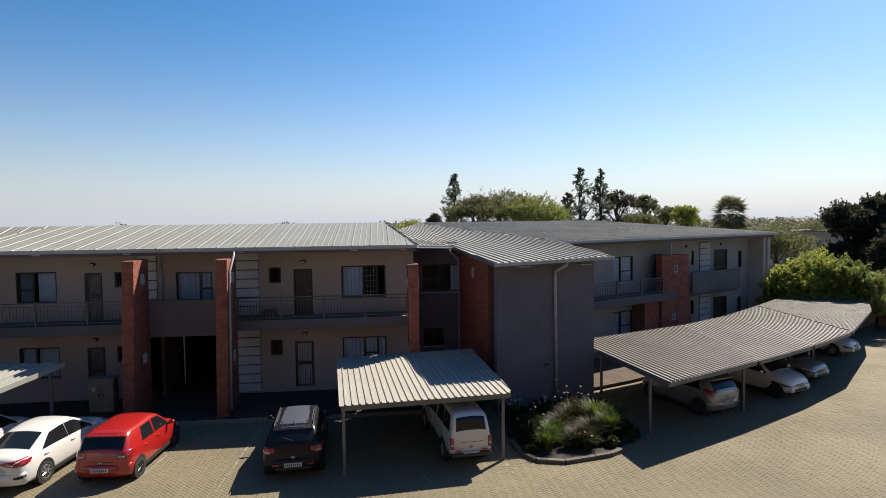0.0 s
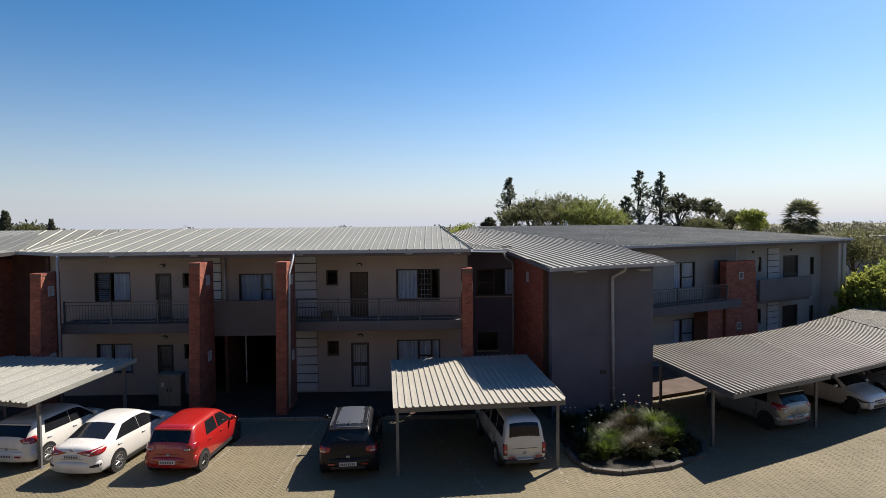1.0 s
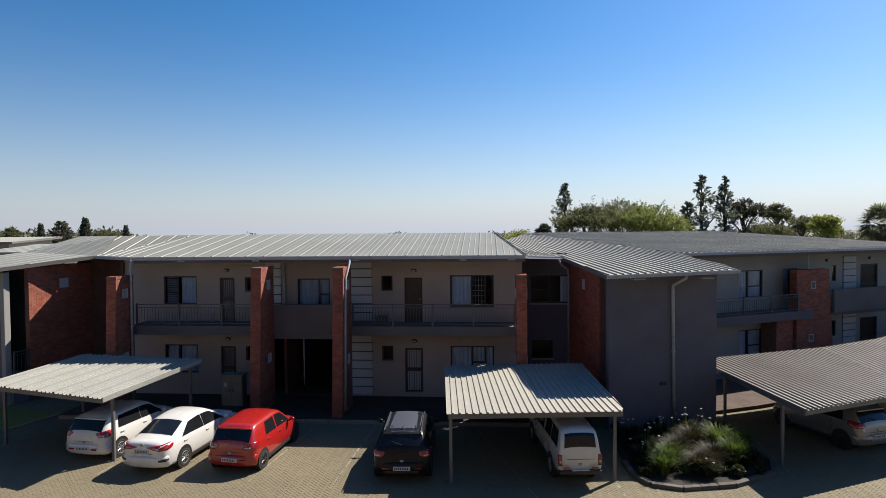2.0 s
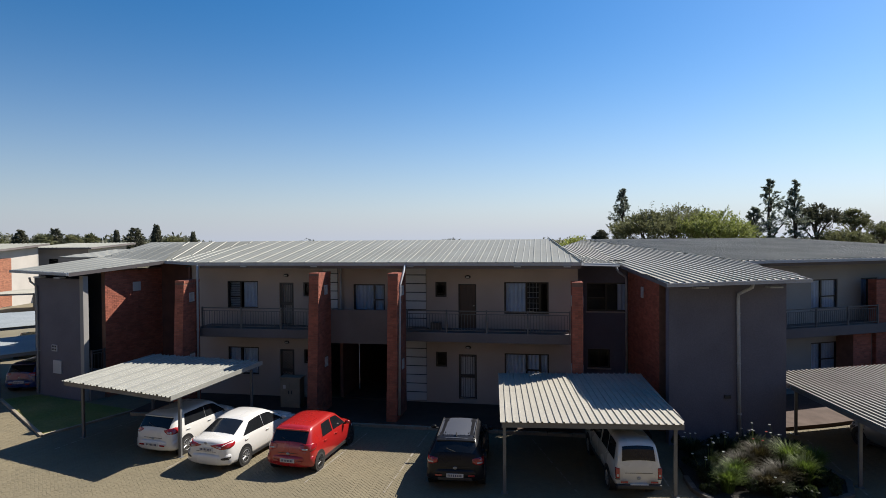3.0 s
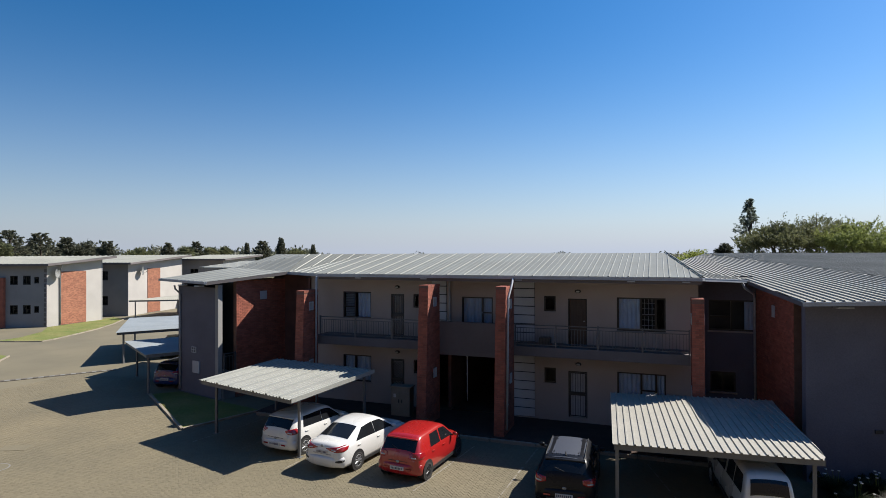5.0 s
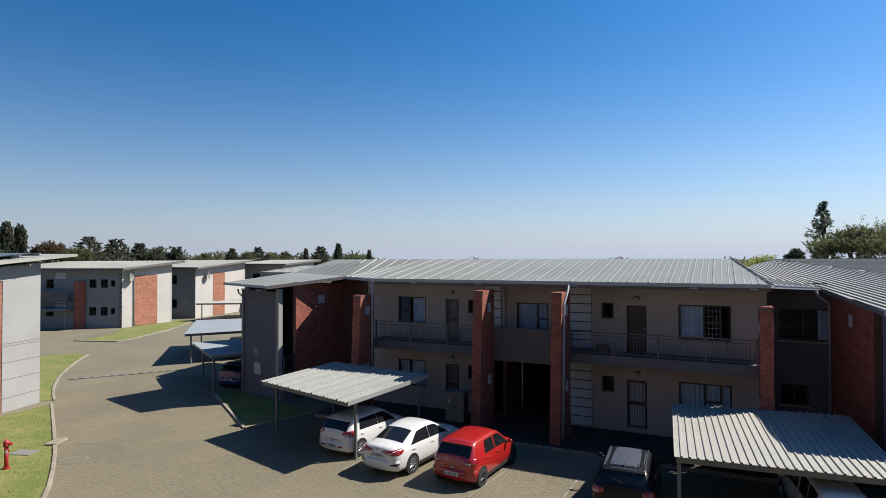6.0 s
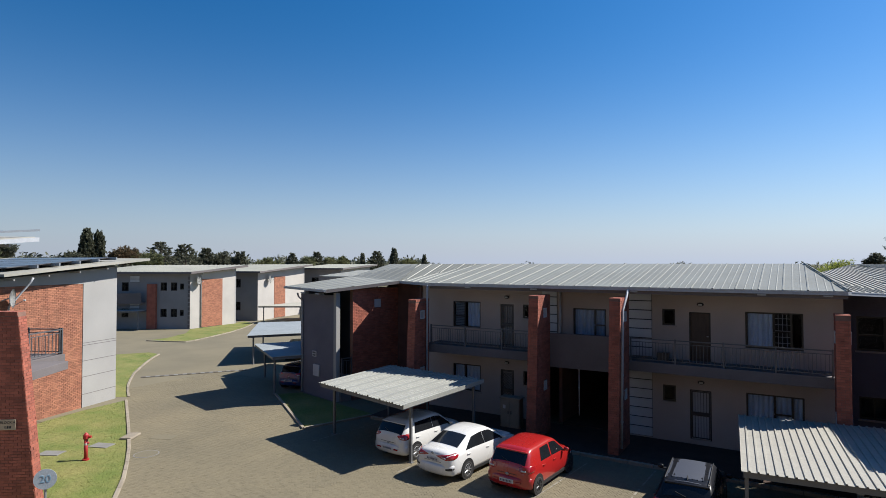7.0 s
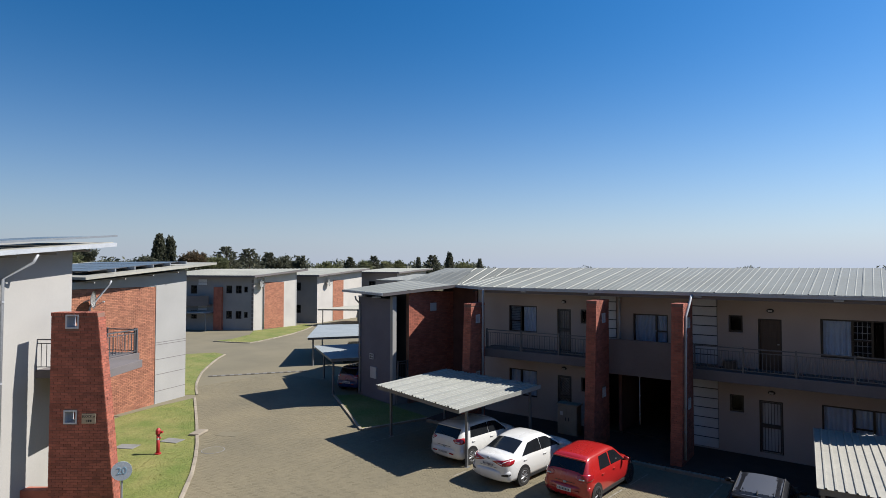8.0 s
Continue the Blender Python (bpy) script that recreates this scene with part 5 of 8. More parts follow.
PB = [[(9.31, 18.8), (9.4, 23.4)], [(13.9, 20.45), (14.6, 26.0)], [], [(20.6, 25.4), (21.0, 25.6)], [(24.7, 28.0)], [(27.5, 31.5)]]
for k in range(5):
    (a, b), (c, d) = CB[k], CB[k + 1]
    row = [(*a, Z), (*c, Z), (*d, Z), (*b, Z)] + ([(8.72, 22.35, Z)] if k == 0 else [])
    carport("grey ribbed metal carport roof in a curving row", row, (b[0] - a[0] + d[0] - c[0], b[1] - a[1] + d[1] - c[1]) if k else (-0.53, 4.95), PB[k] + (PB[5] if k == 4 else []), group="curving carport row", mat_sheet=SHEET_B, pitch=0.2, rib=0.05, form=((0, 0), (0.45, 0), (0.53, 1), (0.85, 1), (0.93, 0)))
carport("pale metal carport roof over blue car", [(-30.4, 26.1, Z), (-25.2, 22.9, Z), (-23.2, 26.0, Z), (-28.2, 29.4, Z)], (0.55, 0.83), [(-29.7, 26.4), (-25.4, 23.3), (-24.0, 26.2), (-28.0, 28.9)], mat_sheet=SHEET_COOL, rib=0.02)
carport("blue-grey metal carport roof along the drive", [(-34.2, 28.7, Z), (-31.0, 33.0, Z), (-37.0, 40.0, Z), (-41.0, 35.7, Z)], (0.6, 0.8), [(-34.2, 29.3), (-31.5, 33.0), (-37.0, 39.4), (-40.4, 35.7)], mat_sheet=SHEET_COOL, rib=0.02)
carport("distant carport roof beside white block", [(-56.6, 49.1, Z), (-52.0, 52.0, Z), (-53.5, 60.0, Z), (-57.8, 57.7, Z)], (-0.2, 1), [(-56.3, 49.8), (-52.4, 52.3), (-53.8, 59.4), (-57.5, 57.2)], mat_sheet=ROOF_GREY)
carport("distant carport roof beside grey block", [(-70.0, 33.6, Z), (-62.2, 37.2, Z), (-64.4, 41.8, Z), (-72.2, 38.2, Z)], (-0.45, 0.9), [(-62.5, 37.4), (-64.5, 41.4), (-69.6, 34.2), (-71.6, 38.0)], mat_sheet=SHEET_COOL)

# ---------------------------------------------------------------- ground
ground = part("ground", prism([(-2500, -1500), (2500, -1500), (2500, 3500), (-2500, 3500)], -1.2, -0.06), EARTH)
tagged(ground, "dry grassy ground reaching to the horizon", "ground", kind="structure")
pave = part("pavement", prism([(-80, -12), (60, -12), (60, 34), (33, 42), (10, 60), (-80, 75)], -0.059, -0.0055), PAVING)
tagged(pave, "sun-worn tan clay paving of the drive and parking court", "pavement", kind="structure")
PLASTER_WARM = mat("plaster_warm", (0.19, 0.14, 0.108), (0.155, 0.115, 0.09), 0.9, scale=0.6, fine=30, bump=0.1)
# sunlit here; the darkened brown carries the block's missing shade
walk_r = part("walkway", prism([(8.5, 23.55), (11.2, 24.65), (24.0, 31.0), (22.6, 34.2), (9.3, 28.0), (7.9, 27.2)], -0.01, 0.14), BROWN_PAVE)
tagged(walk_r, "brown paved walkway along the block, darkened as if shaded", "walkway", kind="structure")
# plain wall added unseen behind the viewpoint: blocks sky light, bounces some sun
back = part("wall_south", prism([(-13, -3.0), (30, -3.0), (30, -2.7), (-13, -2.7)], -0.05, 15.0), PLASTER_WARM)
tagged(back, "unseen brown wall added to block sky light", "wall", kind="structure")
def pavers(x0, x1, y0, y1, skip):
    """Herringbone of 200 x 100 clay pavers laid at 45 degrees: corner list of each."""
    u = 0.1
    c = math.cos(radians(45))
    out = []
    span = int((abs(x1 - x0) + abs(y1 - y0)) / u) + 8
    cx, cy = (x0 + x1) / 2, (y0 + y1) / 2
    i = np.arange(-span, span)
    a, b = np.meshgrid(i, i)
    a, b = a.ravel(), b.ravel()
    for w, h, ox, oy in ((2, 1, 0, 0), (1, 2, 2, -1)):
        px, py = (a + 2 * b + ox) * u, (a - 2 * b + oy) * u
        mx, my = px + w * u / 2, py + h * u / 2
        wx, wy = cx + (mx - my) * c, cy + (mx + my) * c
        k = (wx > x0) & (wx < x1) & (wy > y0) & (wy < y1)
        k &= ~skip(wx, wy)
        out.append(np.c_[px[k], py[k], np.full(k.sum(), w * u), np.full(k.sum(), h * u)])
    return np.concatenate(out), (cx, cy), c


def inside(poly, x, y):
    r = np.zeros(len(x), bool)
    for (ax, ay), (bx, by) in zip(poly, poly[1:] + poly[:1]):
        hit = ((ay > y) != (by > y)) & (x < (bx - ax) * (y - ay) / ((by - ay) or 1e-9) + ax)
        r ^= hit
    return r


LAWN_LOW = [(-14.6, 7.4), (-17.0, 9.25), (-18.3, 10.25), (-19.8, 11.4), (-21.3, 12.4), (-22.9, 13.4), (-25.6, 14.95), (-28.2, 16.4), (-31.0, 17.95), (-30.7, 15.6), (-30.2, 13.66), (-28.6, 11.0), (-23.0, 7.5)]
LAWN_HIGH = [(-31.7, 18.5), (-33.0, 19.2), (-34.7, 20.2), (-36.4, 21.35), (-38.2, 22.65), (-39.9, 24.1), (-41.6, 25.6), (-43.2, 27.1), (-44.4, 28.4), (-46.0, 28.5), (-47.2, 26.5), (-46.0, 22.0), (-33.0, 17.6)]
ISLAND = [(-53.2, 32.7), (-51.2, 33.3), (-49.2, 34.1), (-49.4, 35.2), (-50.3, 37.6), (-52.0, 41.5), (-54.3, 45.3), (-57.0, 48.9), (-60.0, 50.0), (-58.8, 45.4), (-58.3, 41.0), (-55.3, 38.4), (-53.4, 35.0)]
LAWN_WING = [(-25.2, 23.2), (-18.9, 19.05), (-17.6, 22.6), (-20.6, 23.3), (-24.2, 24.2)]
BED = [(4.36, 18.64), (4.4, 17.7), (4.76, 17.0), (5.58, 16.75), (7.15, 17.08), (8.7, 18.0), (9.1, 19.0), (8.75, 20.6), (8.6, 22.1), (4.6, 21.4), (4.4, 20.0)]


def skip(x, y):
    r = (y > 22.05) & (x < 4.3) & (x > -17.5)
    for p in (LAWN_LOW, LAWN_WING, BED):
        r |= inside(p, x, y)
    return r


def paver_arrays(rows, centre, c, seed=5):
    rng = np.random.default_rng(seed)
    n, g = len(rows), 0.0035
    top = rng.uniform(-0.0025, 0.0015, n)
    tilt = rng.uniform(-0.0012, 0.0012, (n, 2))
    v = np.zeros((n, 8, 3))
    k = 0
    for dz in (0, 1):
        for du, dv in ((0, 0), (1, 0), (1, 1), (0, 1)):
            px = rows[:, 0] + (rows[:, 2] - g if du else g) - (0.004 if dz else 0) * (1 if du else -1)
            py = rows[:, 1] + (rows[:, 3] - g if dv else g) - (0.004 if dz else 0) * (1 if dv else -1)
            v[:, k, 0] = centre[0] + (px - py) * c
            v[:, k, 1] = centre[1] + (px + py) * c
            v[:, k, 2] = (top + (du * 2 - 1) * tilt[:, 0] + (dv * 2 - 1) * tilt[:, 1]) if dz else -0.008
            k += 1
    f = np.array([[4, 5, 6, 7], [0, 1, 5, 4], [1, 2, 6, 5], [2, 3, 7, 6], [3, 0, 4, 7]])
    return v.reshape(-1, 3), (np.arange(n)[:, None, None] * 8 + f[None]).reshape(-1, 4)


def lawn(name, poly, label, seed, count):
    lw = part(name, prism(poly, -0.05, 0.035), LAWN)
    tagged(lw, label, "lawn", kind="structure")
    rng = np.random.default_rng(seed)
    xs, ys = np.array(poly).T
    x, y = rng.uniform(xs.min(), xs.max(), count * 2), rng.uniform(ys.min(), ys.max(), count * 2)
    k = inside(poly, x, y)
    x, y = x[k][:count], y[k][:count]
    n = len(x)
    a, h, w = rng.uniform(0, 6.283, n), rng.uniform(0.015, 0.045, n), rng.uniform(0.006, 0.014, n)
    lx, ly = rng.normal(0, 0.03, n), rng.normal(0, 0.03, n)
    v = np.zeros((n, 3, 3))
    v[:, 0] = np.c_[x - w * np.cos(a), y - w * np.sin(a), np.full(n, 0.03)]
    v[:, 1] = np.c_[x + w * np.cos(a), y + w * np.sin(a), np.full(n, 0.03)]
    v[:, 2] = np.c_[x + lx, y + ly, 0.03 + h]
    g = from_arrays("grass", v.reshape(-1, 3), np.arange(n * 3).reshape(-1, 3), BLADE)
    tagged(g, "short sun-bleached lawn grass blades", "grass", kind="stuff")


lawn("lawn", LAWN_LOW, "patchy green and straw lawn beside the drive", 3, 26000)
lawn("lawn", LAWN_HIGH, "green lawn strip along the curving drive", 4, 9000)
lawn("lawn", ISLAND, "green lawn strip before distant block", 5, 6000)
lawn("lawn", LAWN_WING, "small green lawn triangle by the wing", 6, 9000)
path = part("footpath", prism([(-30.2, 13.5), (-30.75, 15.6), (-31.05, 17.98), (-31.7, 18.45), (-32.9, 17.6), (-31.38, 15.9), (-30.6, 13.3)], -0.02, 0.03), PAVING)
tagged(path, "grey concrete path along the block", "path", kind="structure")
bed = part("plant_bed", prism(BED, -0.02, 0.09), SOIL)
tagged(bed, "dark soil of the kerbed plant bed", "plant bed", kind="structure")


KERB_BROWN = mat("brown_kerb", (0.147, 0.129, 0.109), (0.107, 0.093, 0.080), 0.9, scale=1.5, fine=35, bump=0.3, rand=0.1)


def kerb(points, label, w=0.13, h=0.08, piece=0.95, stone=None):
    """Kerb stones laid end to end along a line, each a stone of its own."""
    pts = [Vector((*p, 0)) for p in points]
    k = thing("kerb", pts[0], label, "kerb", kind="structure")
    for a, b in zip(pts, pts[1:]):
        n = max(round((b - a).length / piece), 1)
        for i in range(n):
            p, q = a.lerp(b, i / n), a.lerp(b, (i + 1) / n)
            d = (q - p)
            m = Matrix.Translation(p) @ Matrix.Rotation(math.atan2(d.y, d.x), 4, "Z")
            part("kerb_stone", boxed(0.006, -w / 2, -0.04, d.length - 0.006, w / 2, h + random.uniform(-0.006, 0.006), bevel=0.018), stone or KERB, k, m=m)
    return k


kerb(BED[:9], "low concrete kerb round the plant bed", 0.17, 0.12, 0.6, KERB_BROWN)
kerb(LAWN_LOW[:9], "pale concrete kerb between lawn and drive")
kerb(LAWN_HIGH[:9], "pale concrete kerb between lawn and drive")
kerb(ISLAND[:8], "pale concrete kerb of far lawn")
kerb(LAWN_WING[:3], "dark concrete kerb of small lawn")
kerb([(-17.4, 22.02), (-9.0, 22.02), (3.9, 22.02)], "concrete kerb before the shaded walkway", 0.14, 0.12)
storm = thing("kerb_inlet", (-24.2, 14.35, 0), "broken pale concrete storm inlet in the kerb", "kerb inlet")
part("inlet_slab", boxed(-0.42, -0.2, 0.0, 0.42, 0.3, 0.12, bevel=0.055), KERB, storm, m=pose(-24.25, 14.3, 0, 0, 0, 120))
for k, (x, y, r) in enumerate(((-24.15, 13.0, 20), (-24.85, 11.45, 30))):
    s = part("stepping_slab", boxed(-0.42, -0.28, 0.0, 0.42, 0.28, 0.06, bevel=0.012), CONCRETE, m=pose(x, y, 0.0, 0, 0, r))
    tagged(s, "pale concrete slab sunk in lawn", "slab", "lawn slabs")
mh = thing("manhole_cover", (-22.8, 14.1, 0), "round worn concrete manhole cover in paving", "manhole")
bm = bmesh.new()
bmesh.ops.create_cone(bm, cap_ends=True, segments=32, radius1=0.42, radius2=0.42, depth=0.012, matrix=pose(-21.7, 13.4, 0.003))
part("cover", bm, PAVING, mh)
bm = bmesh.new()
bmesh.ops.create_cone(bm, cap_ends=True, segments=32, radius1=0.46, radius2=0.46, depth=0.008, matrix=pose(-21.7, 13.4, 0.001))
part("cover_ring", bm, CONCRETE, mh)
dr = tagged(part("drain_cover", boxed(-0.5, -0.32, -0.005, 0.5, 0.32, 0.008, bevel=0.003), PAVING, m=pose(-23.2, 15.1, 0, 0, 0, 25)), "square worn drain cover in paving", "drain cover")

# speed hump of alternating blocks
hump = thing("speed_hump", (-34.6, 24.7, 0), "speed hump strip of alternating pale and dark blocks", "speed hump")
ha, hb = Vector((-36.5, 22.1, 0)), Vector((-32.7, 27.5, 0))
hd = hb - ha
hm = Matrix.Translation(ha) @ Matrix.Rotation(math.atan2(hd.y, hd.x), 4, "Z")
n = 24
for i in range(n):
    a = hd.length * i / n
    part("hump_block", boxed(a + 0.01, -0.17, 0.0, a + hd.length / n - 0.01, 0.17, 0.035, bevel=0.014), CONCRETE if i % 2 else KERB_BROWN, hump, m=hm)

# bay lines
for a, b in (((-7.2, 16.6), (-6.6, 21.6)), ((-0.35, 21.5), (1.4, 16.0)), ((3.85, 16.3), (3.5, 21.8)), ((-12.15, 16.9), (-11.6, 21.8)), ((-17.3, 18.0), (-16.6, 21.8)), ((-14.9, 18.0), (-14.4, 22.0)),
             ((-4.6, 16.3), (-4.3, 21.8)), ((12.0, 21.5), (12.95, 18.0)), ((17.2, 22.6), (17.75, 20.6)), ((20.9, 25.7), (22.1, 23.7)), ((24.9, 28.3), (26.0, 27.2)), ((9.6, 22.9), (9.2, 17.8))):
    a, b = Vector((*a, 0)), Vector((*b, 0))
    d = b - a
    bm, pos = bmesh.new(), 0.0
    while pos < d.length:
        ln = random.uniform(0.12, 0.7)
        w0 = random.uniform(0.018, 0.036)
        box(bm, pos, -w0, 0.0025, min(pos + ln, d.length), w0 * random.uniform(0.6, 1.0), 0.0055)
        pos += ln + random.choice((0.02, 0.05, 0.12, 0.35))
    s = part("parking_line", bm, LINE, m=Matrix.Translation(a) @ Matrix.Rotation(math.atan2(d.y, d.x), 4, "Z"))
    tagged(s, "worn white painted parking bay line", "parking line", "bay lines", "structure")

# ---------------------------------------------------------------- small things
cab = thing("utility_cabinet", (-10.8, 23.8, 0.15), "beige steel utility cabinet with two doors by brick pier", "cabinet")
part("cabinet_body", boxed(-11.28, 23.55, 0.15, -10.36, 24.0, 1.42, bevel=0.012), CABINET, cab)
part("cabinet_top", boxed(-11.33, 23.5, 1.425, -10.31, 24.03, 1.48, bevel=0.012), CABINET, cab)
for a, b in ((-11.25, -10.83), (-10.81, -10.39)):
    d = part("cabinet_door", boxed(a, 23.528, 0.2, b, 23.549, 1.38, bevel=0.005), CABINET, cab)
    hx = b - 0.06 if a < -11 else a + 0.06
    part("handle", boxed(hx - 0.018, 23.505, 0.75, hx + 0.018, 23.527, 0.9, bevel=0.004), TRIM, d)
part("warning_label", boxed(-11.14, 23.522, 0.98, -11.02, 23.527, 1.14), PLATE, cab)

hyd = thing("fire_hydrant", (-22.91, 11.75, 0.03), "slim red fire hydrant standing in lawn", "fire hydrant")
part("standpipe", tube([(-22.91, 11.75, 0.0), (-22.91, 11.75, 0.8)], 0.065, 12), HYDRANT, hyd, smooth=True)
part("base_flange", tube([(-22.91, 11.75, 0.03), (-22.91, 11.75, 0.09)], 0.12, 12), HYDRANT, hyd)
part("head", tube([(-22.91, 11.75, 0.8), (-22.91, 11.75, 0.84), (-22.91, 11.75, 0.98), (-22.91, 11.75, 1.06)], 0.1, 12, taper=[0.07, 0.1, 0.095, 0.03]), HYDRANT, hyd)
part("outlet", tube([(-22.91, 11.75, 0.9), (-22.76, 11.86, 0.9)], 0.05, 10), HYDRANT, hyd)
part("outlet", tube([(-22.91, 11.75, 0.72), (-22.82, 11.81, 0.66)], 0.035, 10), HYDRANT, hyd)
part("white_band", tube([(-22.91, 11.75, 0.6), (-22.91, 11.75, 0.67)], 0.069, 12), PLATE, hyd)

sg = thing("speed_sign", (-15.0, 6.8, 0), "round grey speed sign on steel pole", "road sign")
SM = pose(-15.0, 6.8, 2.42, 0, 0, 55)
part("pole", tube([(-15.0, 6.8, -0.05), (-15.0, 6.8, 2.3)], 0.025, 10), STEEL, sg)
bm = bmesh.new()
bmesh.ops.create_cone(bm, cap_ends=True, segments=40, radius1=0.235, radius2=0.235, depth=0.012, matrix=pose(0, -0.034, 0, 90, 0, 0))
disc = part("sign_disc", bm, SIGN_FACE, sg, m=SM)
writing("sign_number", "20", 0.24, SM @ pose(0, -0.043, -0.0, 90, 0, 0), SIGN_INK, disc)

# ---------------------------------------------------------------- cars
def band(bm, w, y0, bow, levels, depth, n=14):
    """A bumper: a band bowed in plan, rounded over the levels of (height, inset)."""
    rows = []
    for z, inset in levels:
        row = []
        for i in range(n + 1):
            u = -1 + 2 * i / n
            row.append(bm.verts.new((u * (w - max(inset, 0) * 0.5), y0 + inset + bow * abs(u) ** 3, z)))
        row.append(bm.verts.new((w - max(inset, 0) * 0.5, y0 + depth, z)))
        row.insert(0, bm.verts.new((-w + max(inset, 0) * 0.5, y0 + depth, z)))
        rows.append(row)
    for a, b in zip(rows, rows[1:]):
        for i in range(len(a) - 1):
            bm.faces.new((a[i], a[i + 1], b[i + 1], b[i]))
    bm.faces.new(rows[0][::-1])
    bm.faces.new(rows[-1])


# outlines of tail lamps: degrees from the rear towards the side, low and high edge
LAMPS = {"hatch": [(-6, 0.93, 0.965), (12, 0.84, 1.0), (40, 0.82, 1.03), (66, 0.86, 1.04), (80, 0.94, 1.02)],
         "round": [(-9, 0.83, 0.93), (4, 0.775, 0.985), (30, 0.765, 0.995), (58, 0.785, 0.98), (74, 0.84, 0.94)],
         "wide": [(-32, 0.88, 0.9), (-14, 0.83, 0.94), (12, 0.79, 0.97), (42, 0.8, 0.985), (64, 0.84, 0.98), (78, 0.92, 0.965)],
         "suv": [(0, 0.86, 0.98), (20, 0.8, 1.01), (48, 0.8, 1.02), (72, 0.88, 1.0)]}


def car(name, label, body, stations, wheelbase, wheel_r, doors, screens, width_scale=1.0, rim_mat=None, plate_z=0.55, lamp="hatch", roof_mat=None, kind="hatch", group="parked cars", stretch=1.0):
    """A parked car, nose towards +y, built from cross-sections.
    stations: rows of y, sill, belt, top, half width, half roof width."""
    rim_mat = rim_mat or RIM
    c = thing(name, (0, 0, 0), label, "car", group)
    st = np.array(stations, float)
    st[:, 0] *= stretch
    doors = [tuple(v * stretch for v in q) for q in doors]
    screens = [(q[0], q[1] * stretch, q[2] * stretch, q[3]) for q in screens]
    st[:, 4:] *= width_scale
    ys = np.linspace(st[0, 0], st[-1, 0], 64)
    ys = np.unique(np.concatenate([ys, st[[0, -1], 0] + np.array([0.03, -0.03])]))
    cols = [np.interp(ys, st[:, 0], st[:, k]) for k in range(1, 6)]
    ker = np.array([1, 2, 1]) / 4
    for k in range(5):
        for _ in range(2 if k != 2 else 3):
            cols[k][1:-1] = np.convolve(cols[k], ker, "valid")

    def at(y):
        return [np.interp(y, ys, q) for q in cols]

    def ring(y):
        zs, zb, zt, w, wr = at(y)
        mid = (zs + zb) / 2
        return [(0, zs), (w - 0.16, zs), (w - 0.04, zs + 0.06), (w - 0.005, zs + 0.16), (w, mid), (w - 0.012, zb - 0.1), (w - 0.045, zb),
                (wr + (w - 0.045 - wr) * 0.5, zb + (zt - 0.07 - zb) * 0.5), (wr, zt - 0.07), (wr - 0.05, zt - 0.02), (wr * 0.72, zt + 0.006), (wr * 0.36, zt + 0.022), (0, zt + 0.027)]
    bm = bmesh.new()
    rings = []
    for y in ys:
        h = ring(y)
        full = [(-x, z) for x, z in h[1:]] + [(x, z) for x, z in reversed(h[1:-1])]
        rings.append([bm.verts.new((x, y, z)) for x, z in full])
    m = len(rings[0])
    for a, b in zip(rings, rings[1:]):
        for i in range(m):
            bm.faces.new((a[i], a[(i + 1) % m], b[(i + 1) % m], b[i]))
    bm.faces.new(rings[0])
    bm.faces.new(rings[-1][::-1])
    skin = [BVHTree.FromBMesh(bm)]
    bo = part("body", bm, body, c, smooth=True)
    L0, L1 = st[0, 0], st[-1, 0]

    def side_pt(y, k, s, off=0.006):
        zs, zb, zt, w, wr = at(y)
        x = (w - 0.045) + (wr - (w - 0.045)) * k
        z = zb + (zt - 0.07 - zb) * k
        nx, nz = (zt - 0.07 - zb), ((w - 0.045) - wr)
        q = math.hypot(nx, nz) or 1
        return Vector((s * (x + off * nx / q), y, z + off * nz / q))
    def wrap(cols, s, end, off=0.008, rows=6, steps=3):
        """A panel that follows the body round a corner: columns of (degrees from the end towards the side, low, high)."""
        sg = -1 if end < 0 else 1
        pivot = Vector((s * (st[:, 4].max() - 0.35), (L0 if end < 0 else L1) - sg * 0.5, 0))
        th = [q[0] for q in cols]
        fine = np.interp(np.linspace(0, len(cols) - 1, (len(cols) - 1) * steps + 1), range(len(cols)), th)
        bm, grid = bmesh.new(), []
        for a in fine:
            lo, hi = np.interp(a, th, [q[1] for q in cols]), np.interp(a, th, [q[2] for q in cols])
            d = Vector((s * math.sin(radians(a)), sg * math.cos(radians(a)), 0))
            col = []
            for k in range(rows + 1):
                z = lo + (hi - lo) * k / rows
                got = [h for h in (b.ray_cast(pivot + d * 3 + Vector((0, 0, z)), -d) for b in skin) if h[0] is not None]
                p = min(got, key=lambda h: h[3])[0] if got else pivot + d * 0.4 + Vector((0, 0, z))
                col.append(bm.verts.new(p + d * off))
            grid.append(col)
        for a, b in zip(grid, grid[1:]):
            for k in range(rows):
                bm.faces.new((a[k], b[k], b[k + 1], a[k + 1]))
        bmesh.ops.recalc_face_normals(bm, faces=bm.faces)
        bmesh.ops.solidify(bm, geom=bm.faces[:], thickness=0.02)
        return bm
    # side windows
    for s in (-1, 1):
        for (ya, yb, ta, tb) in doors:
            bm = bmesh.new()
            n = 10
            lo = [bm.verts.new(side_pt(ya + (yb - ya) * i / n, 0.06, s)) for i in range(n + 1)]
            hi = [bm.verts.new(side_pt(ya + ta + (yb - tb - ya - ta) * i / n, 0.93, s)) for i in range(n + 1)]
            for i in range(n):
                bm.faces.new((lo[i], lo[i + 1], hi[i + 1], hi[i]))
            part("side_window", bm, CAR_GLASS, c, smooth=True)
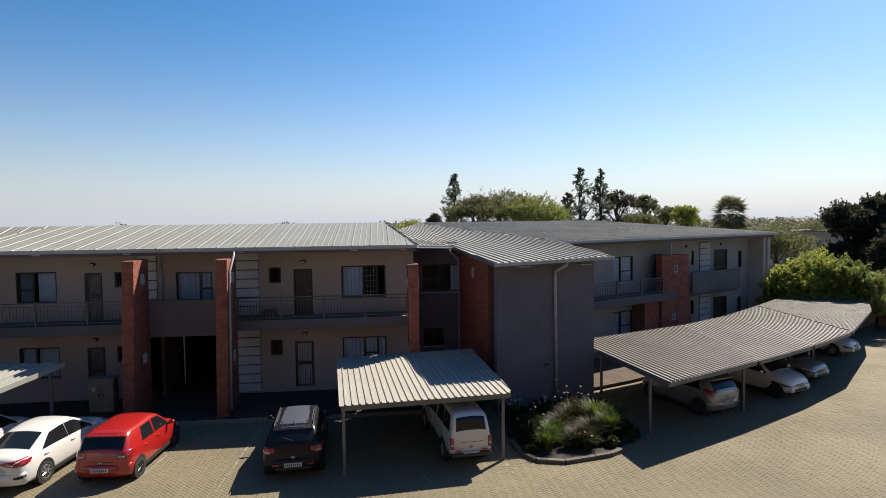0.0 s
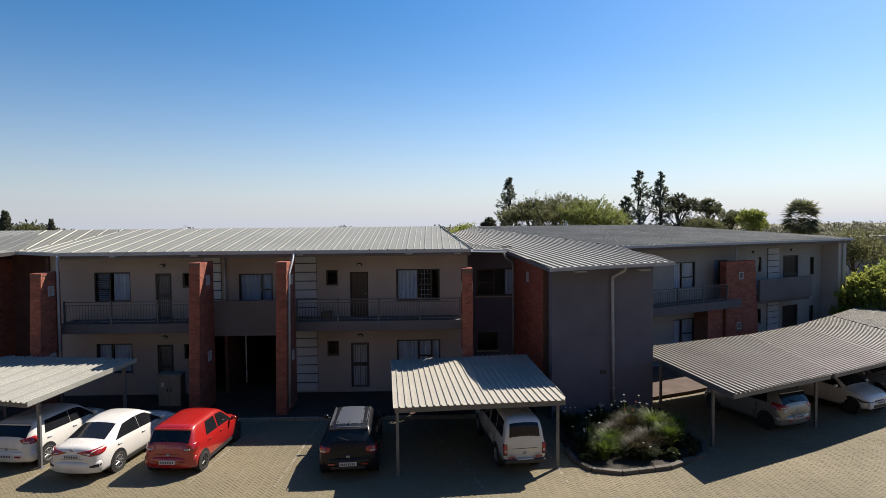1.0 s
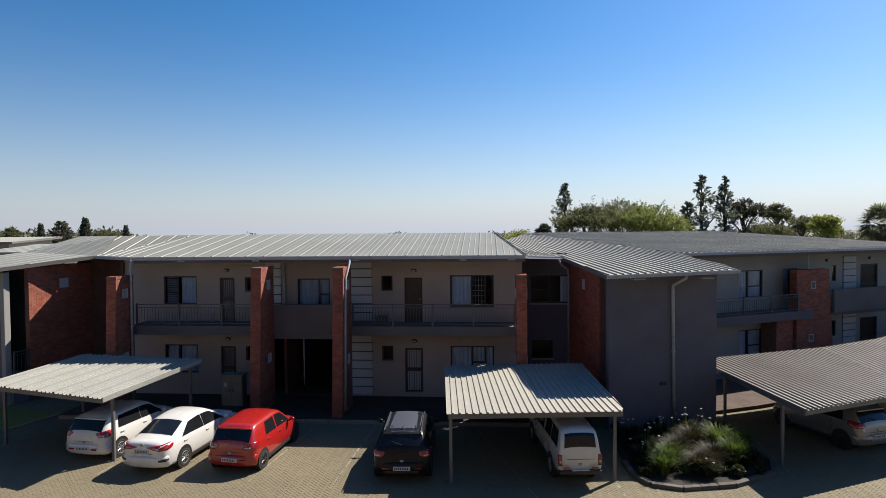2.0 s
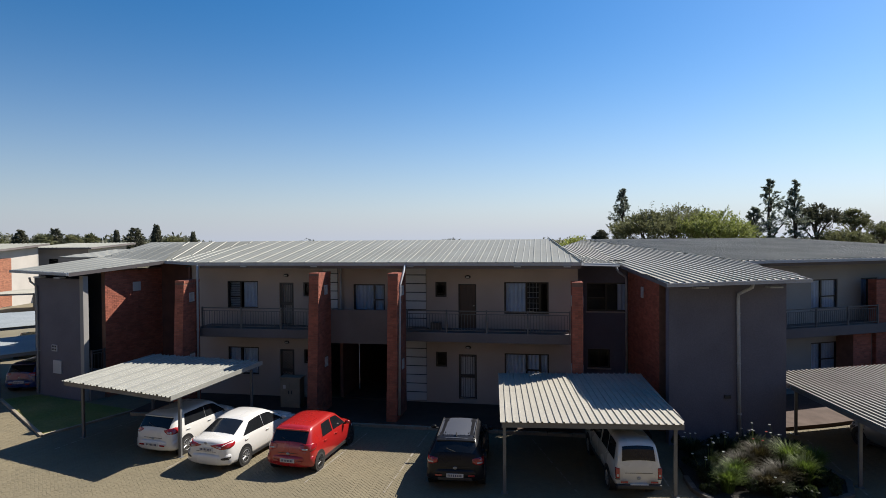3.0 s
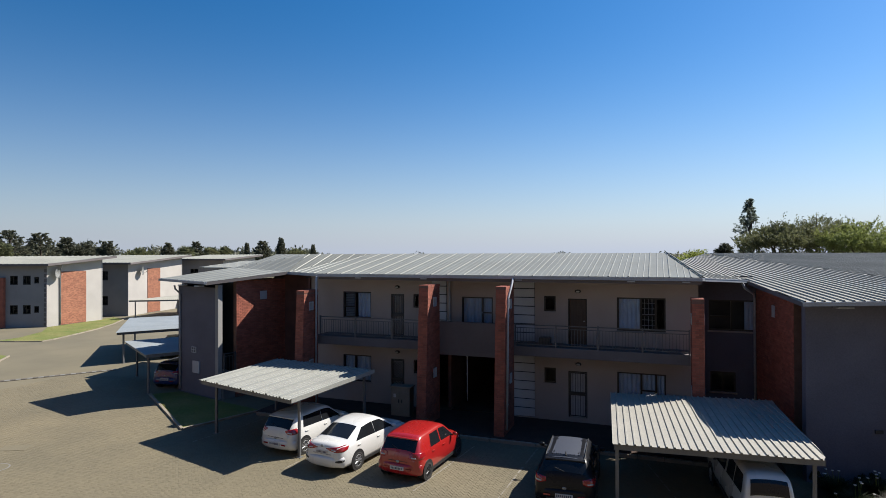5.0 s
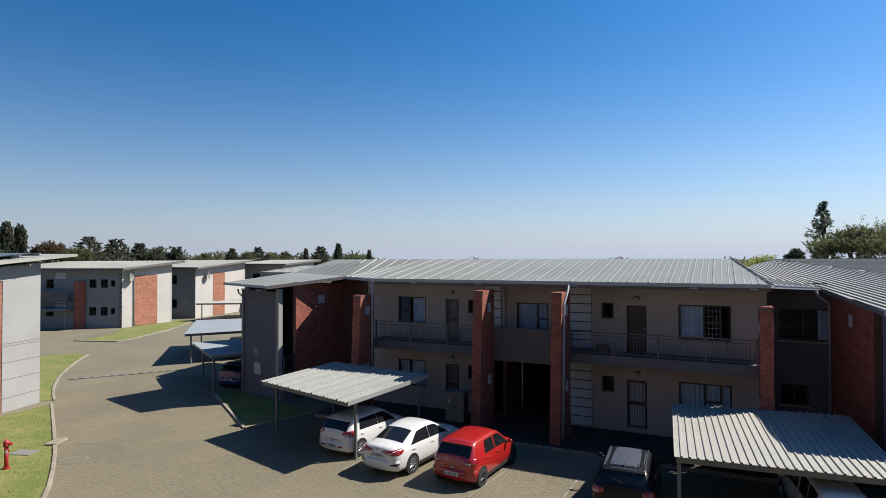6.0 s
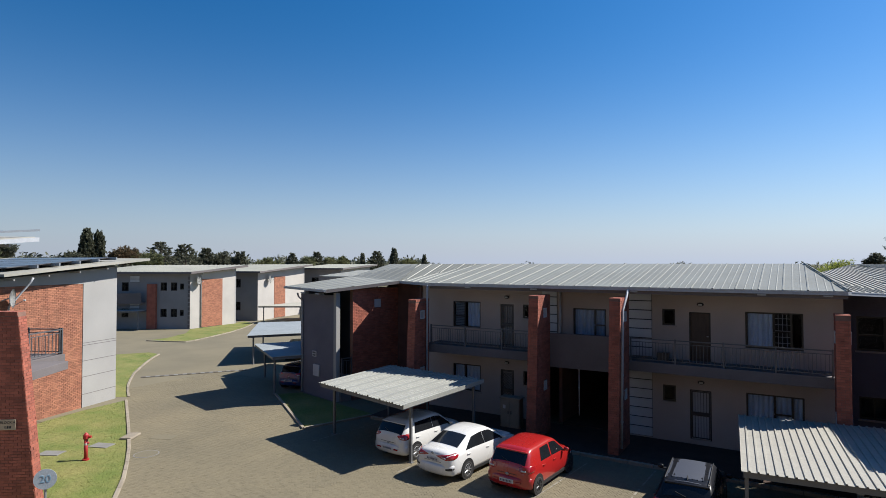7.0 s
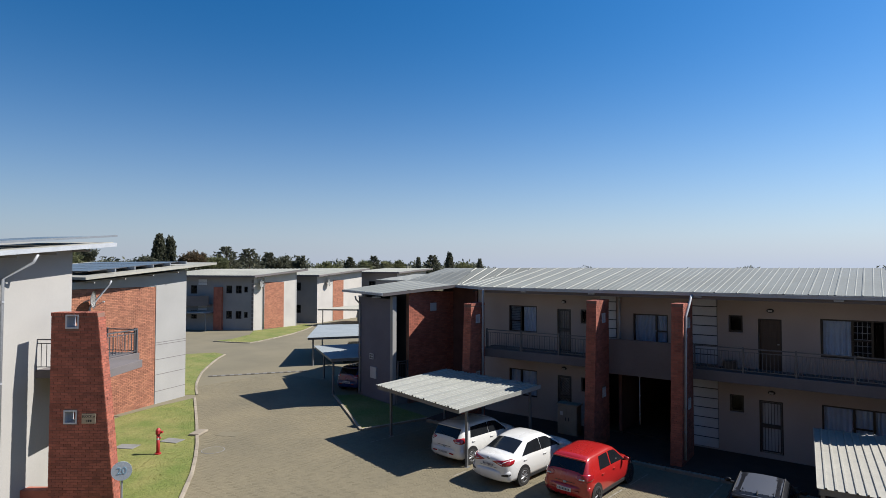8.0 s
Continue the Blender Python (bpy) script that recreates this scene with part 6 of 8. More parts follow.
        # door seams and handles
        for (ya, yb, ta, tb) in doors:
            zs, zb, zt, w, wr = at(ya + 0.12)
            if ya < L1 - 1.2 and kind != "canopy":
                part("door_handle", boxed(s * (w - 0.03), ya + 0.05, zb - 0.13, s * (w + 0.02), ya + 0.23, zb - 0.1, bevel=0.008), body if body is not PAINT_BLACK else TRIM, c)
        ym = doors[-1][1] - 0.12
        zs, zb, zt, w, wr = at(ym)
        bm = bmesh.new()
        bmesh.ops.create_uvsphere(bm, u_segments=12, v_segments=8, radius=0.5, matrix=pose(s * (w + 0.11), ym, zb + 0.07) @ Matrix.Diagonal((0.2, 0.12, 0.14, 1)))
        mi = part("mirror", bm, body, c, smooth=True)
        part("mirror_arm", boxed(s * (w - 0.07), ym - 0.03, zb - 0.005, s * (w + 0.05), ym + 0.03, zb + 0.04), TRIM, mi)
        part("sill_trim", boxed(s * (w - 0.06), L0 + 0.75, zs - 0.005, s * (w - 0.012), L1 - 0.85, zs + 0.075), TRIM, c)
    # windscreen and rear screen on the sloping profile
    for nm, ya, yb, inset in screens:
        bm = bmesh.new()
        n, q = 8, 8
        grid = []
        up_y = -1 if nm == "rear_screen" else 1
        for i in range(n + 1):
            y = ya + (yb - ya) * i / n
            zs, zb, zt, w, wr = at(y)
            row = []
            for j in range(q + 1):
                u = -1 + 2 * j / q
                x = u * (wr - inset)
                zz = np.interp(abs(x), [0, wr * 0.36, wr * 0.72, wr - 0.05, wr], [zt + 0.027, zt + 0.022, zt + 0.006, zt - 0.02, zt - 0.07])
                row.append(bm.verts.new((x, y + up_y * 0.008, zz + 0.008)))
            grid.append(row)
        for i in range(n):
            for j in range(q):
                bm.faces.new((grid[i][j], grid[i][j + 1], grid[i + 1][j + 1], grid[i + 1][j]))
        part(nm, bm, CAR_GLASS, c, smooth=True)
    # wheels
    fw = wheelbase / 2
    off = (L0 + L1) / 2 + 0.02
    for yw in (off - fw, off + fw):
        for s in (-1, 1):
            w = at(yw)[3]
            bm = bmesh.new()
            bmesh.ops.create_cone(bm, cap_ends=True, segments=28, radius1=wheel_r + 0.055, radius2=wheel_r + 0.055, depth=0.24, matrix=pose(s * (w - 0.114), yw, wheel_r + 0.025, 0, 90, 0))
            part("wheel_arch", bm, TRIM, c)
            bm = bmesh.new()
            prof = [(wheel_r * 0.62, 0.02), (wheel_r * 0.7, 0.0), (wheel_r * 0.93, 0.012), (wheel_r, 0.04), (wheel_r, 0.17), (wheel_r * 0.93, 0.2), (wheel_r * 0.62, 0.2)]
            rr = []
            for k in range(28):
                t = 2 * math.pi * k / 28
                rr.append([bm.verts.new((s * (w + 0.016 - d), yw + r * math.cos(t), wheel_r + r * math.sin(t))) for r, d in prof])
            for k in range(28):
                a, b = rr[k], rr[(k + 1) % 28]
                for i in range(len(prof)):
                    bm.faces.new((a[i], a[(i + 1) % len(prof)], b[(i + 1) % len(prof)], b[i]))
            wh = part("wheel", bm, RUBBER, c, smooth=True)
            bm = bmesh.new()
            hub = 0.07
            for k in range(9):
                t = 2 * math.pi * k / 9
                p0 = Vector((0, hub * 0.5 * math.cos(t), hub * 0.5 * math.sin(t)))
                p1 = Vector((0, wheel_r * 0.61 * math.cos(t), wheel_r * 0.61 * math.sin(t)))
                o = Vector((s * (w + 0.004), yw, wheel_r))
                tube([p0 + o, p1 + o], 0.018, 5, bm, taper=[0.026, 0.02])
            bmesh.ops.create_cone(bm, cap_ends=True, segments=16, radius1=hub, radius2=hub, depth=0.03, matrix=pose(s * (w + 0.004), yw, wheel_r, 0, 90, 0))
            ring_pts = [(s * (w + 0.004), yw + wheel_r * 0.61 * math.cos(2 * math.pi * k / 24), wheel_r + wheel_r * 0.61 * math.sin(2 * math.pi * k / 24)) for k in range(25)]
            tube(ring_pts, 0.014, 6, bm)
            part("rim", bm, rim_mat, wh)
            bm = bmesh.new()
            bmesh.ops.create_cone(bm, cap_ends=True, segments=20, radius1=wheel_r * 0.6, radius2=wheel_r * 0.6, depth=0.02, matrix=pose(s * (w - 0.05), yw, wheel_r, 0, 90, 0))
            part("brake_disc", bm, TRIM, wh)
    # rear: bumper, lamps, plate
    zs, zb, zt, w, wr = at(L0 + 0.02)
    bm = bmesh.new()
    if kind == "canopy":
        box(bm, -w + 0.02, L0 - 0.09, zs - 0.06, w - 0.02, L0 + 0.12, zs + 0.06, bevel=0.025)
    else:
        band(bm, at(L0 + 0.3)[3] - 0.012, L0 - 0.055, 0.17, ((zs - 0.06, 0.05), (zs, 0.0), (zs + 0.2, -0.012), (zs + 0.27, 0.012), (zs + 0.3, 0.06)), 0.4)
    skin.append(BVHTree.FromBMesh(bm))
    bp = part("rear_bumper", bm, body if kind != "canopy" else TRIM, c, smooth=True)
    if kind in ("suv", "canopy"):
        part("bumper_insert", boxed(-w + 0.2, L0 - 0.076, zs - 0.012, w - 0.2, L0 - 0.02, zs + 0.07, bevel=0.012), TRIM, bp)
    for s in (-1, 1):
        if kind != "canopy":
            lm = part("tail_lamp", wrap(LAMPS[lamp], s, -1), LAMP_RED, c, smooth=True)
            mid = [(a * 0.75, lo + (hi - lo) * 0.2, lo + (hi - lo) * 0.4) for a, lo, hi in LAMPS[lamp][1:3]]
            part("lamp_lens", wrap(mid, s, -1, 0.014, 3), LAMP_CLEAR, lm, smooth=True)
            if kind == "sedan":
                part("bumper_vent", wrap([(8, zs + 0.13, zs + 0.18), (20, zs + 0.12, zs + 0.2), (36, zs + 0.13, zs + 0.22), (46, zs + 0.16, zs + 0.2)], s, -1, 0.006), TRIM, bp)
        else:
            lm = part("tail_lamp", boxed(s * (w - 0.11), L0 - 0.022, 0.69, s * (w + 0.006), L0 + 0.1, 0.99, bevel=0.025), LAMP_RED, c, smooth=True)
            part("lamp_lens", boxed(s * (w - 0.085), L0 - 0.027, 0.75, s * (w - 0.025), L0 - 0.02, 0.81), LAMP_CLEAR, lm)
            part("lamp_surround", boxed(s * (w - 0.115), L0 - 0.012, 0.66, s * (w + 0.009), L0 + 0.06, 0.685, bevel=0.004), TRIM, lm)
        if kind != "sedan":
            part("reflector", boxed(s * (w - 0.32), L0 - 0.078, zs + 0.11, s * (w - 0.12), L0 - 0.06, zs + 0.16, bevel=0.006), LAMP_RED, bp)
    pl = part("number_plate", boxed(-0.25, L0 - 0.083 if plate_z < zs + 0.3 else L0 - 0.02, plate_z - 0.058, 0.25, L0 + 0.0, plate_z + 0.058, bevel=0.004), PLATE, c)
    py = (L0 - 0.083 if plate_z < zs + 0.3 else L0 - 0.02)
    for k in range(8):
        part("plate_bar", boxed(-0.215 + k * 0.054, py - 0.003, plate_z - 0.033, -0.215 + k * 0.054 + 0.032, py - 0.0005, plate_z + 0.033), INK, pl)
    if kind in ("hatch", "suv"):
        part("tailgate_seam", boxed(-w + 0.28, L0 - 0.012, zs + 0.36, w - 0.28, L0 + 0.05, zs + 0.372), TRIM, c)
        y = L0 + 0.2
        zz = at(screens[0][2])[2]
        part("wiper", tube([(0.0, screens[0][1] - 0.03, at(screens[0][1])[2] + 0.05), (-0.28, screens[0][1] + 0.05, at(screens[0][1] + 0.05)[2] + 0.06)], 0.012, 6), TRIM, c)
        part("spoiler", boxed(-at(screens[0][2])[4] + 0.06, screens[0][2] - 0.06, zz - 0.01, at(screens[0][2])[4] - 0.06, screens[0][2] + 0.2, zz + 0.035, bevel=0.014), body, c, smooth=True)
    else:
        part("boot_seam", boxed(-w + 0.25, L0 - 0.01, zs + 0.36, w - 0.25, L0 + 0.05, zs + 0.37), TRIM, c)
    bm = bmesh.new()
    bmesh.ops.create_uvsphere(bm, u_segments=12, v_segments=6, radius=0.5, matrix=pose(0, L0 - 0.012 if kind != "sedan" else L0 - 0.0, plate_z + 0.2) @ Matrix.Diagonal((0.13, 0.03, 0.09, 1)))
    part("badge", bm, STEEL, c, smooth=True)
    # front: lamps, grille, bumper, plate
    zs, zb, zt, w, wr = at(L1 - 0.05)
    for s in (-1, 1):
        hl = part("headlamp", wrap([(-12, zb - 0.13, zb - 0.1), (10, zb - 0.16, zb - 0.07), (40, zb - 0.15, zb - 0.01), (66, zb - 0.08, zb + 0.03), (76, zb - 0.03, zb + 0.04)], s, 1), LAMP_CLEAR, c, smooth=True)
        part("lamp_bezel", wrap([(-6, zb - 0.135, zb - 0.115), (10, zb - 0.14, zb - 0.105), (40, zb - 0.13, zb - 0.06), (60, zb - 0.06, zb - 0.01)], s, 1, 0.013, 3), TRIM, hl, smooth=True)
    part("grille", boxed(-w + 0.42, L1 - 0.05, zb - 0.2, w - 0.42, L1 + 0.012, zb - 0.08, bevel=0.01), TRIM, c)
    part("front_bumper", boxed(-w + 0.03, L1 - 0.14, zs, w - 0.03, L1 + 0.06, zs + 0.26, bevel=0.06), body, c, smooth=True)
    part("air_intake", boxed(-w + 0.25, L1 + 0.02, zs + 0.04, w - 0.25, L1 + 0.068, zs + 0.16, bevel=0.012), TRIM, c)
    fp = part("number_plate", boxed(-0.25, L1 + 0.05, zs + 0.18, 0.25, L1 + 0.075, zs + 0.29, bevel=0.004), PLATE, c)
    for k in range(8):
        part("plate_bar", boxed(-0.215 + k * 0.054, L1 + 0.0755, zs + 0.2, -0.215 + k * 0.054 + 0.032, L1 + 0.078, zs + 0.265), INK, fp)
    if roof_mat is not None:
        y0, y1 = screens[0][2] + 0.05, screens[1][1] - 0.1
        bm = bmesh.new()
        g = []
        for i in range(9):
            y = y0 + (y1 - y0) * i / 8
            zs, zb, zt, w, wr = at(y)
            g.append([bm.verts.new((u * (wr - 0.06), y, np.interp(abs(u * (wr - 0.06)), [0, wr * 0.36, wr * 0.72, wr - 0.05], [zt + 0.027, zt + 0.022, zt + 0.006, zt - 0.02]) + 0.006)) for u in (-1, -0.5, 0, 0.5, 1)])
        for i in range(8):
            for j in range(4):
                bm.faces.new((g[i][j], g[i][j + 1], g[i + 1][j + 1], g[i + 1][j]))
        rp = part("roof_panel", bm, roof_mat, c, smooth=True)
        for s in (-1, 1):
            wr = at((y0 + y1) / 2)[4]
            zt = at((y0 + y1) / 2)[2]
            part("roof_rail", tube([(s * (wr - 0.07), y0, zt - 0.01), (s * (wr - 0.07), y0 + 0.12, zt + 0.018), (s * (wr - 0.07), y1 - 0.12, zt + 0.018), (s * (wr - 0.07), y1, zt - 0.01)], 0.014, 6), TRIM, c)
        for k in range(-3, 4):
            part("roof_rib", boxed(k * 0.13 - 0.012, y0 + 0.15, at(y0 + 0.2)[2] + 0.012, k * 0.13 + 0.012, y1 - 0.15, at(y0 + 0.2)[2] + 0.032), roof_mat, rp)
        bm = bmesh.new()
        bmesh.ops.create_cone(bm, cap_ends=True, segments=10, radius1=0.06, radius2=0.01, depth=0.09, matrix=pose(0, y0 + 0.15, at(y0 + 0.15)[2] + 0.075) @ Matrix.Diagonal((0.5, 1.4, 1, 1)))
        part("antenna", bm, TRIM, c)
    return c


def put(c, x, y, rz):
    c.matrix_basis = pose(x, y, 0.002, 0, 0, rz) @ Matrix.Scale(1.0, 4)


HATCH = [(-1.8, 0.36, 0.78, 0.82, 0.60, 0.54), (-1.765, 0.27, 0.9, 0.95, 0.70, 0.63), (-1.68, 0.22, 0.94, 1.08, 0.78, 0.65), (-1.5, 0.2, 0.955, 1.38, 0.82, 0.63), (-1.3, 0.2, 0.955, 1.435, 0.825, 0.625),
         (0.0, 0.2, 0.93, 1.455, 0.825, 0.625), (0.35, 0.2, 0.92, 1.41, 0.825, 0.62), (0.98, 0.2, 0.91, 0.97, 0.815, 0.71), (1.4, 0.22, 0.83, 0.89, 0.79, 0.69), (1.7, 0.26, 0.7, 0.76, 0.7, 0.58), (1.78, 0.32, 0.6, 0.64, 0.58, 0.46)]
SEDAN = [(-2.12, 0.36, 0.86, 0.89, 0.58, 0.52), (-2.07, 0.28, 0.95, 1.0, 0.69, 0.62), (-1.93, 0.22, 0.97, 1.04, 0.79, 0.68), (-1.62, 0.2, 0.96, 1.04, 0.83, 0.70), (-0.85, 0.2, 0.95, 1.38, 0.84, 0.6),
         (-0.3, 0.2, 0.93, 1.44, 0.84, 0.6), (0.25, 0.2, 0.92, 1.41, 0.84, 0.6), (1.05, 0.2, 0.9, 0.97, 0.835, 0.72), (1.6, 0.22, 0.82, 0.88, 0.8, 0.68), (2.0, 0.26, 0.7, 0.74, 0.7, 0.56), (2.1, 0.32, 0.58, 0.62, 0.56, 0.44)]
SUV = [(-1.93, 0.4, 0.92, 0.96, 0.66, 0.58), (-1.88, 0.32, 0.99, 1.04, 0.78, 0.66), (-1.82, 0.27, 1.02, 1.16, 0.85, 0.66), (-1.6, 0.25, 1.03, 1.43, 0.86, 0.63), (-1.3, 0.25, 1.02, 1.49, 0.865, 0.63),
       (0.0, 0.25, 1.0, 1.51, 0.865, 0.63), (0.35, 0.25, 0.99, 1.47, 0.865, 0.63), (0.95, 0.25, 0.98, 1.05, 0.86, 0.74), (1.5, 0.27, 0.92, 0.97, 0.84, 0.72), (1.85, 0.29, 0.8, 0.85, 0.76, 0.64), (1.93, 0.36, 0.68, 0.72, 0.64, 0.5)]
PICKUP = [(-2.3, 0.5, 1.0, 1.06, 0.765, 0.7), (-2.28, 0.46, 1.05, 1.3, 0.79, 0.68), (-2.2, 0.42, 1.07, 1.6, 0.8, 0.65), (-2.05, 0.4, 1.07, 1.67, 0.8, 0.63), (-0.5, 0.38, 1.05, 1.7, 0.8, 0.62),
          (-0.3, 0.36, 1.04, 1.66, 0.8, 0.61), (0.4, 0.36, 1.02, 1.62, 0.8, 0.6), (0.7, 0.36, 1.01, 1.52, 0.8, 0.6), (1.15, 0.36, 1.0, 1.06, 0.8, 0.7), (1.9, 0.38, 0.94, 0.99, 0.79, 0.7), (2.25, 0.42, 0.84, 0.88, 0.74, 0.62), (2.3, 0.46, 0.76, 0.8, 0.68, 0.56)]
H_DOORS = [(-1.2, -0.2, 0.12, 0.01), (-0.15, 0.86, 0.01, 0.46)]
R_DOORS = [(-0.92, -0.2, 0.14, 0.01), (-0.13, 0.82, 0.01, 0.46)]
S_GAP = [(-1.2, -0.18, 0.12, 0.0), (-0.165, 0.86, 0.0, 0.46)]
S_DOORS = [(-1.3, -0.2, 0.5, 0.0), (-0.185, 0.9, 0.01, 0.56)]
U_DOORS = [(-1.5, -1.12, 0.1, 0.02), (-1.05, -0.12, 0.03, 0.02), (-0.05, 0.8, 0.02, 0.38)]
P_DOORS = [(-2.0, -1.2, 0.08, 0.02), (-1.16, -0.42, 0.02, 0.03), (-0.25, 0.95, 0.04, 0.42)]
H_SCR = [("rear_screen", -1.73, -1.5, 0.035), ("windscreen", 0.36, 0.95, 0.06)]
S_SCR = [("rear_screen", -1.52, -0.92, 0.09), ("windscreen", 0.27, 1.02, 0.06)]
U_SCR = [("rear_screen", -1.85, -1.6, 0.05), ("windscreen", 0.36, 0.93, 0.06)]
P_SCR = [("rear_screen", -2.285, -2.17, 0.1), ("windscreen", 0.72, 1.13, 0.06)]

suv = car("car", "black compact suv with slate-grey roof parked nose-in", PAINT_BLACK, SUV, 2.42, 0.32, U_DOORS, U_SCR, rim_mat=RIM_DARK, plate_z=0.5, lamp="suv", roof_mat=PAINT_SLATE, kind="suv")
put(suv, -2.63, 18.62, 3)
red = car("car", "bright red small hatchback with dark rims parked nose-in", PAINT_RED, HATCH, 2.42, 0.29, R_DOORS, H_SCR, 0.99, RIM_DARK, 0.47, "round")
put(red, -7.80, 18.90, -5)
sedan = car("car", "white sedan with chrome-free tail parked nose-in", PAINT_WHITE, SEDAN, 2.65, 0.31, S_DOORS, S_SCR, 1.0, RIM, 0.76, "wide", kind="sedan", stretch=1.05)
put(sedan, -10.37, 19.05, -7)
figo = car("car", "white hatchback parked under carport roof", PAINT_WHITE, HATCH, 2.49, 0.3, S_GAP, H_SCR, 1.0, RIM, 0.47, "hatch", stretch=1.06)
put(figo, -12.98, 19.67, -7)
pick = car("pickup_truck", "old cream-white pickup with fibreglass canopy under carport", PAINT_PICKUP, PICKUP, 2.75, 0.33, P_DOORS, P_SCR, 0.82, RIM, 0.5, "hatch", kind="canopy")
put(pick, 2.4, 19.03, 7)
bl = car("car", "dark blue hatchback parked under a carport", PAINT_BLUE, HATCH, 2.35, 0.29, H_DOORS, H_SCR, 1.0, RIM, 0.56, "hatch")
put(bl, -25.75, 26.2, 10)
s1 = car("car", "silver hatchback parked nose-in under curving carport", PAINT_SILVER, HATCH, 2.4, 0.3, H_DOORS, H_SCR, 1.02, RIM_DARK, 0.56, "hatch")
put(s1, 12.35, 21.7, 20)
s2 = car("car", "white hatchback parked nose-out under curving carport", PAINT_WHITE, HATCH, 2.4, 0.3, H_DOORS, H_SCR, 1.03, RIM_DARK, 0.56, "hatch")
put(s2, 16.5, 23.25, 202)
s3 = car("car", "silver-white hatchback parked nose-out under curving carport", PAINT_SILVER, HATCH, 2.4, 0.3, H_DOORS, H_SCR, 1.02, RIM, 0.56, "hatch")
put(s3, 18.95, 25.1, 204)
s4 = car("car", "white sedan parked nose-out at end of carport row", PAINT_WHITE, SEDAN, 2.5, 0.3, S_DOORS, S_SCR, 1.0, RIM, 0.6, "wide", kind="sedan")
put(s4, 24.1, 29.5, 212)
s5 = car("car", "white hatchback parked beneath drive carport", PAINT_WHITE, HATCH, 2.35, 0.29, H_DOORS, H_SCR, 1.0, RIM, 0.56, "hatch")
put(s5, -33.6, 33.2, 40)

# ---------------------------------------------------------------- plants
def leaves(centres, radii, per, size, seed, squash=1.0, rise=0.0):
    """Small leaf faces scattered through clumps: arrays of vertices and faces."""
    rng = np.random.default_rng(seed)
    c = np.repeat(np.asarray(centres, float), per, axis=0)
    r = np.repeat(np.asarray(radii, float), per)
    n = len(c)
    d = rng.normal(size=(n, 3))
    d /= np.linalg.norm(d, axis=1)[:, None]
    p = c + d * (r * rng.uniform(0.35, 1.12, n) ** 0.6)[:, None] * np.array([1, 1, squash])
    a = rng.normal(size=(n, 3)) + np.array([0, 0, rise])
    a /= np.linalg.norm(a, axis=1)[:, None]
    b = np.cross(a, rng.normal(size=(n, 3)))
    b /= np.linalg.norm(b, axis=1)[:, None]
    s = (size * rng.uniform(0.6, 1.4, n))[:, None]
    v = np.stack([p - a * s, p + b * s * 0.45, p + a * s, p - b * s * 0.45], 1)
    return v.reshape(-1, 3), np.arange(n * 4).reshape(-1, 4)


def polar(az, r):
    return r * math.sin(radians(az)), r * math.cos(radians(az))


def sprays(starts, ways, lengths, n, size, aspect, droop, seed):
    """Leafy twigs: n slim leaves along each twig, which arches over by droop."""
    rng = np.random.default_rng(seed)
    k = len(starts)
    o, d, ln = (np.repeat(np.asarray(q, float), n, axis=0) for q in (starts, ways, lengths))
    d = d / np.linalg.norm(d, axis=1)[:, None]
    f = rng.uniform(0.05, 1.0, k * n)
    p = o + d * (ln * f)[:, None] + rng.normal(size=(k * n, 3)) * (ln * 0.13 * (1.1 - 0.6 * f))[:, None]
    p[:, 2] -= droop * ln * f ** 2
    a = d + rng.normal(size=(k * n, 3)) * 0.55
    a[:, 2] -= droop * 1.6 * f
    a /= np.linalg.norm(a, axis=1)[:, None]
    b = np.cross(a, rng.normal(size=(k * n, 3)))
    b /= np.linalg.norm(b, axis=1)[:, None]
    s = (size * rng.uniform(0.6, 1.5, k * n))[:, None]
    v = np.stack([p - a * s, p + b * s * aspect, p + a * s, p - b * s * aspect], 1)
    return v.reshape(-1, 3), np.arange(k * n * 4).reshape(-1, 4)


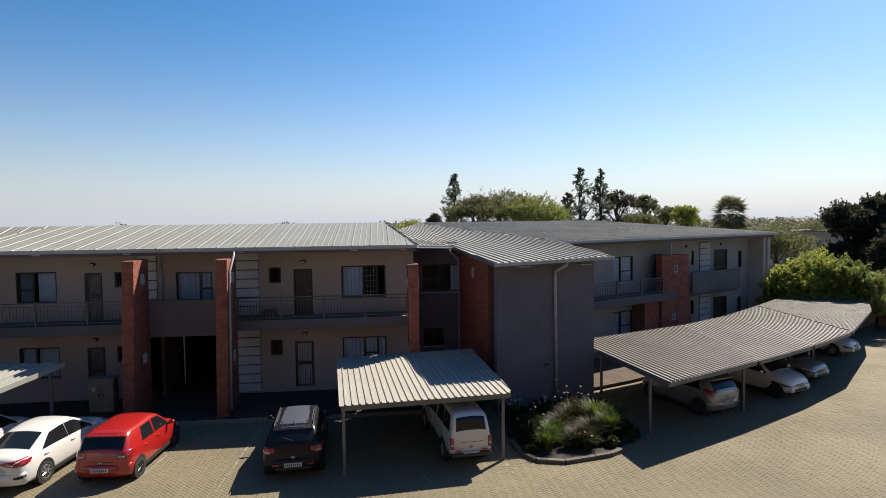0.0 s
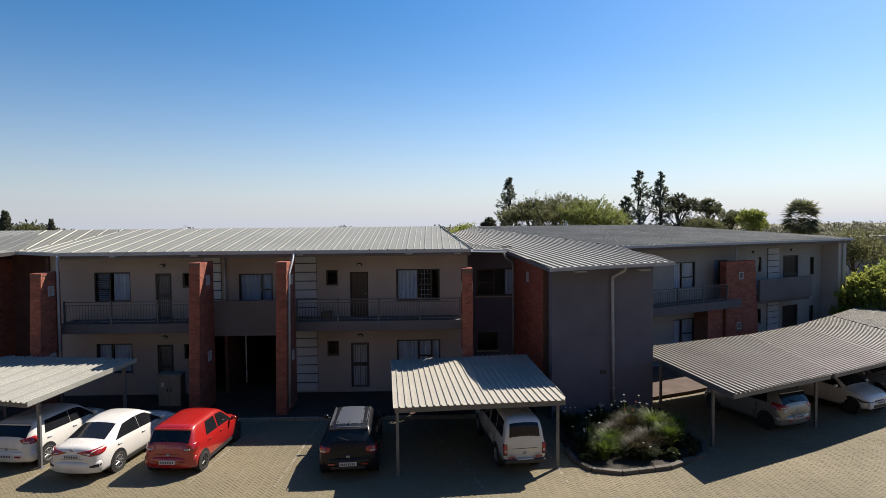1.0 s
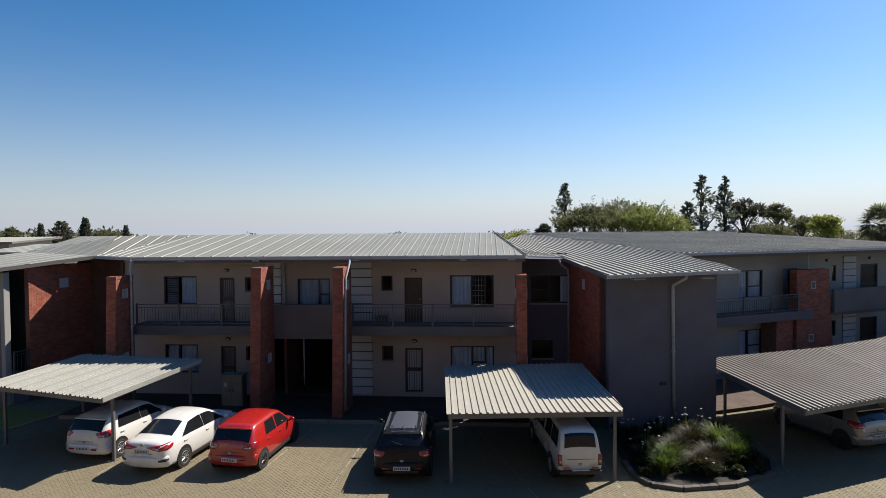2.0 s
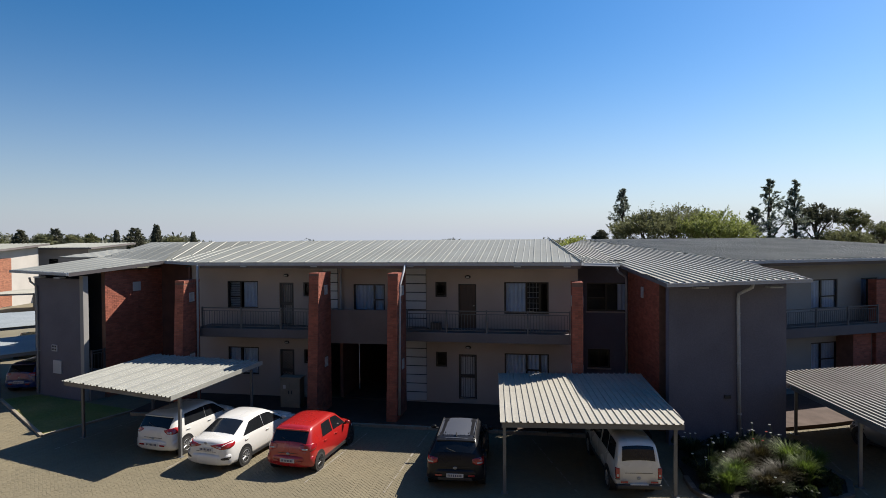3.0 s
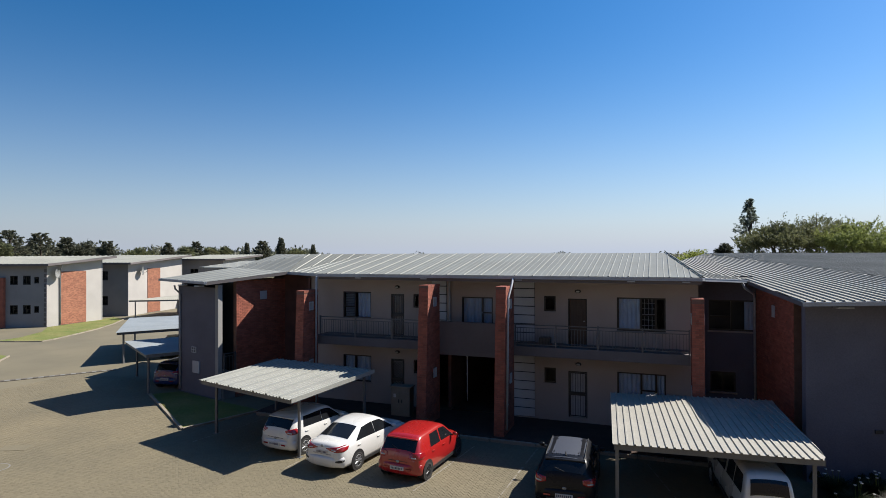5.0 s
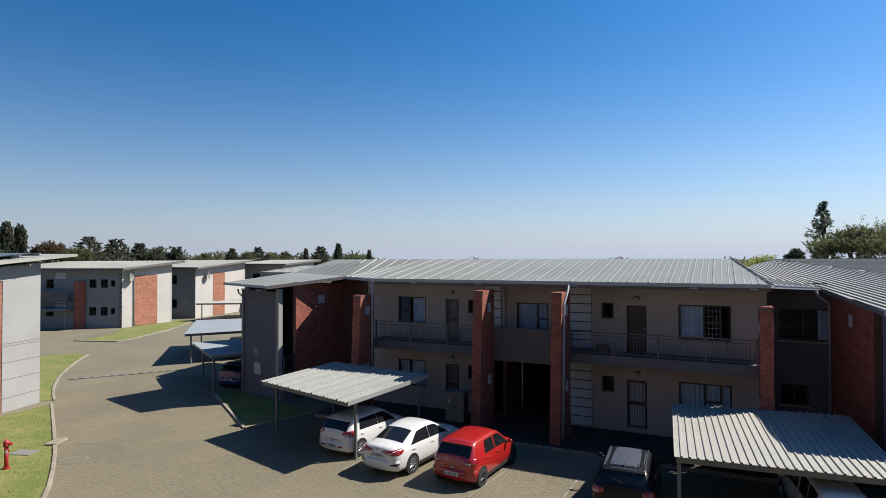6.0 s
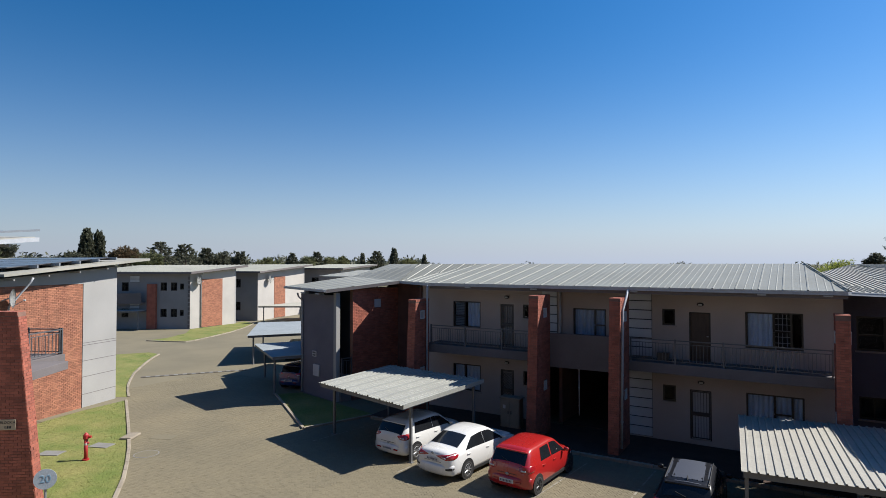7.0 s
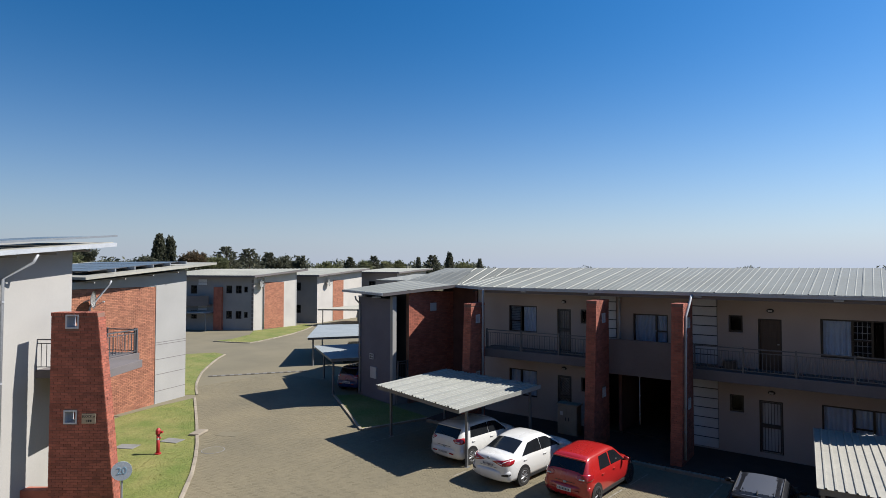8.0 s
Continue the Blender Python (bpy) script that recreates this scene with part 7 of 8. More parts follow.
def tree(label, x, y, h, w, form, material, seed, size=0.2, per=60, category="tree", group=""):
    """A tree: tapered trunk, limbs and a crown of leaves on twigs. form: round, shrub, spire (feathery conifer), column, cedar."""
    rng = np.random.default_rng(seed)
    t = thing("tree" if form != "shrub" else "shrub", (x, y, -0.06), label, category if form != "shrub" else "shrub", group)
    o = Vector((x, y, -0.06))
    starts, ways, lengths, limbs = [], [], [], []
    if form in ("round", "shrub"):
        # overlapping lobes of foliage, feathery with twigs on the outside
        tw = min(0.12 * w, 1.0)
        lobes = []
        for k in range(11):
            a, q = k * 2.4 + rng.uniform(-0.4, 0.4), math.sqrt((k + 0.3) / 11) * w * 0.36
            r = w * rng.uniform(0.12, 0.24)
            top = h - tw * 0.7 - rng.uniform(0, 0.11) * h * (k > 0) - (q / (w * 0.5)) ** 2 * (0.24 if form == "round" else 0.42) * min(h, w) * rng.uniform(0.6, 1.2)
            lobes.append((x + q * math.cos(a), y + q * math.sin(a), max(top - r, r * 0.7), r))
            if form == "shrub":
                lobes.append((x + 1.15 * q * math.cos(a), y + 1.15 * q * math.sin(a), max(h * 0.35, r * 0.7), r))
        for cx, cy, cz, r in lobes:
            limbs.append((cx, cy, cz - 0.2 * r))
            for k in range(int((95 if per < 500 else 260) * (0.5 + r / w * 3))):
                d = rng.normal(size=3)
                d /= np.linalg.norm(d)
                d[2] = abs(d[2]) if rng.random() < 0.7 else d[2]
                q = r * rng.uniform(0.45, 0.98)
                starts.append((cx + d[0] * q, cy + d[1] * q, cz + d[2] * q * 0.95))
                ways.append((d[0] * 0.8, d[1] * 0.8, d[2] * 0.5 + 0.75))
                lengths.append(tw * rng.uniform(0.45, 1.0) * (1.9 if rng.random() < 0.12 else 1.0))
        n, leaf_size, aspect, droop = max(int(min(per, 360) * 0.07), 10), size * (0.95 if per < 500 else 1.5), 0.27 if per < 500 else 0.45, 0.32
    elif form == "spire":
        # whorls of rising branches with gaps between them, tufted at the ends
        for k in range(150):
            f = (k + rng.uniform(0, 1)) / 150
            a = rng.uniform(0, 6.283)
            if rng.random() < 0.1 or noise.noise((math.cos(a) * 1.3, math.sin(a) * 1.3, f * 7 + seed)) > 0.22:
                continue
            z = h * (0.2 + 0.78 * f)
            ln = w * 0.66 * (1 - f) ** 0.8 * rng.uniform(0.35, 1.1) + 0.1
            d = np.array([math.cos(a), math.sin(a), 0.12 + 0.55 * f])
            end = np.array([x, y, z]) + d * ln
            if k % 9 == 0:
                limbs.append(tuple(end))
            for j in range(7):
                q = rng.uniform(0.3, 1.0)
                starts.append(np.array([x, y, z]) + d * ln * q + rng.normal(size=3) * 0.1 * ln)
                ways.append(d * 0.6 + np.array([0, 0, 0.35]) + rng.normal(size=3) * 0.4)
                lengths.append(0.26 + 0.22 * ln * rng.random())
        for j in range(12):
            starts.append((x, y, h * (0.9 + 0.09 * j / 12)))
            ways.append((rng.normal() * 0.2, rng.normal() * 0.2, 1.0))
            lengths.append(0.36 - 0.016 * j)
        n, leaf_size, aspect, droop = 20, size * 0.9, 0.2, 0.3
    elif form == "column":
        for k in range(700):
            f = rng.uniform(0, 1)
            a = rng.uniform(0, 6.283)
            r = w / 2 * min(1, 3 * f + 0.35) * (1 - f) ** 0.55 * rng.uniform(0.35, 0.85)
            starts.append((x + r * math.cos(a), y + r * math.sin(a), h * (0.06 + 0.86 * f)))
            ways.append((math.cos(a) * 0.3, math.sin(a) * 0.3, 1.0))
            lengths.append(h * 0.07 * rng.uniform(0.6, 1.2))
        limbs = starts[:8]
        n, leaf_size, aspect, droop = 22, size * 1.2, 0.45, 0.0
    else:
        # cedar: flat tiers of foliage
        for k in range(13):
            f = k / 12
            z = h * (0.4 + 0.58 * f)
            rr = w * 0.66 * (1 - 0.82 * f ** 1.2) * rng.uniform(0.6, 1.15)
            for j in range(34):
                a, q = rng.uniform(0, 6.283), rr * math.sqrt(rng.uniform(0.05, 1.0))
                starts.append((x + q * math.cos(a), y + q * math.sin(a), z + 0.1 * q + rng.uniform(-1.0, 1.0) * h / 30))
                ways.append((math.cos(a), math.sin(a), rng.uniform(0.05, 0.6)))
                lengths.append(0.16 * rr + 0.3)
        limbs = starts[::22]
        n, leaf_size, aspect, droop = 14, size * 1.1, 0.42, 0.1
    tk = part("trunk", tube([o, o + Vector((0.02 * h, 0.01 * h, h * 0.35)), o + Vector((0, 0.02 * h, h * 0.72)), o + Vector((0, 0, h * 0.95))], 0.1, 8, taper=[0.026 * h, 0.018 * h, 0.009 * h, 0.003 * h] if form in ("spire", "column", "cedar") else [0.03 * h, 0.022 * h, 0.006 * h, 0.002 * h]), BARK, t, smooth=True)
    for q in limbs:
        q = Vector(q)
        s = o + Vector((0.01 * h, 0.01 * h, max(min(h * 0.33, q.z * 0.7), q.z - (q - Vector((x, y, q.z))).length - 0.4)))
        part("limb", tube([s, s.lerp(q, 0.5) + Vector((0, 0, 0.02 * h)), q], 0.05, 5, taper=[0.009 * h, 0.006 * h, 0.003 * h]), BARK, tk)
    v, f = sprays(starts, ways, lengths, n, leaf_size, aspect, droop, seed + 1)
    from_arrays("crown", v, f, material, t)
    return t


LEAF_PALM = leaf("palm_leaves", (0.171, 0.189, 0.104), (0.252, 0.252, 0.135))


def palm(label, x, y, h, w, seed):
    """A fan palm: ringed trunk, a skirt and a head of drooping fan leaves."""
    rng = np.random.default_rng(seed)
    t = thing("palm_tree", (x, y, -0.06), label, "palm")
    part("trunk", tube([(x, y, -0.06), (x + 0.1, y, h * 0.4), (x, y, h * 0.8)], 0.25, 10, taper=[0.38, 0.3, 0.28]), BARK, t)
    vs, fs = [], []
    top = np.array([x, y, h * 0.8])
    for k in range(70):
        a, e = k * 2.4 + rng.uniform(-0.3, 0.3), -1.0 + 2.25 * (k / 69) + rng.uniform(-0.15, 0.15)
        d = np.array([math.cos(a) * math.cos(e), math.sin(a) * math.cos(e), math.sin(e)])
        s = np.cross(d, [0, 0, 1.0])
        s /= np.linalg.norm(s) + 1e-6
        u = np.cross(s, d)
        ln = w / 2 * rng.uniform(0.8, 1.05)
        hub = top + d * ln * 0.5
        for j in range(19):
            b = (j - 9) / 9 * 1.7
            q = d * math.cos(b) + s * math.sin(b) + u * 0.12 * rng.normal()
            tip = hub + q * ln * (0.52 - 0.07 * abs(b)) + np.array([0, 0, -0.13 * ln])
            wv = np.cross(q, u)
            wv = wv / (np.linalg.norm(wv) + 1e-6) * 0.05
            i = len(vs)
            vs += [hub - wv * 0.4, hub * 0.45 + tip * 0.55 + wv + np.array([0, 0, 0.03 * ln]), tip, hub * 0.45 + tip * 0.55 - wv + np.array([0, 0, 0.03 * ln])]
            fs.append([i, i + 1, i + 2, i + 3])
        i = len(vs)
        vs += [top, hub + s * 0.025, hub - s * 0.025]
        fs.append([i, i + 1, i + 2])
    from_arrays("crown", np.array(vs), fs, LEAF_PALM, t)
    return t


# beyond the right-hand roofs
R = 70
for az, r, h, w, form, m, sz, per, lab in (
        (7.7, 66, 12.9, 4.4, "spire", LEAF_NEEDLE, 0.13, 69, "tall slender dark conifer behind the roof"),
        (9.6, 60, 10.7, 7.0, "round", LEAF_OLIVE, 0.1, 346, "broad olive-green tree behind the roof"),
        (12.6, 62, 11.4, 8.5, "round", LEAF_OLIVE, 0.1, 346, "broad olive-green tree behind the roof"),
        (15.8, 58, 10.5, 7.2, "round", LEAF_GREEN, 0.1, 346, "rounded yellowish green tree behind the roof"),
        (3.2, 62, 7.95, 4.6, "round", LEAF_YELLOW, 0.1, 185, "low yellow-green treetop behind the roof"),
        (5.6, 90, 8.9, 2.6, "round", LEAF_DARK, 0.1, 104, "sparse dark treetop behind the roof"),
        (19.9, 64, 13.1, 4.4, "spire", LEAF_NEEDLE, 0.13, 45, "feathery tall conifer behind the roof"),
        (21.8, 66, 13.1, 3.8, "spire", LEAF_NEEDLE, 0.13, 39, "feathery tall conifer behind the roof"),
        (18.7, 64, 10.4, 3.4, "spire", LEAF_NEEDLE, 0.13, 39, "short feathery conifer behind the roof"),
        (23.3, 68, 11.0, 4.2, "round", LEAF_DARK, 0.1, 169, "dark rounded tree behind the roof"),
        (25.8, 72, 10.4, 3.0, "round", LEAF_OLIVE, 0.1, 136, "small-leaved tree behind the roof"),
        (27.6, 76, 9.2, 3.6, "round", LEAF_OLIVE, 0.1, 153, "small tree behind the roof"),
        (29.3, 60, 8.9, 3.0, "round", LEAF_YELLOW, 0.1, 169, "yellow-green treetop behind the roof"),
        (25.0, 66, 8.7, 5.0, "round", LEAF_OLIVE, 0.1, 153, "low olive treetop behind the roof"),
        (36.6, 56, 7.4, 6.5, "round", LEAF_OLIVE, 0.1, 282, "green tree beside the far block"),
        (39.3, 100, 7.6, 7.0, "round", LEAF_OLIVE, 0.1, 153, "distant olive tree beyond the hedge"),
        (43.6, 64, 9.9, 8.5, "shrub", LEAF_DARK, 0.12, 525, "large dense dark tree beyond the boundary wall"),
        (47.4, 60, 9.0, 8.0, "shrub", LEAF_DARK, 0.12, 525, "large dense dark tree beyond the boundary wall")):
    x, y = polar(az, r)
    tree(lab, x, y, h, w, form, m, int(az * 10) + 7, sz, per)
x, y = polar(33.0, 58)
palm("shaggy fan palm beyond the far block", x, y, 9.8, 4.1, 77)
for az, r, h, w, m in ((37.7, 45, 4.6, 3.6, LEAF_YELLOW), (39.3, 46, 5.5, 5.4, LEAF_YELLOW), (41.5, 45.5, 5.0, 4.2, LEAF_GREEN), (43.6, 48, 4.0, 3.8, LEAF_OLIVE), (36.2, 46, 2.4, 1.8, LEAF_OLIVE), (45.0, 49, 3.6, 4.0, LEAF_OLIVE), (38.0, 44, 3.0, 3.0, LEAF_GREEN)):
    x, y = polar(az, r)
    tree("bright leafy hedge shrub behind the carport row", x, y, h, w, "shrub", m, int(az * 7), 0.11, 300, group="hedge shrubs")

# along the skyline to the left
for az, r, h, w, form, m, sz, per, lab in (
        (-63.0, 108, 13.3, 4.8, "column", LEAF_DARK, 0.16, 90, "tall narrow cypress"), (-62.1, 110, 13.0, 4.0, "column", LEAF_DARK, 0.16, 90, "tall narrow cypress"),
        (-64.2, 105, 9.6, 4.5, "round", LEAF_FAR, 0.19, 110, "rounded dark tree"), (-60.2, 112, 10.8, 5.6, "round", LEAF_RUST, 0.19, 100, "reddish-brown leafed tree"),
        (-58.4, 112, 9.8, 6.0, "round", LEAF_OLIVE, 0.19, 110, "olive tree"), (-57.4, 120, 11.2, 7.0, "cedar", LEAF_FAR, 0.17, 84, "layered dark cedar"), (-55.4, 122, 10.9, 6.6, "cedar", LEAF_FAR, 0.17, 84, "layered dark cedar"),
        (-53.6, 125, 10.3, 5.6, "cedar", LEAF_FAR, 0.17, 84, "layered dark cedar"), (-52.2, 126, 10.2, 5.6, "round", LEAF_FAR, 0.19, 100, "dark tree"), (-50.6, 125, 9.6, 4.0, "cedar", LEAF_FAR, 0.17, 72, "layered dark cedar"),
        (-48.3, 110, 8.9, 6.6, "round", LEAF_OLIVE, 0.19, 120, "broad olive tree"), (-45.9, 120, 9.3, 3.4, "cedar", LEAF_FAR, 0.17, 60, "dark wind-shaped tree"), (-43.6, 125, 9.6, 4.4, "cedar", LEAF_FAR, 0.17, 72, "dark cedar"),
        (-41.2, 130, 9.2, 4.0, "round", LEAF_OLIVE, 0.19, 90, "olive treetop"), (-39.2, 135, 9.9, 2.0, "column", LEAF_FAR, 0.16, 78, "thin cypress"), (-37.8, 135, 10.0, 4.6, "cedar", LEAF_FAR, 0.17, 84, "dark cedar"),
        (-36.1, 132, 11.0, 4.2, "column", LEAF_FAR, 0.16, 120, "dark broad cypress"), (-34.8, 140, 9.0, 5.0, "round", LEAF_OLIVE, 0.19, 90, "olive treetop"), (-33.1, 145, 9.7, 2.4, "column", LEAF_FAR, 0.16, 78, "small cypress"),
        (-70.5, 90, 10.6, 6.0, "round", LEAF_OLIVE, 0.19, 120, "olive tree beyond the roof"), (-68.9, 95, 10.6, 4.0, "round", LEAF_FAR, 0.19, 110, "dark tree beyond the roof")):
    x, y = polar(az, r)
    tree(lab + " on the skyline", x, y, h, w, form, m, int(-az * 10), sz, per, group="skyline trees")
for az, r in ((-42.4, 118), (-44.4, 112)):
    x, y = polar(az, r)
    palm("small distant palm on the skyline", x, y, 9.0, 4.6, int(-az * 3))

# slim radio mast beyond the dark tree
x, y = polar(40.76, 150)
mast = thing("radio_mast", (x, y, -0.06), "slim grey radio mast beyond the trees", "mast")
part("pole", tube([(x, y, -0.06), (x, y, 11.3)], 0.2, 8, taper=[0.25, 0.1]), STEEL, mast)
for k in range(6):
    a = k * 1.05
    part("antenna", boxed(-0.1, -0.5, 9.4 + 0.9 * (k % 2), 0.1, -0.3, 10.2 + 0.9 * (k % 2), bevel=0.02), STEEL, mast, m=pose(x, y, 0, 0, 0, math.degrees(a)))

# far woods: one low uneven belt of leaf clumps all along the horizon
rng = np.random.default_rng(12)
cs, rs = [], []
for k in range(2300):
    az = rng.uniform(-95, 60) if k % 3 else rng.uniform(-75, -33)
    r = rng.uniform(140, 330) if az < -33 else rng.uniform(170, 520)
    gap = 0.5 + 0.5 * math.sin(az * 0.9) * math.sin(az * 0.37 + 1.0) + rng.uniform(-0.2, 0.2)
    lift = 10.3 if az < -50 else 9.3 if az < -33 else (8.3 if gap > 0.75 else 6.6)
    if az > 5:
        lift = 7.8
    hgt = rng.uniform(0.55, 1.0) * lift
    x, y = polar(az, r)
    cs.append((x, y, hgt - 1.3))
    rs.append(rng.uniform(1.4, 3.0))
    cs.append((x + rng.uniform(-2, 2), y, hgt * 0.5))
    rs.append(rng.uniform(2.0, 3.4))
v, f = leaves(cs, rs, 34, 0.55, 13, 0.7)
tagged(from_arrays("far_woods", v, f, LEAF_FAR), "dark belt of distant trees on the horizon", "woods", kind="stuff")


# bed of grassy plants before the wing
def tuft(label, x, y, h, spread, material, seed, n=150, lean=1.0, flower=None):
    rng = np.random.default_rng(seed)
    t = thing("ornamental_grass", (x, y, 0.09), label, "plant", "bed plants")
    vs, fs = [], []
    for k in range(n):
        a = rng.uniform(0, 6.283)
        r0 = rng.uniform(0, 0.16)
        ln, out = h * rng.uniform(0.6, 1.1), spread * rng.uniform(0.25, 1.0) * lean
        d = np.array([math.cos(a), math.sin(a), 0])
        s = np.array([-math.sin(a), math.cos(a), 0]) * rng.uniform(0.011, 0.022)
        p0 = np.array([x, y, 0.08]) + d * r0
        i = len(vs)
        for q in range(4):
            f = q / 3
            c = p0 + d * out * f ** 1.7 + np.array([0, 0, ln * (f - 0.35 * f ** 3)])
            wv = s * (1 - f * 0.95)
            vs += [c - wv, c + wv]
        for q in range(3):
            fs.append([i + 2 * q, i + 2 * q + 1, i + 2 * q + 3, i + 2 * q + 2])
    from_arrays("blades", np.array(vs), fs, material, t)
    if flower:
        for k in range(flower[1]):
            a, rr = rng.uniform(0, 6.283), rng.uniform(0.1, spread * 0.7)
            px, py, pz = x + rr * math.cos(a), y + rr * math.sin(a), h * rng.uniform(0.7, 1.1) + 0.08
            st = part("flower_stem", tube([(x, y, 0.1), (px, py, pz)], 0.006, 4), LEAF_GREEN, t)
            bm = bmesh.new()
            for q in range(5):
                b = q * 1.2566
                bmesh.ops.create_icosphere(bm, subdivisions=1, radius=0.016, matrix=pose(px + 0.024 * math.cos(b), py + 0.024 * math.sin(b), pz))
            part("flower_head", bm, flower[0], st)
    return t


FLOWER_WHITE = mat("white_petals", (0.75, 0.75, 0.72), (0.65, 0.65, 0.6), 0.8, bump=0)
FLOWER_RED = mat("red_petals", (0.5, 0.08, 0.05), (0.4, 0.06, 0.04), 0.8, bump=0)
GRASS_A = leaf("strap_leaves_green", (0.097, 0.164, 0.025), (0.140, 0.200, 0.036))
GRASS_B = leaf("strap_leaves_olive", (0.037, 0.033, 0.013), (0.060, 0.047, 0.019))
GRASS_C = leaf("strap_leaves_deep", (0.035, 0.055, 0.02), (0.055, 0.075, 0.028))
for k, (x, y, h, s, m, lab, fl) in enumerate((
        (5.3, 17.7, 0.75, 0.6, GRASS_A, "fresh green arching grass tuft in kerbed bed", None),
        (5.7, 18.3, 0.8, 0.6, GRASS_A, "fresh green arching grass tuft in kerbed bed", None),
        (6.4, 17.8, 0.7, 0.75, GRASS_B, "bronze-olive spiky tuft in kerbed bed", None),
        (6.1, 18.9, 0.8, 0.7, GRASS_B, "bronze-olive spiky tuft in kerbed bed", None),
        (7.0, 18.3, 0.75, 0.8, GRASS_B, "bronze-olive spiky tuft in kerbed bed", None),
        (7.7, 18.5, 0.95, 0.7, GRASS_A, "tall bright green grass tuft in kerbed bed", None),
        (8.2, 19.2, 1.0, 0.7, GRASS_A, "tall bright green grass tuft in kerbed bed", None),
        (7.6, 19.4, 1.05, 0.7, GRASS_A, "tall bright green grass tuft in kerbed bed", None),
        (6.8, 19.6, 0.9, 0.7, GRASS_B, "bronze-olive spiky tuft in kerbed bed", (FLOWER_RED, 3)),
        (5.2, 19.2, 0.7, 0.6, GRASS_C, "dark strap-leaved plant with white flowers", (FLOWER_WHITE, 5)),
        (5.0, 20.2, 0.7, 0.6, GRASS_C, "dark strap-leaved plant with white flowers", (FLOWER_WHITE, 5)),
        (6.0, 20.3, 0.75, 0.6, GRASS_C, "dark strap-leaved plant with white flowers", (FLOWER_WHITE, 6)),
        (7.0, 20.6, 0.8, 0.6, GRASS_C, "dark strap-leaved plant with white flowers", (FLOWER_WHITE, 6)),
        (7.9, 20.5, 0.8, 0.6, GRASS_C, "dark strap-leaved plant with white flowers", (FLOWER_WHITE, 5)),
        (6.6, 17.6, 0.5, 0.5, GRASS_C, "low dark strap-leaved plant by the kerb", (FLOWER_WHITE, 2)),
        (4.9, 18.5, 0.6, 0.5, GRASS_C, "low dark strap-leaved plant by the kerb", (FLOWER_WHITE, 3)))):
    tuft(lab, x, y, h * 1.25, s * 1.2, m, 200 + k, 700, lean=0.7, flower=fl)

# low growth that covers the bed between the tufts
cs, rs = [], []
rng = np.random.default_rng(31)
while len(cs) < 150:
    x, y = rng.uniform(4.5, 8.6), rng.uniform(17.5, 22.0)
    if inside(BED, np.array([x]), np.array([y]))[0]:
        cs.append((x, y, 0.12 + 0.25 * rng.random()))
        rs.append(rng.uniform(0.1, 0.2))
v, f = leaves(cs, rs, 120, 0.06, 32, 0.9, 1.0)
tagged(from_arrays("bed_undergrowth", v, f, GRASS_C), "low dark leafy growth covering the plant bed", "groundcover", kind="stuff")

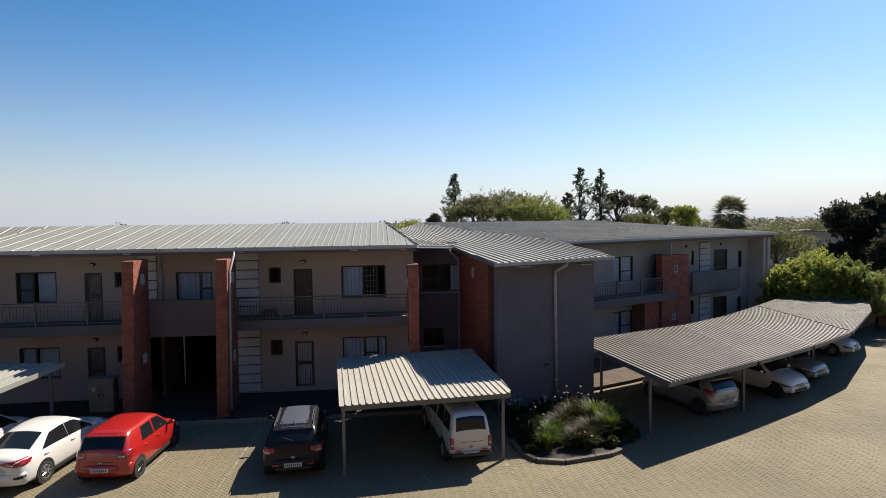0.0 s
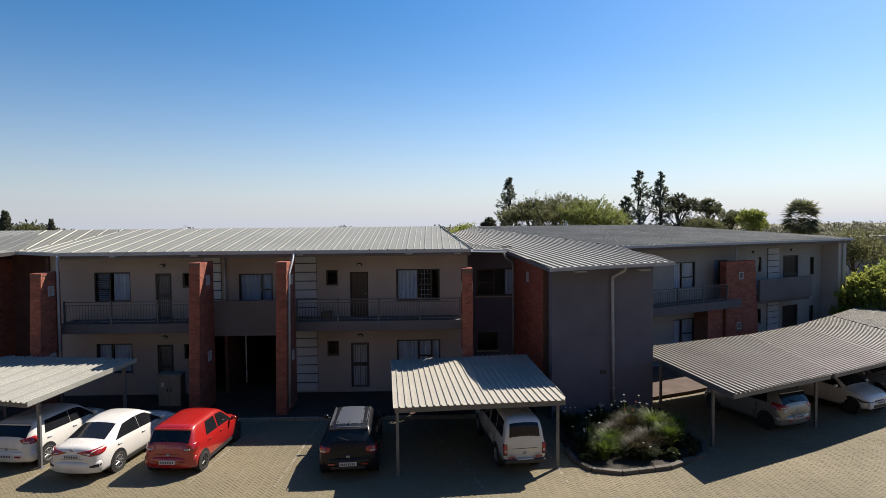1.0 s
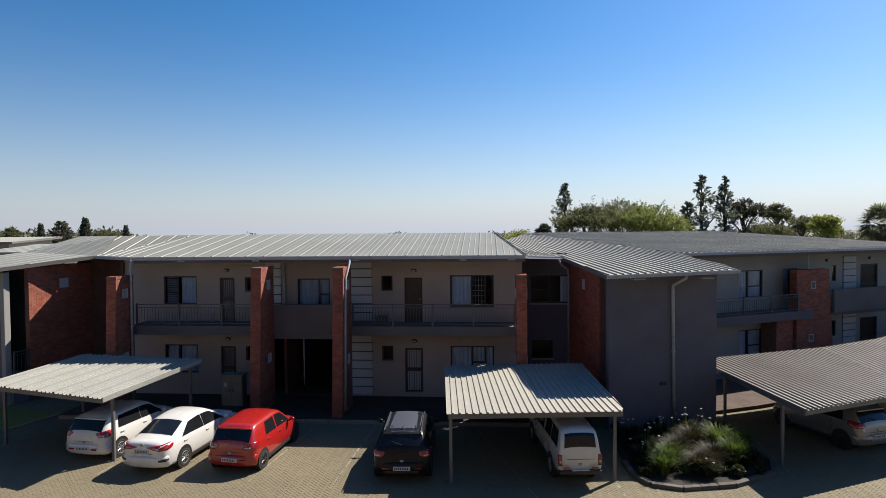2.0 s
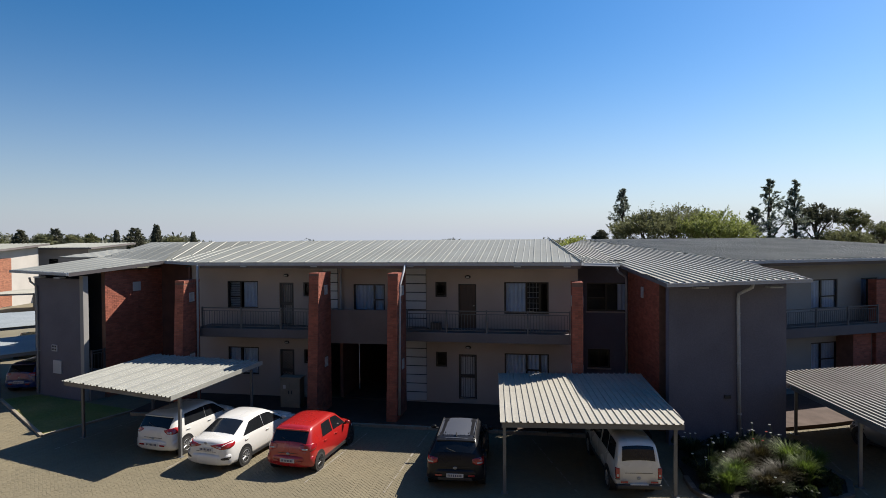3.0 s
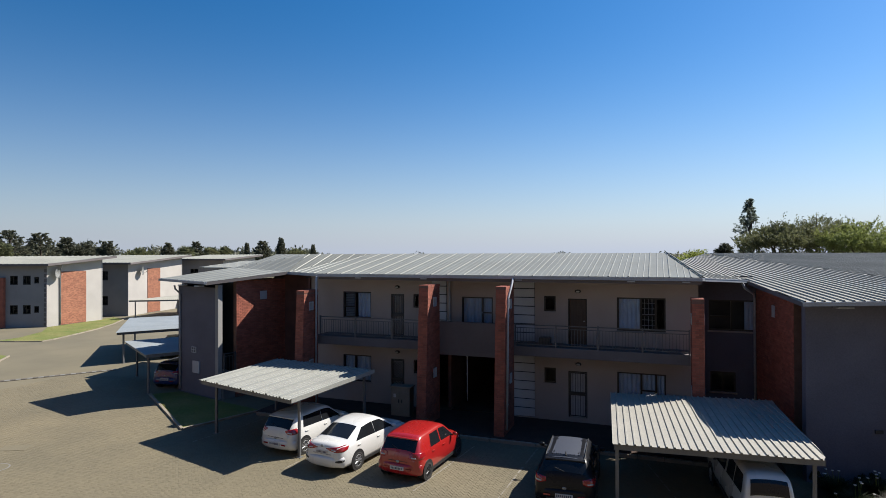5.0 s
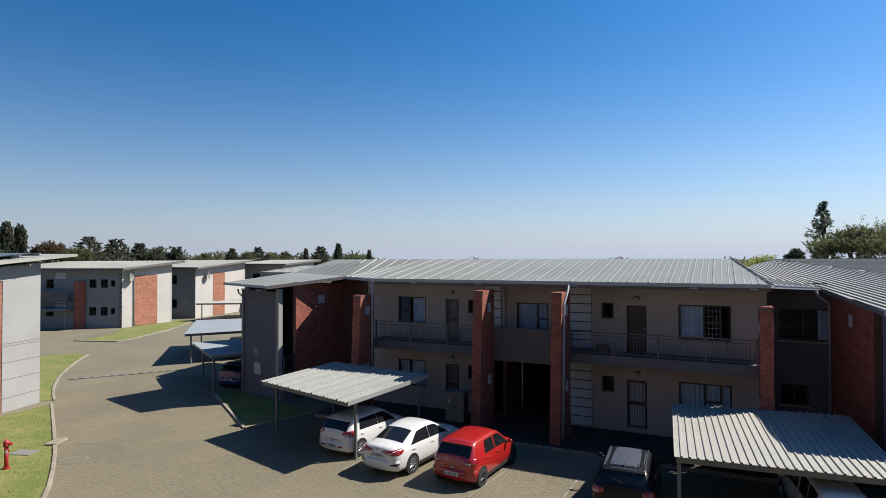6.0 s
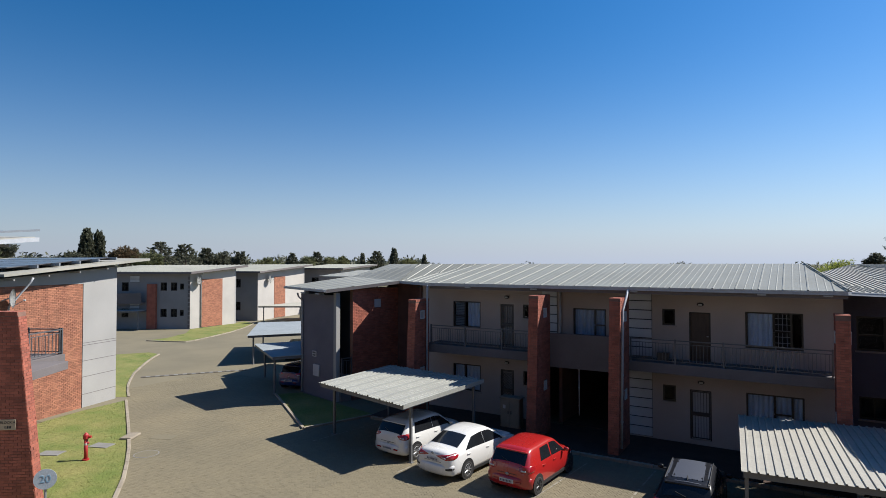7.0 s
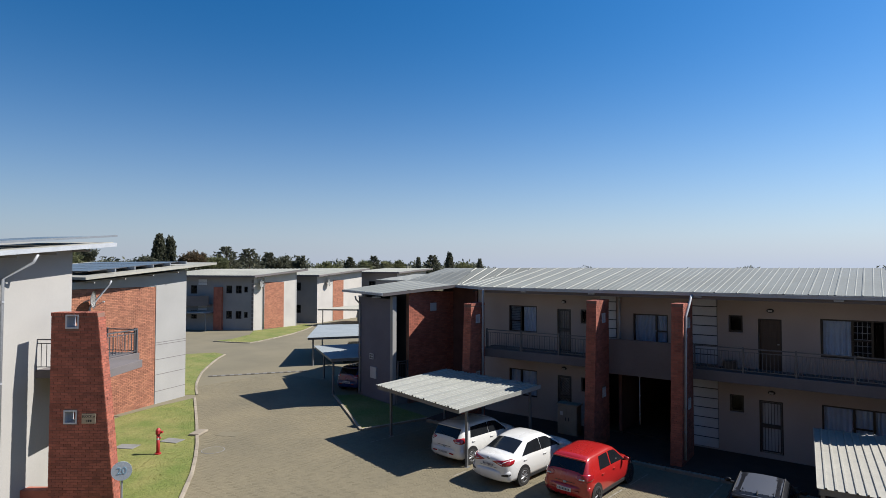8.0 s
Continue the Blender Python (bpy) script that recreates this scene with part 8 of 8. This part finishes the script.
# beyond the court to the right
bw = thing("boundary_wall", (33.5, 40, 0), "brown plastered boundary wall behind hedge", "wall", kind="structure")
part("wall_panel", prism([(33.2, 31.0), (35.6, 46.5), (35.85, 46.5), (33.45, 31.0)], -0.05, 1.75), MORTAR, bw)
part("wall_panel", prism([(33.2, 30.9), (48.0, 20.0), (48.0, 20.25), (33.45, 31.0)], -0.05, 1.75), MORTAR, bw)
ROOF_TILE = mat("red_roof_tile", (0.30, 0.08, 0.055), (0.22, 0.065, 0.045), 0.8, scale=1.5, fine=12, bump=0.3)
for az, r, w, d, h, wall_m, lab in ((44.0, 68, 7, 6, 2.7, BRICK, "small red-brick house with grey roof"), (39.0, 95, 9, 5, 5.4, PLASTER, "plain yellowish house wall beyond the hedge")):
    x, y = polar(az, r)
    ridge = 1.4 if wall_m is BRICK else 0.25
    hs = thing("house", (x, y, -0.06), lab, "house")
    hm = pose(x, y, 0, 0, 0, -az + 8)
    part("wall", boxed(-w / 2, 0, -0.06, w / 2, d, h), wall_m, hs, m=hm)
    bm = bmesh.new()
    for s in (-1, 1):
        q = [bm.verts.new(v) for v in ((0, -0.4, h + ridge), (s * (w / 2 + 0.4), -0.4, h - 0.05), (s * (w / 2 + 0.4), d + 0.4, h - 0.05), (0, d + 0.4, h + ridge))]
        bm.faces.new(q)
    bmesh.ops.solidify(bm, geom=bm.faces[:], thickness=0.1)
    part("roof", bm, ROOF_TILE if wall_m is BRICK else ROOF_GREY, hs, m=hm)
    part("window", boxed(-0.6, -0.03, 1.0, 0.6, -0.004, 1.9), BRONZE, hs, m=hm)

# ---------------------------------------------------------------- pieces, last
rows, centre, cc = pavers(-34.0, 25.0, 9.5, 26.0, skip)
wx = centre[0] + (rows[:, 0] - rows[:, 1]) * cc
wy = centre[1] + (rows[:, 0] + rows[:, 1]) * cc
close = (wx > -6.0) & (wx < -4.25) & (wy > 13.6) & (wy < 17.0)
v, f = paver_arrays(rows[~close], centre, cc)
tagged(from_arrays("paver_field", v, f, PAVER, pave), "tan clay pavers in herringbone", kind="stuff")
single = {}
for w, h in ((0.2, 0.1), (0.1, 0.2)):
    v, f = paver_arrays(np.array([[0, 0, w, h]]), (0, 0), cc, 9)
    me = bpy.data.meshes.new("paver")
    me.from_pydata(v.tolist(), [], f.tolist())
    me.materials.append(PAVER)
    single[w] = me
for px, py, w, h in rows[close]:
    shared("paver", single[round(w, 1)], pave, (centre[0] + (px - py) * cc, centre[1] + (px + py) * cc, random.uniform(-0.001, 0.001)))

# bricks of the near pier that stand clear of its openings, one by one
one = {}
for u, z, ln in [s for s in brick_spots(lambda z: 0.0, lambda z: 2.08 - 0.64 * z / 6.03, 0.005, 5.91, ((0.45, 0.87, 5.52, 5.96), (0.45, 0.87, 2.55, 2.98))) if 3.05 < z < 5.45 and s[2] > 0.1]:
    key = round(ln, 3)
    if key not in one:
        one[key] = brick_mesh(ln, 0.016)
    q = PM @ Vector((u, 0, z))
    shared("brick", one[key], NEAR_PIER, world_of(NEAR_PIER).inverted() @ q, PA)
